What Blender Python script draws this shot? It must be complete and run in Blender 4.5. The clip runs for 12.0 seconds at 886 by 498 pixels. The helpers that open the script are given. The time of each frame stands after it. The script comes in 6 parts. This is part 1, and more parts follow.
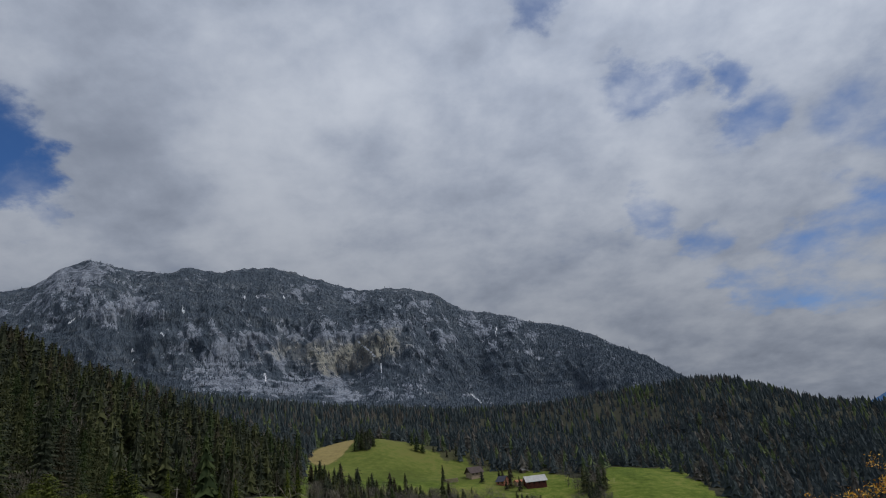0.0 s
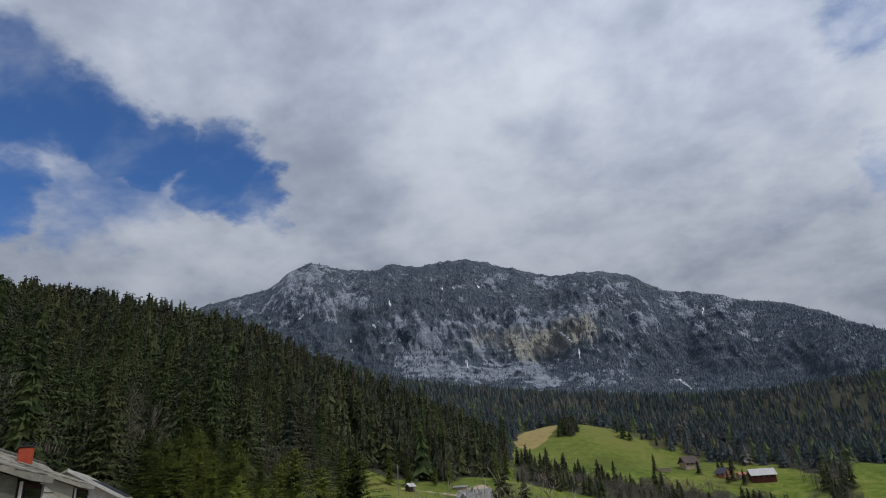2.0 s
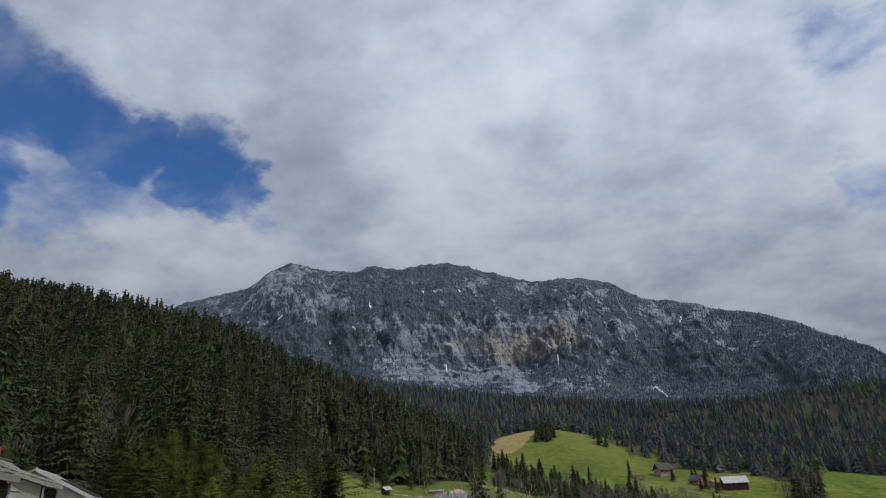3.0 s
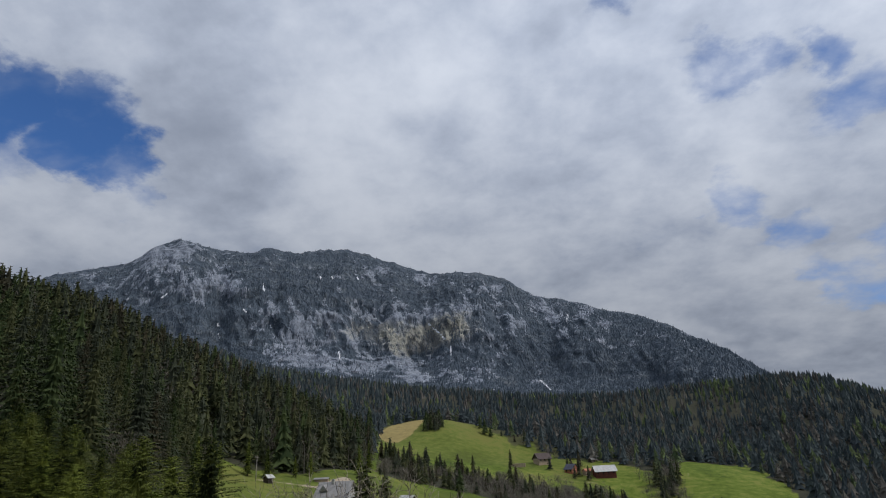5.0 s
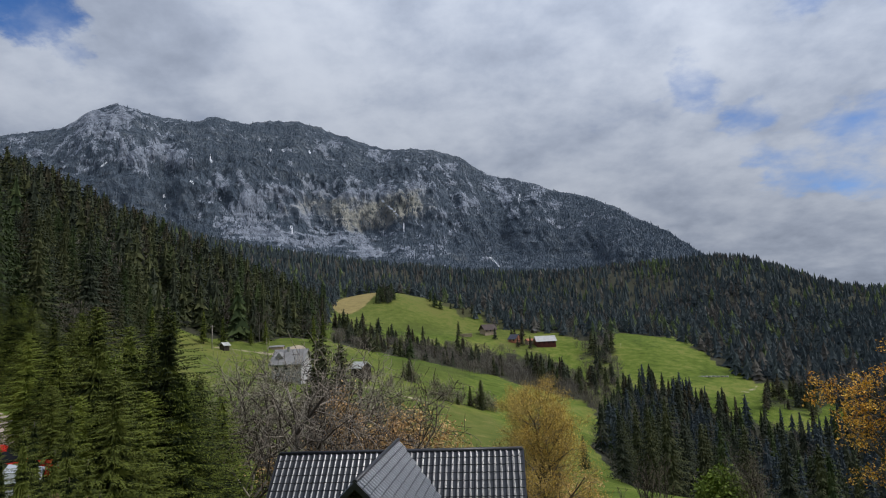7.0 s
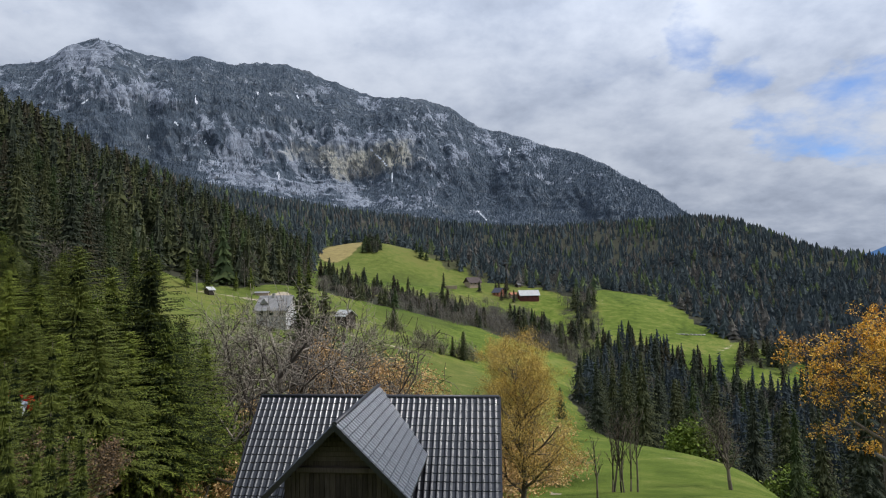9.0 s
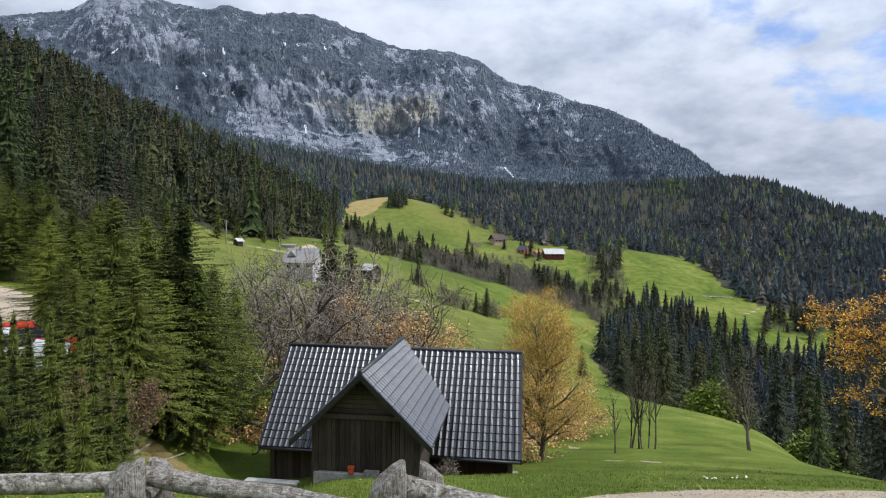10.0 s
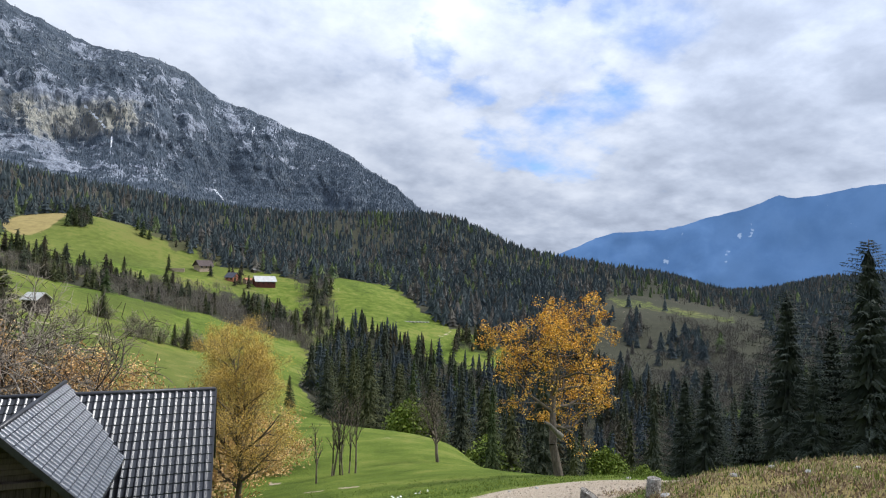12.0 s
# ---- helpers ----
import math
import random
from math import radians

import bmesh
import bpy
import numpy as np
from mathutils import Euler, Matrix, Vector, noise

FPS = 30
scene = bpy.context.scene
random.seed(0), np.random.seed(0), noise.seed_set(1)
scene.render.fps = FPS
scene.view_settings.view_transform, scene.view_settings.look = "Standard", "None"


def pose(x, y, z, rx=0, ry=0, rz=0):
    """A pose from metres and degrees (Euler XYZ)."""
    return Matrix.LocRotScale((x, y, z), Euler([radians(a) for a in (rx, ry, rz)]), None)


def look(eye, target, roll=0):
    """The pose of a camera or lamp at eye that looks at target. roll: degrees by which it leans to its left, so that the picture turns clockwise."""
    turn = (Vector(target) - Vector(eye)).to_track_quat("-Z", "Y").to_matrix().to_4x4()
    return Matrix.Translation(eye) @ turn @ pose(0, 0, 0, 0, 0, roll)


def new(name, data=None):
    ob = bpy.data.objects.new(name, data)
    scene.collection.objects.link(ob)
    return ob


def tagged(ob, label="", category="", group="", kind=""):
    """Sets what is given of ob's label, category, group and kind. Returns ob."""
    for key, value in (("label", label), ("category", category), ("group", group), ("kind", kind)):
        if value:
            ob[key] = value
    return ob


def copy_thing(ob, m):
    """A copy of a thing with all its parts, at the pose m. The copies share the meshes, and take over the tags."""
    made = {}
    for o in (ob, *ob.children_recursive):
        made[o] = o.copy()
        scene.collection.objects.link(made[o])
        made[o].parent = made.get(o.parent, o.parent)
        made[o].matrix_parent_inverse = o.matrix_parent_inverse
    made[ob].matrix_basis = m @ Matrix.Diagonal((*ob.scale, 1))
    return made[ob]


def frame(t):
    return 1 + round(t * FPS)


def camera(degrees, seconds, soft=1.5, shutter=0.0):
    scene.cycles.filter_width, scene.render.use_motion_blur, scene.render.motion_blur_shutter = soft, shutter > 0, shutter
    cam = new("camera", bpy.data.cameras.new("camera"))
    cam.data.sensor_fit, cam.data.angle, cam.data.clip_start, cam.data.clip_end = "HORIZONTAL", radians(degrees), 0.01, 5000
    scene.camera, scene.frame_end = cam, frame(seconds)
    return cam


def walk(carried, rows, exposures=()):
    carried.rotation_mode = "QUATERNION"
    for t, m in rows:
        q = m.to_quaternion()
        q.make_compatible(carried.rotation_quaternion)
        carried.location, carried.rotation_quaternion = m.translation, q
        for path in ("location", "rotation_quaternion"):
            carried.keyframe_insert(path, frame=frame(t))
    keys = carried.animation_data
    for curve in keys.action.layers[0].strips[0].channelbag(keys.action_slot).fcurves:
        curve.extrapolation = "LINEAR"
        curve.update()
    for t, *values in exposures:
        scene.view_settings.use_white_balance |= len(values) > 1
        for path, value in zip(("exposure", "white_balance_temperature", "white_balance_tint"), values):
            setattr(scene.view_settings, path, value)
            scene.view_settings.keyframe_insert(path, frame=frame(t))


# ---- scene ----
# The eye stands on a terrace above a fence and looks over an Alpine valley. z = 0 is the ground under it.
EYE = 1.65
cam = camera(73.7, 12.0, soft=1.1)
ROWS = [
    (0, -0, 0, 0, 110.93, 6.31, -1.43),
    (0.5, -0, 0, 0, 110.28, 5.58, 8.22),
    (1, -0, 0, 0, 110.65, 3.51, 11.86),
    (1.5, -0, 0, 0, 110.90, 3.01, 15.22),
    (2, -0, 0, 0, 111.27, 3.84, 17.15),
    (2.5, -0, 0, 0, 111.47, 3.29, 16.25),
    (3, -0.001, 0, 0, 111.47, 3.19, 15.02),
    (4.8, -0.002, 0.001, 0.001, 110.19, 2.40, 6.04),
    (5, -0.007, 0.002, 0.003, 109.91, 2.98, 4.71),
    (5.5, -0.023, 0.008, 0.009, 107.46, 2.79, 2.31),
    (6, -0.082, 0.028, 0.032, 103.04, 3.04, 0.96),
    (6.5, -0.285, 0.096, 0.111, 99.80, 3.58, 0.37),
    (7, -0.212, 0.097, 0.092, 97.85, 2.60, 0.02),
    (7.2, -0.204, 0.108, 0.143, 97.50, 3.21, 0.21),
    (8.8, -0.109, 0.1, 0.04, 93.27, -0.49, -1.20),
    (9, -0.1, 0.06, 0.04, 93.17, 0.83, -1.40),
    (9.5, -0.08, -0.05, 0.04, 91.64, 2.56, -1.82),
    (10, -0.13, -0.05, 0.03, 88.94, -0.44, 1.01),
    (10.5, 0.085, -0.03, 0.067, 87.81, -0.73, 0.03),
    (11, 0.045, 0.1, -0.01, 88.57, -0.24, -4.42),
    (11.5, 0.13, 0.143, 0.06, 91.09, -0.63, -9.18),
    (12, 0.37, 0.172, 0.059, 92.09, -1.45, -26.28),
]
EXPOSURES = [(t, stops, 6080 if t < 5.5 else 6000, 11) for t, stops in ((0.0, -1.10), (0.5, -1.0), (1.5, -0.80), (3.0, -0.78), (5.0, -0.78), (6.0, -0.76), (7.0, -0.60), (9.0, -0.22), (10.0, 0.12), (10.5, 0.42), (11.0, 0.44), (12.0, 0.16))]
walk(cam, [(t, pose(x, y, EYE + z, rx, ry, rz)) for t, x, y, z, rx, ry, rz in ROWS], EXPOSURES)

# ---- sky and sun ----
SUN_BEARING, SUN_HEIGHT = 98.0, 50.0  # degrees clockwise from straight ahead, degrees up


def bearing(az, r, z=0.0):
    """A place r metres out in the direction az, degrees clockwise from straight ahead."""
    return Vector((r * math.sin(radians(az)), r * math.cos(radians(az)), z))


sun = new("sun", bpy.data.lights.new("sun", "SUN"))
sun.data.energy, sun.data.angle, sun.data.color = 2.75, radians(0.8), (1.0, 0.94, 0.85)
s = bearing(SUN_BEARING, math.cos(radians(SUN_HEIGHT)), math.sin(radians(SUN_HEIGHT)))
sun.matrix_world = look(s * 100, (0, 0, 0))


class Nodes:
    """A short way of writing node trees."""

    def __init__(self, tree):
        self.tree = tree
        tree.nodes.clear()

    def add(self, kind, ins=None):
        n = self.tree.nodes.new("ShaderNode" + kind)
        for k, v in (ins or {}).items():
            self.put(n.inputs[k], v)
        return n

    def put(self, socket, v):
        if isinstance(v, bpy.types.NodeSocket):
            self.tree.links.new(v, socket)
        elif isinstance(v, bpy.types.Node):
            self.tree.links.new(v.outputs[0], socket)
        else:
            socket.default_value = v

    def math(self, op, a, b=0.0, c=0.0, clamp=False):
        n = self.add("Math")
        n.operation, n.use_clamp = op, clamp
        for i, v in enumerate((a, b, c)):
            self.put(n.inputs[i], v)
        return n.outputs[0]

    def vec(self, op, a, b=(0, 0, 0)):
        n = self.add("VectorMath")
        n.operation = op
        self.put(n.inputs[0], a)
        self.put(n.inputs[1], b)
        return n.outputs["Value"] if op in ("DOT_PRODUCT", "LENGTH", "DISTANCE") else n.outputs[0]

    def noise(self, at, scale, detail=6.0, rough=0.55, distort=0.0):
        return self.add("TexNoise", {"Vector": at, "Scale": scale, "Detail": detail, "Roughness": rough, "Distortion": distort}).outputs[0]

    def ridges(self, at, scale, detail=6.0, rough=0.55, distort=0.0):
        n = self.add("TexNoise")
        n.noise_type = "RIDGED_MULTIFRACTAL"
        for k, v in (("Vector", at), ("Scale", scale), ("Detail", detail), ("Roughness", rough), ("Distortion", distort), ("Offset", 0.9), ("Gain", 1.4)):
            self.put(n.inputs[k], v)
        return n.outputs[0]

    def ramp(self, fac, *stops):
        n = self.add("ValToRGB", {"Fac": fac})
        els = n.color_ramp.elements
        while len(els) < len(stops):
            els.new(0.5)
        for e, (p, c) in zip(els, stops):
            e.position, e.color = p, (*c, 1.0) if isinstance(c, tuple) else (c, c, c, 1.0)
        return n.outputs[0]

    def fit(self, v, a, b, lo=0.0, hi=1.0):
        n = self.add("MapRange", {"Value": v, "From Min": a, "From Max": b, "To Min": lo, "To Max": hi})
        n.interpolation_type = "SMOOTHSTEP"
        return n.outputs[0]

    def mix(self, fac, a, b, blend="MIX"):
        n = self.add("Mix")
        n.data_type, n.blend_type = "RGBA", blend
        self.put(n.inputs[0], fac)
        self.put(n.inputs[6], a if isinstance(a, (bpy.types.NodeSocket, bpy.types.Node)) else (*a, 1.0))
        self.put(n.inputs[7], b if isinstance(b, (bpy.types.NodeSocket, bpy.types.Node)) else (*b, 1.0))
        return n.outputs[2]


def make_sky():
    """A broken layer of cloud under a blue sky, with gaps of blue to the left and right of the mountain."""
    world = bpy.data.worlds.new("sky")
    scene.world = world
    world.use_nodes = True
    n = Nodes(world.node_tree)
    way = n.add("TexCoord").outputs["Generated"]
    sky = n.add("TexSky")
    sky.sky_type, sky.sun_disc = "NISHITA", False
    sky.sun_elevation, sky.sun_rotation = radians(SUN_HEIGHT), radians(SUN_BEARING)
    sky.altitude, sky.dust_density, sky.ozone_density = 1100.0, 0.6, 2.0
    xyz = n.add("SeparateXYZ", {0: way})
    up = n.math("MAXIMUM", xyz.outputs[2], 0.0)
    lift = n.math("DIVIDE", 1.0, n.math("ADD", up, 0.34))
    flat = n.add("CombineXYZ", {0: n.math("MULTIPLY", xyz.outputs[0], lift), 1: n.math("MULTIPLY", xyz.outputs[1], lift), 2: 0.0}).outputs[0]
    big = n.noise(n.vec("ADD", flat, (3.1, 7.7, 0)), 1.3, 5, 0.5, 0.1)
    fine = n.noise(n.vec("ADD", flat, (11.0, 2.0, 5)), 3.4, 7, 0.55, 0.15)
    puffs = n.noise(n.vec("ADD", flat, (1.0, 9.0, 2)), 8.0, 6, 0.58, 0.1)
    # the gaps: direction, half width in degrees, strength; their rims are torn by the cloud's own turbulence
    tear = n.add("TexNoise", {"Vector": flat, "Scale": 4.2, "Detail": 7.0, "Roughness": 0.6}).outputs["Color"]
    torn = n.vec("NORMALIZE", n.vec("ADD", way, n.vec("MULTIPLY", n.vec("SUBTRACT", tear, (0.5, 0.5, 0.5)), (0.22, 0.22, 0.22))))
    gap = 0.0
    for az, el, wide, much in GAPS:
        d = bearing(az, math.cos(radians(el)), math.sin(radians(el)))
        near = n.fit(n.vec("DOT_PRODUCT", torn, d), math.cos(radians(wide * 1.35)), math.cos(radians(wide * 0.3)), 0.0, much)
        gap = n.math("MAXIMUM", gap, near)
    cover = n.math("ADD", n.math("MULTIPLY", big, 0.45), n.math("MULTIPLY", fine, 0.55))
    cover = n.math("SUBTRACT", n.math("ADD", cover, 0.20), n.math("MULTIPLY", gap, 0.46))
    cover = n.fit(n.math("ADD", cover, n.math("MULTIPLY", n.math("SUBTRACT", puffs, 0.5), 0.30)), 0.24, 0.60)
    # thin veils drift through the gaps
    veil = n.fit(n.noise(n.vec("MULTIPLY", n.vec("ADD", flat, (2.0, 5.5, 1)), (1.0, 1.6, 1.0)), 1.9, 6, 0.55, 0.2), 0.50, 0.74, 0.0, 0.60)
    cover = n.math("MAXIMUM", cover, veil)
    tone = n.math("ADD", n.math("MULTIPLY", n.noise(n.vec("ADD", flat, (5, 1, 3)), 1.5, 5, 0.5, 0.2), 0.46), n.math("ADD", n.math("MULTIPLY", fine, 0.30), n.math("MULTIPLY", puffs, 0.24)))
    cloud = n.ramp(n.fit(tone, 0.34, 0.66), (0.0, (0.37, 0.41, 0.49)), (0.45, (0.555, 0.60, 0.685)), (1.0, (0.82, 0.85, 0.90)))
    blue = n.vec("MULTIPLY", sky.outputs[0], (0.088, 0.128, 0.176))
    # the layer is thinner overhead and towards the sun, so it is brighter there
    side = n.fit(n.vec("DOT_PRODUCT", way, tuple(s)), 0.0, 0.85, 0.90, 1.16)
    side = n.math("MULTIPLY", side, n.fit(xyz.outputs[2], 0.06, 0.66, 0.82, 1.46))
    cloud = n.vec("SCALE", cloud)
    n.put(cloud.node.inputs["Scale"], side)
    mixed = n.mix(cover, blue, cloud)
    back = n.add("Background", {"Color": mixed, "Strength": 1.0})
    n.tree.links.new(back.outputs[0], n.add("OutputWorld").inputs[0])


GAPS = [(-57, 30.5, 6.5, 1.0), (-50, 30.5, 4.6, 1.0), (-44.5, 30, 3.8, 1.0), (-48, 26, 6, 0.64), (-39, 28, 4.2, 1.0), (-35.2, 26, 3.0, 0.9), (-55, 22.5, 4.0, 0.9), (-33, 23.8, 1.8, 0.6),
        (26.4, 31.5, 2.8, 0.52), (32.5, 29.8, 1.9, 0.44), (17.8, 41.5, 3.6, 0.62), (36.7, 13.2, 3.8, 0.52), (32, 12.8, 3.0, 0.50), (41, 14.4, 4.2, 0.47), (25, 20.5, 2.4, 0.4), (35, 25, 3.2, 0.45), (46, 23.5, 5, 0.38), (38.5, 10.6, 3, 0.45), (28, 17.3, 2.2, 0.4)]
make_sky()


# ---- materials ----
def material(name, build, rough=0.9, metal=0.0, spec=0.3):
    m = bpy.data.materials.new(name)
    m.use_nodes = True
    n = Nodes(m.node_tree)
    p = n.add("BsdfPrincipled", {"Roughness": rough, "Metallic": metal, "Specular IOR Level": spec})
    n.tree.links.new(p.outputs[0], n.add("OutputMaterial").inputs[0])
    build(n, p)
    return m


def place(n):
    return n.add("NewGeometry").outputs["Position"]


def bump(n, p, height, strength, dist):
    n.put(p.inputs["Normal"], n.add("Bump", {"Height": height, "Strength": strength, "Distance": dist}).outputs[0])


def mottled(name, dark, light, scale, rough=0.9, relief=0.3, depth=0.02, fine=6.0, spec=0.2, island=0.0, obj=0.0, stretch=(1, 1, 1)):
    """A surface of two tones with variation at two scales, and a fine relief."""

    def build(n, p):
        at = n.vec("MULTIPLY", n.add("TexCoord").outputs["Object"], stretch)
        a = n.noise(at, scale, 5, 0.6)
        b = n.noise(at, scale * fine, 4, 0.65)
        fac = n.math("ADD", n.math("MULTIPLY", a, 0.55), n.math("MULTIPLY", b, 0.45))
        if island:
            r = n.add("NewGeometry").outputs["Random Per Island"]
            fac = n.math("ADD", fac, n.math("MULTIPLY", n.math("SUBTRACT", r, 0.5), island))
        if obj:
            r = n.add("ObjectInfo").outputs["Random"]
            fac = n.math("ADD", fac, n.math("MULTIPLY", n.math("SUBTRACT", r, 0.5), obj))
        n.put(p.inputs["Base Color"], n.mix(n.fit(fac, 0.3, 0.7), dark, light))
        if relief:
            bump(n, p, b, relief, depth)

    return material(name, build, rough, 0.0, spec)


def foliage(name, dark, light, scale=0.25, rough=0.85, island=0.5):
    return mottled(name, dark, light, scale, rough, 0.0, island=island, fine=7.0, spec=0.15)


SPRUCE = foliage("spruce_green", (0.036, 0.043, 0.018), (0.096, 0.102, 0.042))
SPRUCE_DARK = foliage("spruce_dark", (0.027, 0.034, 0.021), (0.070, 0.078, 0.046))
# blue haze of the distance is painted into the mountain's spruces
HAZY_FAR_SPRUCE = foliage("hazed_far_spruce", (0.060, 0.082, 0.108), (0.116, 0.144, 0.174), 0.03, 0.85, 0.3)
# far forest colours with aerial haze mixed in, bluer than the near trees
HAZY_SPRUCE = foliage("hazed_spruce", (0.040, 0.053, 0.056), (0.080, 0.098, 0.094), 0.05, 0.85, 0.3)
HAZY_DARK = foliage("hazed_spruce_dark", (0.034, 0.046, 0.051), (0.064, 0.080, 0.083), 0.05, 0.85, 0.3)
HAZY_GREEN = foliage("hazed_larch", (0.055, 0.078, 0.036), (0.14, 0.175, 0.070), 0.05, 0.85, 0.3)
HAZY_BROWN = foliage("hazed_bare_wood", (0.060, 0.056, 0.048), (0.150, 0.138, 0.115), 0.05, 0.85, 0.3)
SPRUCE_NEAR = mottled("spruce_needles", (0.014, 0.021, 0.006), (0.138, 0.158, 0.030), 0.6, 0.85, 0.0, island=0.6, obj=0.35, fine=7.0, spec=0.15)
LARCH = foliage("larch_green", (0.028, 0.043, 0.015), (0.074, 0.096, 0.034))
DARK_TWIG = mottled("dark_twig_bark", (0.040, 0.032, 0.025), (0.20, 0.165, 0.125), 1.2, island=0.8, relief=0)
TWIG = mottled("bare_twig_bark", (0.066, 0.054, 0.042), (0.37, 0.32, 0.255), 1.2, island=0.7, relief=0)
YELLOW_TWIG = mottled("yellow_twig_bark", (0.17, 0.13, 0.06), (0.38, 0.30, 0.14), 1.2, island=0.4, relief=0)
BROWN = foliage("bare_wood_haze", (0.085, 0.075, 0.060), (0.235, 0.205, 0.165))
LARCH_BROWN = foliage("brown_larch", (0.030, 0.030, 0.018), (0.085, 0.074, 0.042))
BARK = mottled("bark", (0.060, 0.048, 0.038), (0.22, 0.18, 0.14), 3.0, relief=0.6, depth=0.03, stretch=(1, 1, 0.25))
BARK_GREY = mottled("grey_bark", (0.10, 0.09, 0.08), (0.30, 0.27, 0.23), 4.0, relief=0.6, depth=0.02, stretch=(1, 1, 0.3))
YELLOW_LEAF = foliage("yellow_bud", (0.46, 0.29, 0.05), (0.80, 0.57, 0.155), 0.8, 0.7)
ORANGE_LEAF = foliage("orange_leaf", (0.64, 0.30, 0.028), (0.94, 0.60, 0.115), 0.9, 0.6)
BUSH_LEAF = foliage("bush_leaf", (0.09, 0.13, 0.018), (0.23, 0.29, 0.05), 0.8, 0.7)
RUST_LEAF = foliage("rusty_leaf", (0.10, 0.065, 0.032), (0.25, 0.165, 0.085), 0.8, 0.7)


def build_ground(n, p):
    at = place(n)
    cover = n.add("Attribute")
    cover.attribute_name = "cover"
    xyz = n.add("SeparateXYZ", {0: cover.outputs["Vector"]})
    meadow, bare, straw = xyz.outputs[0], xyz.outputs[1], xyz.outputs[2]
    big, mid, fine, grain = n.noise(at, 0.02, 5), n.noise(at, 0.22, 6, 0.62), n.noise(at, 5.0, 5, 0.7), n.noise(at, 30.0, 4, 0.7)
    blend = n.math("ADD", n.math("MULTIPLY", big, 0.35), n.math("ADD", n.math("MULTIPLY", mid, 0.30), n.math("ADD", n.math("MULTIPLY", fine, 0.2), n.math("MULTIPLY", grain, 0.15))))
    grass = n.ramp(n.fit(blend, 0.39, 0.61), (0.0, (0.062, 0.092, 0.013)), (0.5, (0.126, 0.168, 0.024)), (1.0, (0.228, 0.228, 0.060)))
    grass = n.mix(n.fit(n.math("ADD", big, n.math("MULTIPLY", mid, 0.5)), 0.82, 0.98, 0, 0.55), grass, (0.165, 0.165, 0.038))
    wood = n.ramp(blend, (0.3, (0.030, 0.032, 0.020)), (0.7, (0.075, 0.072, 0.048)))
    earth = n.ramp(blend, (0.35, (0.30, 0.240, 0.172)), (0.65, (0.55, 0.455, 0.345)))
    dry = n.ramp(blend, (0.35, (0.165, 0.125, 0.050)), (0.65, (0.42, 0.335, 0.130)))
    jit = n.math("MULTIPLY", n.math("SUBTRACT", n.math("ADD", n.math("MULTIPLY", mid, 0.5), n.math("MULTIPLY", fine, 0.5)), 0.5), 1.2)
    col = n.mix(n.fit(n.math("ADD", meadow, jit), 0.35, 0.65), wood, grass)
    col = n.mix(n.math("MULTIPLY", straw, 1.3, clamp=True), col, (0.118, 0.122, 0.034))
    col = n.mix(n.fit(n.math("ADD", straw, jit), 0.44, 0.66), col, dry)
    col = n.mix(n.fit(n.math("ADD", bare, jit), 0.42, 0.58), col, earth)
    n.put(p.inputs["Base Color"], col)
    bump(n, p, n.math("ADD", n.math("ADD", fine, n.math("MULTIPLY", grain, 0.35)), n.math("MULTIPLY", mid, 0.7)), 0.6, 0.12)


GROUND = material("meadow_ground", build_ground, 0.95, 0.0, 0.1)


def build_rock(n, p):
    at = place(n)
    tall = n.vec("MULTIPLY", at, (1.0, 1.0, 0.42))
    a, b, c = n.noise(at, 0.0035, 6), n.noise(tall, 0.026, 6, 0.58, 0.6), n.noise(tall, 0.16, 5, 0.68)
    crack = n.ridges(tall, 0.018, 7, 0.6, 0.6)
    z = n.add("SeparateXYZ", {0: at}).outputs[2]
    level = n.math("ADD", n.math("MULTIPLY", z, 0.075), n.math("MULTIPLY", b, 1.3))
    bands = n.noise(n.add("CombineXYZ", {0: n.math("MULTIPLY", a, 3.0), 1: 0.0, 2: level}).outputs[0], 1.0, 3, 0.6)
    tone = n.math("ADD", n.math("MULTIPLY", b, 0.34), n.math("ADD", n.math("MULTIPLY", c, 0.38), n.math("MULTIPLY", bands, 0.28)))
    # stone and turf tones both carry the blue haze of the distance
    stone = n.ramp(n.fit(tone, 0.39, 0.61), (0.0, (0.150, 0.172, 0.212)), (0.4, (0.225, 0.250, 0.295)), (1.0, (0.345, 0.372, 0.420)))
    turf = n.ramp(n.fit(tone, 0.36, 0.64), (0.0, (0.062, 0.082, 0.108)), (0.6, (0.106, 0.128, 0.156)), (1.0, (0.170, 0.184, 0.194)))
    share = n.add("Attribute")
    share.attribute_name = "rock"
    fine = n.math("ADD", n.math("MULTIPLY", n.math("SUBTRACT", b, 0.5), 2.0), n.math("MULTIPLY", n.math("SUBTRACT", c, 0.5), 0.7))
    fine = n.math("ADD", fine, n.math("MULTIPLY", n.math("SUBTRACT", crack, 0.9), 0.16))
    rust = n.add("Attribute")
    rust.attribute_name = "rust"
    warm = n.fit(n.math("ADD", rust.outputs["Fac"], n.math("ADD", n.math("SUBTRACT", b, 0.5), n.math("SUBTRACT", a, 0.5))), 0.30, 0.75)
    stone = n.mix(n.math("MULTIPLY", warm, 0.8), stone, n.mix(1.0, stone, (1.34, 1.16, 0.78), "MULTIPLY"))
    turf = n.mix(n.math("MULTIPLY", warm, 0.5), turf, (0.220, 0.200, 0.160))
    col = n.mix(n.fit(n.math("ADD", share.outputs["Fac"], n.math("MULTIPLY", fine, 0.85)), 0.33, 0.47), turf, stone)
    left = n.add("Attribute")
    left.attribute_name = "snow"
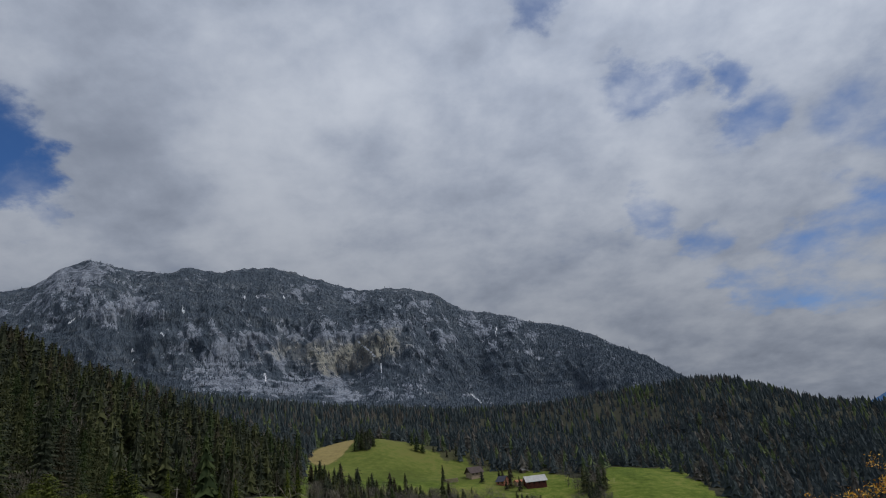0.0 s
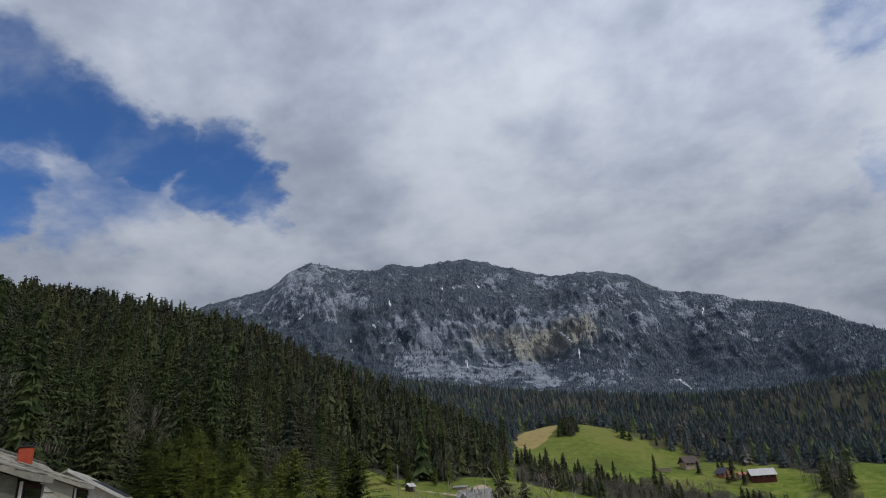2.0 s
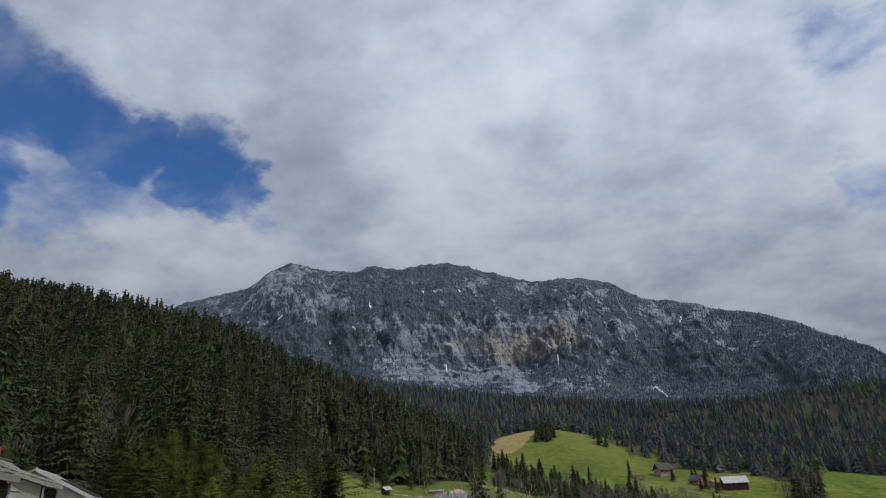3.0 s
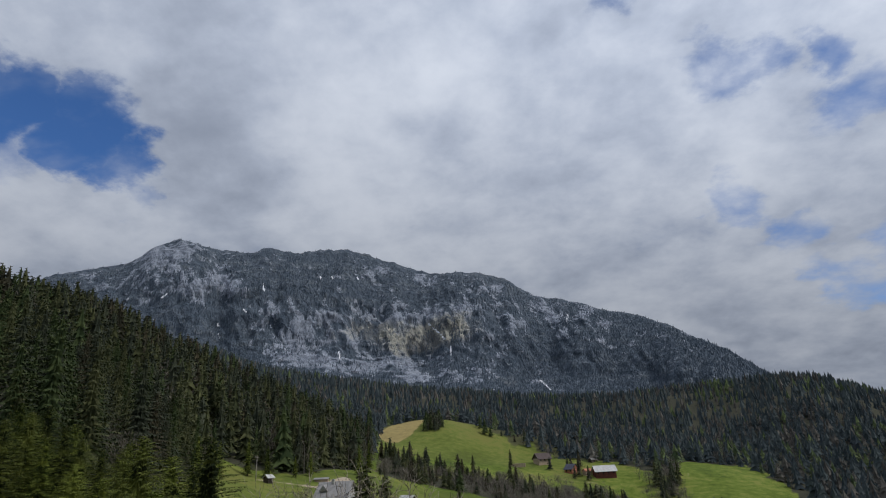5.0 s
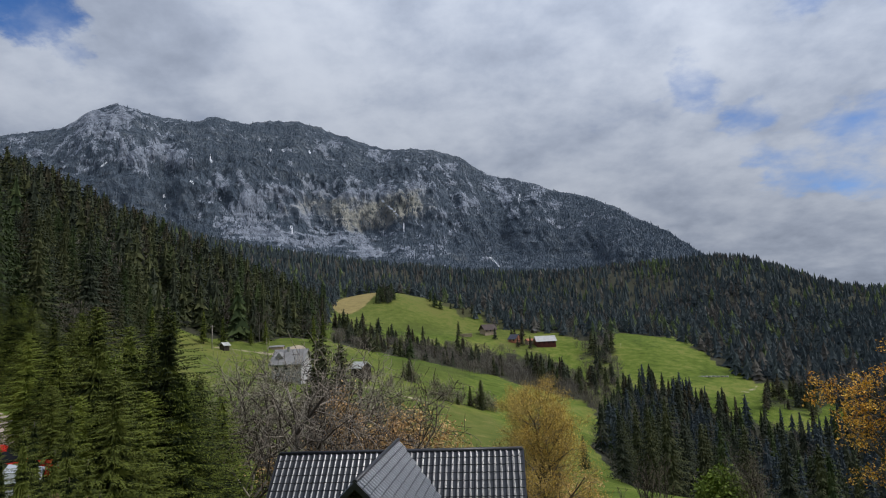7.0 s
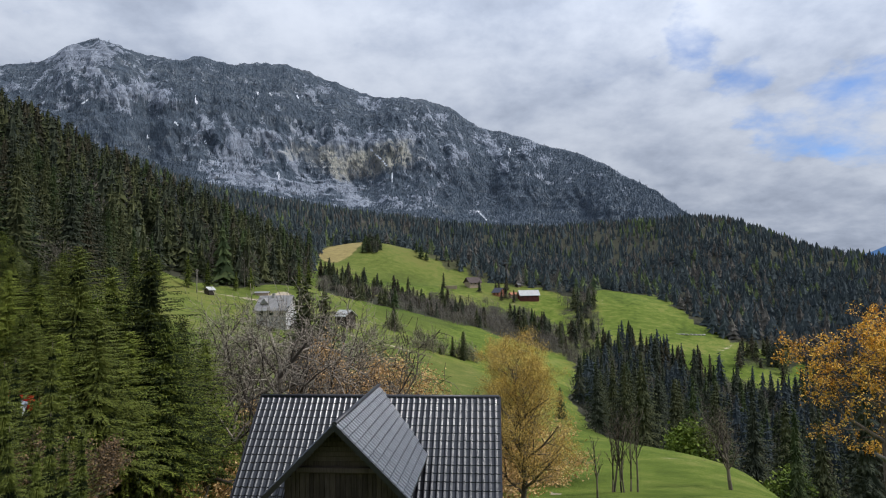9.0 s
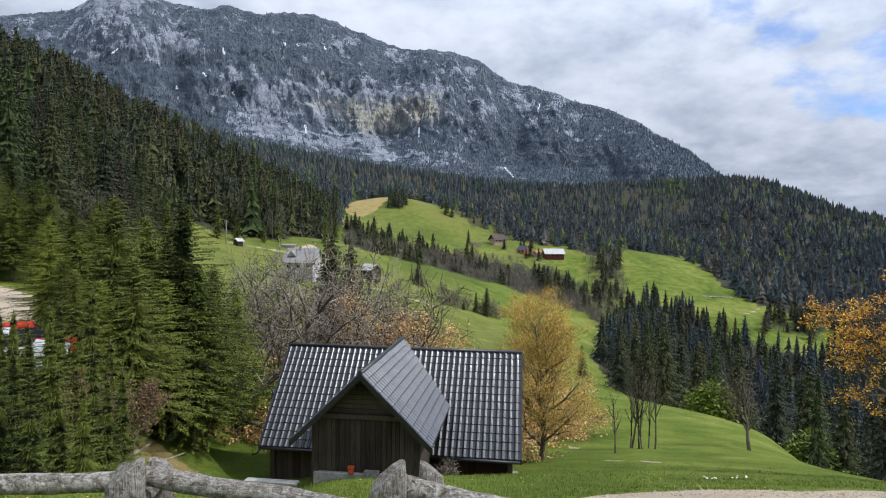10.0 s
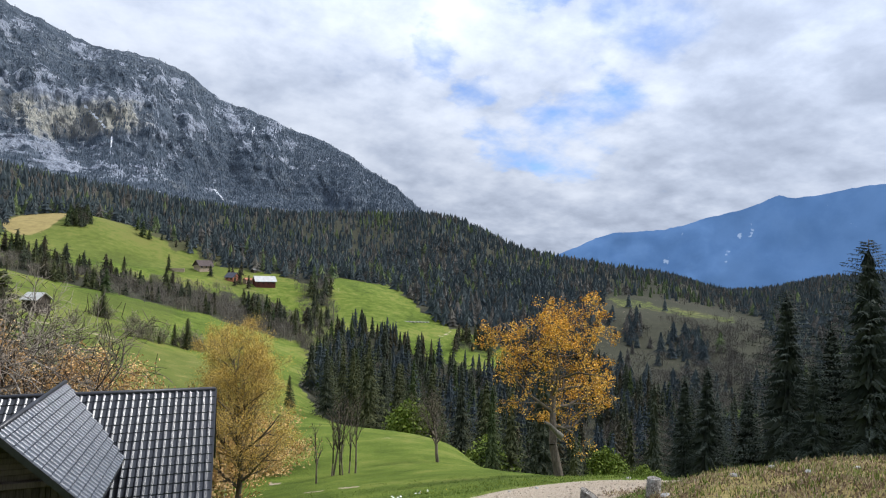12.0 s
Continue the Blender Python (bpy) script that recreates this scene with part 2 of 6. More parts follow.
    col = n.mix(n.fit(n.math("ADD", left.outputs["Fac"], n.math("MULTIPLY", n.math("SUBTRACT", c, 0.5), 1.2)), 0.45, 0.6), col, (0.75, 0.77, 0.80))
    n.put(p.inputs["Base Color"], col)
    bump(n, p, n.math("ADD", n.math("MULTIPLY", crack, 0.5), n.math("ADD", b, n.math("MULTIPLY", c, 0.4))), 1.0, 16.0)


ROCK = material("hazed_limestone_cliff", build_rock, 0.95, 0.0, 0.1)


# ---- the lie of the land ----
PROFILES = []


def profile(az, *pairs):
    """The ground along one direction: metres out and height there, in turn."""
    PROFILES.append((az, np.array(pairs[0::2], float), np.array(pairs[1::2], float)))


profile(-180, 1, 0, 20, 4, 100, 30, 600, 160, 4900, 300)
profile(-110, 1, 0, 20, 1, 100, 22, 600, 150, 4900, 200)
profile(-75, 1, 0.05, 3, -0.30, 5, -0.58, 9, -0.76, 16, -0.88, 28, -1.29, 45, -0.7, 70, 4.1, 110, 13.2, 170, 28.6, 250, 50.2, 350, 76, 430, 93, 520, 112, 650, 140, 900, 199, 1300, 254, 4900, -60)
profile(-58, 1, 0.05, 3, -0.53, 5, -0.90, 9, -1.27, 16, -1.46, 28, -2.04, 45, -2.3, 70, 0.4, 110, 12.2, 170, 31.6, 250, 58.4, 350, 86, 430, 104, 520, 122, 650, 140, 900, 166, 1300, 184, 4900, -60)
profile(-46, 1, 0.05, 3, -0.61, 5, -1.06, 9, -1.63, 16, -2.49, 28, -2.78, 45, -3.1, 70, -2.0, 110, 8.4, 170, 28.0, 250, 54.8, 350, 86, 430, 104, 520, 120, 650, 138, 900, 158, 1300, 184, 4900, -60)
profile(-36, 1, 0.05, 3, -0.65, 5, -1.12, 9, -1.90, 16, -3.24, 28, -3.19, 45, -3.0, 70, -2.8, 110, 3.6, 170, 17.1, 250, 41.2, 350, 76, 430, 96, 520, 113, 650, 134, 900, 176, 1300, 184, 4900, -60)
profile(-28, 1, 0.05, 3, -0.69, 5, -1.18, 9, -2.17, 16, -3.95, 28, -7.18, 45, -7.1, 70, -5.7, 110, -3.2, 170, 3.1, 250, 24, 350, 52, 430, 70, 520, 90, 650, 117, 900, 172, 1300, 180, 4900, -60)
profile(-20, 1, 0.05, 3, -0.69, 5, -1.30, 9, -2.64, 16, -5.81, 28, -8.87, 45, -10.4, 70, -10.1, 110, -8.0, 170, -6.1, 250, 6.0, 350, 30, 430, 45, 520, 62, 650, 84, 900, 136, 1300, 150, 4900, -60)
profile(-12, 1, 0.05, 3, -0.69, 5, -1.24, 9, -2.36, 16, -4.98, 28, -9.27, 45, -13.0, 70, -14.5, 110, -14.8, 170, -12.0, 250, -1.0, 350, 8, 430, 18, 520, 34, 650, 62, 900, 116, 1300, 125, 4900, -60)
profile(-5, 1, 0.05, 3, -0.69, 5, -1.24, 9, -2.45, 16, -4.98, 28, -9.38, 45, -13.8, 70, -16.5, 110, -17.7, 170, -16.2, 250, -11.5, 350, -4, 430, 9, 520, 37.5, 650, 46, 900, 98, 1300, 100, 4900, -60)
profile(3, 1, 0.05, 3, -0.69, 5, -1.24, 9, -2.51, 16, -4.98, 28, -9.32, 45, -14.0, 70, -17.8, 110, -21.7, 170, -23.8, 250, -21.1, 350, -17, 430, -5, 520, 19.5, 650, 35, 900, 82, 1300, 65, 4900, -60)
profile(11, 1, 0.05, 3, -0.65, 5, -1.19, 9, -2.36, 16, -4.81, 28, -8.93, 45, -13.5, 70, -17.1, 110, -22.9, 170, -30.2, 250, -34.4, 350, -28, 430, -10, 520, 6, 650, 24, 900, 75, 1300, 58, 4900, -60)
profile(19, 1, 0.05, 3, -0.61, 5, -1.12, 9, -2.15, 16, -4.62, 28, -8.49, 45, -13.0, 70, -17.1, 110, -27.8, 170, -42.3, 250, -46.9, 350, -29, 430, -13, 520, -4, 650, 15, 900, 80, 1300, 54, 4900, -60)
profile(27, 1, 0.05, 3, -0.53, 5, -1.01, 9, -1.91, 16, -4.27, 28, -7.99, 45, -12.7, 70, -18.4, 110, -35.2, 170, -53.6, 250, -53.8, 350, -37, 430, -25, 520, -12, 650, 31, 900, 77, 1300, 47, 4900, -60)
profile(35, 1, 0.05, 3, -0.37, 5, -0.79, 9, -1.70, 16, -3.86, 28, -7.61, 45, -13.3, 70, -25.9, 110, -45.0, 170, -60.2, 250, -60.7, 350, -48, 430, -36, 520, -24, 650, -5, 900, 28, 1300, 11, 4900, -60)
profile(44, 1, 0.05, 3, -0.15, 5, -0.52, 9, -1.38, 16, -3.36, 28, -7.23, 45, -14.7, 70, -29.5, 110, -49.6, 170, -65.3, 250, -63.0, 350, -54, 430, -44, 520, -29, 650, -17, 900, 4, 1300, -12, 4900, -120)
profile(53, 1, 0.05, 3, 0.19, 5, 0.07, 9, -0.83, 16, -3.12, 28, -7.45, 45, -14.7, 70, -29.5, 110, -49.6, 170, -67.0, 250, -67.7, 350, -57, 430, -48, 520, -37, 650, -31, 900, -24, 1300, -32, 4900, -120)
profile(66, 1, 0.05, 3, 0.38, 5, 0.40, 9, -0.31, 16, -2.49, 28, -6.91, 45, -13.8, 70, -26.6, 110, -45.0, 170, -60.2, 250, -65.3, 350, -54, 430, -44, 520, -35, 650, -21, 900, -4, 1300, 20, 4900, -60)
profile(110, 1, 0, 20, -1, 100, -10, 600, 0, 4900, 60)
profile(180, 1, 0, 20, 4, 100, 30, 600, 160, 4900, 300)


def smooth_curve(x, xs, ys):
    """A smooth curve through a few places, with no overshoot."""
    xs, ys = np.asarray(xs, float), np.asarray(ys, float)
    d = np.diff(ys) / np.diff(xs)
    m = np.zeros_like(ys)
    same = d[1:] * d[:-1] > 0
    m[1:-1][same] = 2 * d[1:][same] * d[:-1][same] / (d[1:][same] + d[:-1][same])
    m[0], m[-1] = d[0], d[-1]
    x = np.clip(x, xs[0], xs[-1])
    i = np.clip(np.searchsorted(xs, x) - 1, 0, len(xs) - 2)
    h = xs[i + 1] - xs[i]
    t = (x - xs[i]) / h
    return (2 * t**3 - 3 * t**2 + 1) * ys[i] + (t**3 - 2 * t**2 + t) * h * m[i] + (3 * t**2 - 2 * t**3) * ys[i + 1] + (t**3 - t**2) * h * m[i + 1]


def value_noise(x, y, seed):
    """Smooth random numbers between -1 and 1 over the plane."""
    ix, iy = np.floor(x), np.floor(y)
    fx, fy = x - ix, y - iy
    fx, fy = fx * fx * fx * (fx * (fx * 6 - 15) + 10), fy * fy * fy * (fy * (fy * 6 - 15) + 10)

    def corner(a, b):
        s = np.sin(a * 127.1 + b * 311.7 + seed * 74.7) * 43758.5453
        return 2 * (s - np.floor(s)) - 1

    top = corner(ix, iy) * (1 - fx) + corner(ix + 1, iy) * fx
    low = corner(ix, iy + 1) * (1 - fx) + corner(ix + 1, iy + 1) * fx
    return top * (1 - fy) + low * fy


def wavy(x, y, size, seed=0.0, octaves=3):
    """Layered random waves, between about -1 and 1."""
    out, amp = 0.0, 1.0
    x, y = np.asarray(x, float) / size + 31.3 * seed, np.asarray(y, float) / size - 17.9 * seed
    for k in range(octaves):
        out = out + amp * value_noise(x, y, seed + 1.7 * k)
        x, y, amp = 2.03 * (0.8 * x - 0.6 * y), 2.03 * (0.6 * x + 0.8 * y), amp * 0.5
    return out / 1.3


def polar(x, y):
    return np.degrees(np.arctan2(x, y)), np.hypot(x, y)


def between(az, r, *corners):
    """1 inside a stretch of country given by directions and the near and far edge in each, fading at its rim."""
    a, lo, hi = np.array(corners[0::3]), np.array(corners[1::3]), np.array(corners[2::3])
    n, f = np.interp(az, a, lo), np.interp(az, a, hi)
    soft = 0.035 * r
    inside = np.clip((r - n) / soft + 0.5, 0, 1) * np.clip((f - r) / soft + 0.5, 0, 1)
    return inside * np.clip((az - a[0]) / 0.5 + 0.5, 0, 1) * np.clip((a[-1] - az) / 0.5 + 0.5, 0, 1)


def land(x, y):
    """Height of the ground."""
    x, y = np.asarray(x, float), np.asarray(y, float)
    az, r = polar(x, y)
    lr = np.log(np.clip(r, 1.0, 5000.0))
    hs = np.array([smooth_curve(lr, np.log(rs), np.sign(zs) * np.abs(zs) ** 0.7) for _, rs, zs in PROFILES])
    azs = np.array([a for a, _, _ in PROFILES])
    i = np.clip(np.searchsorted(azs, az) - 1, 0, len(azs) - 2)
    t = np.clip((az - azs[i]) / (azs[i + 1] - azs[i]), 0, 1)
    pick = lambda k: np.take_along_axis(hs, np.clip(k, 0, len(azs) - 1)[None], 0)[0]
    p0, p1, p2, p3 = pick(i - 1), pick(i), pick(i + 1), pick(i + 2)
    m1, m2 = (p2 - p0) * 0.4, (p3 - p1) * 0.4
    z = (2 * t**3 - 3 * t**2 + 1) * p1 + (t**3 - 2 * t**2 + t) * m1 + (3 * t**2 - 2 * t**3) * p2 + (t**3 - t**2) * m2
    z = np.sign(z) * np.abs(z) ** (1 / 0.7)
    rough = np.clip((r - 6) / 300, 0, 1)
    return z + rough * (1.2 * wavy(x, y, 60, 1.0) + 4.0 * wavy(x, y, 260, 2.0)) * np.clip(r / 250, 0.15, 1) + 0.05 * wavy(x, y, 2.5, 4.0) + 0.07 * between(az, r, 45, 5.0, 8.5, 50, 3.5, 9.0, 60, 3, 9.2, 80, 3, 9) * wavy(x, y, 0.8, 9.0)


def height(x, y):
    return float(land(np.array([x]), np.array([y]))[0])


def woods(az, r):
    """Where the closed forest stands."""
    f = between(az, r, -180, 90, 4900, -60, 70, 4900, -44, 80, 4900, -36, 84, 4900, -29, 120, 4900, -24, 222, 4900, -17, 228, 4900, -11.5, 300, 4900, -10, 505, 4900, -6, 545, 4900, 0, 520, 4900, 6, 470, 4900, 12, 440, 4900, 15, 420, 4900, 16.5, 475, 4900, 21, 470, 4900, 24, 415, 4900, 26.3, 378, 4900, 29, 368, 4900, 31, 364, 4900, 33, 345, 4900, 180, 200, 4900)
    # the wooded gorge on the right, below the brow of the near meadow
    f = np.maximum(f, between(az, r, 13.4, 170, 188, 15.0, 116, 262, 15.8, 98, 300, 18, 92, 325, 21, 88, 320, 24, 84, 302, 28, 78, 288, 32, 66, 300, 36, 60, 420, 41, 58, 330, 47, 56, 300, 54, 54, 300, 62, 50, 4900, 180, 60, 4900))
    return f * (1 - clearing(az, r))


def clearing(az, r):
    return between(az, r, 40.5, 350, 560, 44, 310, 640, 50, 300, 660, 55, 320, 600)


def copses(az, r):
    """Loose bare trees and a few spruces between the meadows."""
    f = between(az, r, -10.5, 255, 300, -8.8, 262, 330, -5.6, 288, 340, -2.3, 298, 365, 1.5, 294, 392, 5.4, 296, 392, 8, 290, 388, 10, 288, 385, 12.7, 284, 350, 13.6, 268, 312, 15, 240, 258)
    f = np.maximum(f, 0.7 * between(az, r, 12.6, 395, 430, 14, 300, 440, 15.6, 300, 440, 16.2, 310, 380))
    return np.maximum(f, 0.8 * between(az, r, 27.4, 318, 340, 29, 322, 348, 31.5, 318, 345))


def straw_field(az, r):
    return between(az, r, -10.6, 462, 492, -9.4, 436, 512, -7.4, 470, 536, -6.2, 508, 532)


def tracks(az, r):
    f = between(az, r, 3.5, 7.6, 7.9, 7, 7.0, 8.8, 12, 6.6, 10.0, 17, 6.4, 11.2, 24, 6.4, 12.6, 31, 6.9, 14.6, 37, 7.8, 16.0, 43, 8.8, 15.0, 48, 10, 13.4, 56, 11.5, 12.5)
    f = np.maximum(f, between(az, r, -60, 24, 62, -44, 26, 64, -38, 30, 62, -35.2, 36, 52, -33.8, 42, 46))
    f = np.maximum(f, between(az, r, -23.5, 201, 204, -16, 205, 208.5, -13.7, 202, 228, -13.0, 212, 228))
    f = np.maximum(f, between(az, r, -12.5, 178, 181, -3, 168, 171, 1, 166, 168))
    f = np.maximum(f, 0.62 * between(az, r, -3.2, 270, 275, -2.9, 266, 271, 0.0, 224, 229, 1.6, 205, 209))
    f = np.maximum(f, 0.62 * between(az, r, 7.4, 176, 179.5, 8.6, 171, 174.5, 10.8, 134, 137))
    f = np.maximum(f, 0.5 * between(az, r, 15.0, 428, 436, 16.2, 425, 436, 16.6, 380, 425))
    f = np.maximum(f, between(az, r, 24.8, 352, 355, 26.2, 338, 343, 27.0, 345, 352, 27.5, 362, 370))
    f = np.maximum(f, 0.8 * between(az, r, 42, 520, 526, 55, 470, 475))
    f = np.maximum(f, 0.8 * between(az, r, 4.6, 402, 409, 11, 399, 405))
    f = np.maximum(f, 0.66 * between(az, r, 10.8, 40.5, 43, 12.2, 40, 41.5))
    f = np.maximum(f, 0.62 * np.maximum(between(az, r, 14, 31.3, 33, 16.4, 30, 31.6), between(az, r, 17.2, 30, 31.4, 19.6, 29.4, 30.8)))
    f = np.maximum(f, 0.45 * between(az, r, 20, 61, 63, 27, 62, 65, 33, 50, 56))
    return f


def grid_mesh(name, verts, nu, nv, mat, wrap=False):
    """A sheet of nu by nv places."""
    i = np.arange(nu if wrap else nu - 1)[:, None]
    j = np.arange(nv - 1)[None, :]
    k = (i + 1) % nu
    quads = np.stack([i * nv + j, k * nv + j, k * nv + j + 1, i * nv + j + 1], -1).reshape(-1, 4)
    return fast_mesh(name, verts, quads, mat)


def fast_mesh(name, verts, faces, mats, index=None, smooth=True):
    """A mesh from arrays; faces all have the same number of corners."""
    verts, faces = np.asarray(verts, np.float32), np.asarray(faces, np.int32)
    me = bpy.data.meshes.new(name)
    me.vertices.add(len(verts))
    me.vertices.foreach_set("co", verts.ravel())
    n = faces.shape[1]
    me.loops.add(faces.size)
    me.loops.foreach_set("vertex_index", faces.ravel())
    me.polygons.add(len(faces))
    me.polygons.foreach_set("loop_start", np.arange(0, faces.size, n, dtype=np.int32))
    for m in mats if isinstance(mats, (list, tuple)) else [mats]:
        me.materials.append(m)
    if index is not None:
        me.polygons.foreach_set("material_index", np.asarray(index, np.int32))
    me.polygons.foreach_set("use_smooth", np.full(len(faces), smooth))
    me.update(calc_edges=True)
    me.validate()
    return me


def make_ground():
    azs = np.concatenate([np.arange(-80, 84, 0.4), np.arange(84, 280, 4.0)])
    rs = np.concatenate([[0.02, 0.6], np.geomspace(1.2, 700, 230), np.geomspace(715, 4900, 50)])
    a, r = np.meshgrid(azs, rs, indexing="ij")
    x, y = r * np.sin(np.radians(a)), r * np.cos(np.radians(a))
    az = (a + 180) % 360 - 180
    z = land(x.ravel(), y.ravel()).reshape(x.shape)
    verts = np.stack([x, y, z], -1).reshape(-1, 3)
    me = grid_mesh("ground", verts, len(azs), len(rs), GROUND, wrap=True)
    jit = 0.03 * wavy(x, y, 7, 3.0) * np.minimum(1, r / 60)
    wob = az + 20 * jit
    rad = r * (1 + jit)
    cover = np.zeros((x.size, 3), np.float32)
    strip = 0.42 * np.maximum(between(wob, rad, 42, 532, 600, 47, 540, 600, 53, 540, 580), between(wob, rad, 45.2, 268, 300, 46.8, 264, 300))
    cover[:, 0] = np.clip(strip + 1 - woods(wob, rad) - 0.7 * copses(wob, rad) - 0.95 * clearing(wob, rad), 0, 1).ravel()
    cover[:, 1] = np.maximum(tracks(az, r), 0.315 * clearing(wob, rad)).ravel()
    mound = between(az, r, 44, 5.8, 8.5, 50, 3.5, 9.0, 60, 3, 9.2, 80, 3, 9)
    bank = between(az, r, -31, 20, 26, -27, 18, 27, -23, 17, 25, -21.5, 19, 22)
    cover[:, 2] = np.maximum.reduce([straw_field(az, r), 0.75 * mound, 0.42 * bank, 0.4 * between(az, r, 5, 400, 425, 9, 396, 412), 0.27 * between(az, r, -10, 380, 520, -2, 420, 540, 5, 430, 520, 9, 440, 470), 0.38 * between(az, r, -7, 62, 176, 0, 58, 178, 4, 60, 178, 8, 60, 140), 0.22 * between(az, r, -24, 120, 210, -8, 120, 260, 2, 230, 300), 0.62 * between(az, r, -34, 17, 30, -27, 16, 29, -23, 18, 26, -22, 20, 23)]).ravel()
    at = me.attributes.new("cover", "FLOAT_VECTOR", "POINT")
    at.data.foreach_set("vector", cover.ravel())
    return tagged(new("ground", me), "green alpine meadow slopes with forest floor and gravel tracks", "ground", kind="structure")


ground = make_ground()


# ---- the mountain ----
def ridged(x, y, size, seed, octaves=4):
    out, amp = 0.0, 1.0
    for k in range(octaves):
        out = out + amp * (1 - 2 * np.abs(np.clip(wavy(x, y, size, seed + k, 2), -1, 1)))
        size, amp = size * 0.47, amp * 0.55
    return out / 2


def crest(az):
    """Height of the skyline as an angle, by direction."""
    return smooth_curve(az, (-75, -52, -40.3, -37.3, -35.5, -33, -31.5, -30.6, -29.3, -28, -25.7, -23.4, -20.7, -18.6, -15, -11.7, -10.5, -8.8, -6.1, -4.4, -2.0, 1.7, 5.4, 7.5, 9.7, 11, 13.5, 16.8, 19, 21.4, 24, 30, 40),
                        (8, 10, 15.4, 16.6, 17.1, 17.9, 19.2, 19.7, 20.2, 20.1, 19.6, 19.5, 20.0, 19.65, 20.05, 19.7, 19.2, 18.7, 17.9, 17.5, 17.5, 16.85, 14.7, 14.2, 13.5, 12.9, 12.25, 10.8, 9.4, 8.0, 5.9, 2.2, 0.6))


# bare rock on the mountain: direction, angle up, half widths, amount
CLIFFS = [(-30.2, 18.8, 1.9, 1.3, 0.85), (-28.4, 19.2, 1.2, 0.9, 0.7), (-31.9, 17.8, 1.2, 0.8, 0.5), (-28.2, 16.0, 1.2, 0.8, 0.9), (-25.6, 16.7, 1.0, 0.9, 0.8), (-24.1, 16.1, 1.0, 0.8, 0.85), (-36.1, 16.4, 0.9, 0.6, 0.7),
          (-35, 15.6, 0.7, 0.5, 0.8), (-32, 16.7, 0.7, 0.5, 0.5), (-11.2, 17.7, 1.2, 0.7, 0.6), (-9.4, 18.2, 0.9, 0.5, 0.6), (-6.3, 17.3, 0.7, 0.5, 0.7), (-4.9, 16.8, 0.9, 0.7, 0.85), (-20, 14.6, 1.4, 0.8, 0.55), (-21.6, 13.2, 1.0, 0.9, 0.5),
          (-18.2, 13.0, 1.7, 1.5, 0.62), (-14.9, 13.6, 1.9, 1.0, 0.62), (-11.3, 13.8, 1.7, 0.9, 0.6), (-8.4, 13.0, 1.4, 1.2, 0.6), (-5.2, 13.6, 1.5, 1.0, 0.8), (-2.1, 13.7, 1.1, 0.9, 0.8), (-3.8, 12.0, 1.5, 1.0, 0.32), (-6.2, 11.9, 1.2, 1.0, 0.35), (-17.5, 11.2, 2.2, 1.0, 0.5), (-12.5, 11.4, 2.4, 0.9, 0.5),
          (-8.2, 11.2, 1.4, 1.1, 0.45), (-19, 10.0, 1.6, 0.7, 0.8), (-16.2, 9.5, 1.7, 0.65, 0.95), (-12.8, 8.9, 1.8, 0.65, 0.95), (-9.8, 9.2, 1.3, 0.7, 0.7), (-7.3, 8.3, 1.1, 0.9, 0.8), (-6.9, 7.5, 1.3, 0.5, 0.8), (-4, 7.7, 1.4, 0.6, 0.6),
          (-1.2, 8.2, 1.1, 0.5, 0.6), (-1.4, 7.2, 1.3, 0.5, 0.6), (1.9, 15.9, 0.9, 0.6, 0.7), (0.3, 15.8, 0.6, 0.4, 0.6), (3.6, 12.1, 0.6, 0.5, 0.75), (5.7, 13.4, 0.9, 0.8, 0.65), (6.5, 12.3, 0.8, 0.8, 0.65), (7.5, 10.8, 0.8, 0.5, 0.75),
          (9.8, 12.7, 1.0, 0.7, 0.75), (11.5, 11.4, 0.8, 0.6, 0.65), (4.2, 6.7, 0.5, 0.4, 0.7), (5.3, 6.3, 0.6, 0.4, 0.7), (6.9, 5.6, 0.8, 0.4, 0.6), (1.3, 9.5, 0.6, 0.7, 0.3), (14, 10.2, 0.9, 0.5, 0.4), (12.9, 9.0, 0.8, 0.4, 0.3)]
# rust-stained stretches of the wall
RUST = [(-3.4, 12.4, 3.6, 2.0, 0.60), (-7, 10.8, 3.6, 1.6, 0.55), (-13, 12.0, 6.0, 1.6, 0.50), (3, 7.0, 4.0, 1.0, 0.4), (-27, 14.0, 2.0, 1.0, 0.3)]


# gullies that still hold snow: direction and angle up of both ends
SNOW = [(-5.5, 12.8, -3.9, 11.2), (-3.4, 10.5, -3.45, 9.7), (-14.2, 10.4, -14.05, 9.6), (-25.3, 12.9, -25.2, 12.7), (-25.15, 12.1, -25.05, 11.6), (-21.5, 16.7, -21.3, 16.0), (8.1, 12.6, 8.0, 11.9), (-30.2, 15.0, -29.8, 15.4), (4.9, 6.8, 5.7, 5.9), (-14.9, 17.5, -14.85, 17.3), (-16.0, 17.5, -16.0, 17.3), (-12.4, 17.4, -12.35, 17.2), (-23.1, 14.3, -22.9, 14.1), (-20.7, 13.0, -20.5, 12.6)]


def make_mountain():
    nu, nv = 800, 180
    az = np.linspace(-60, 36, nu)[:, None]
    s = np.linspace(0, 1, nv)[None, :]
    top = np.radians(crest(az)) + np.radians(0.10) * wavy(az * 40, az * 0 + 3, 30, 2.0, 5) + np.radians(0.16) * (np.clip(ridged(az * 40, az * 0 + 9, 42, 6.0, 4), 0, 1) - 0.3)
    far = 2650 + 160 * wavy(az * 30, az * 0, 200, 1.0)
    base_r, base_el = 1250.0, np.radians(smooth_curve(az, (-60, -25, -10, 5, 20, 36), (2.5, 4.0, 2.5, 1.5, 0.5, -1.5)))
    zt = far * np.tan(top)
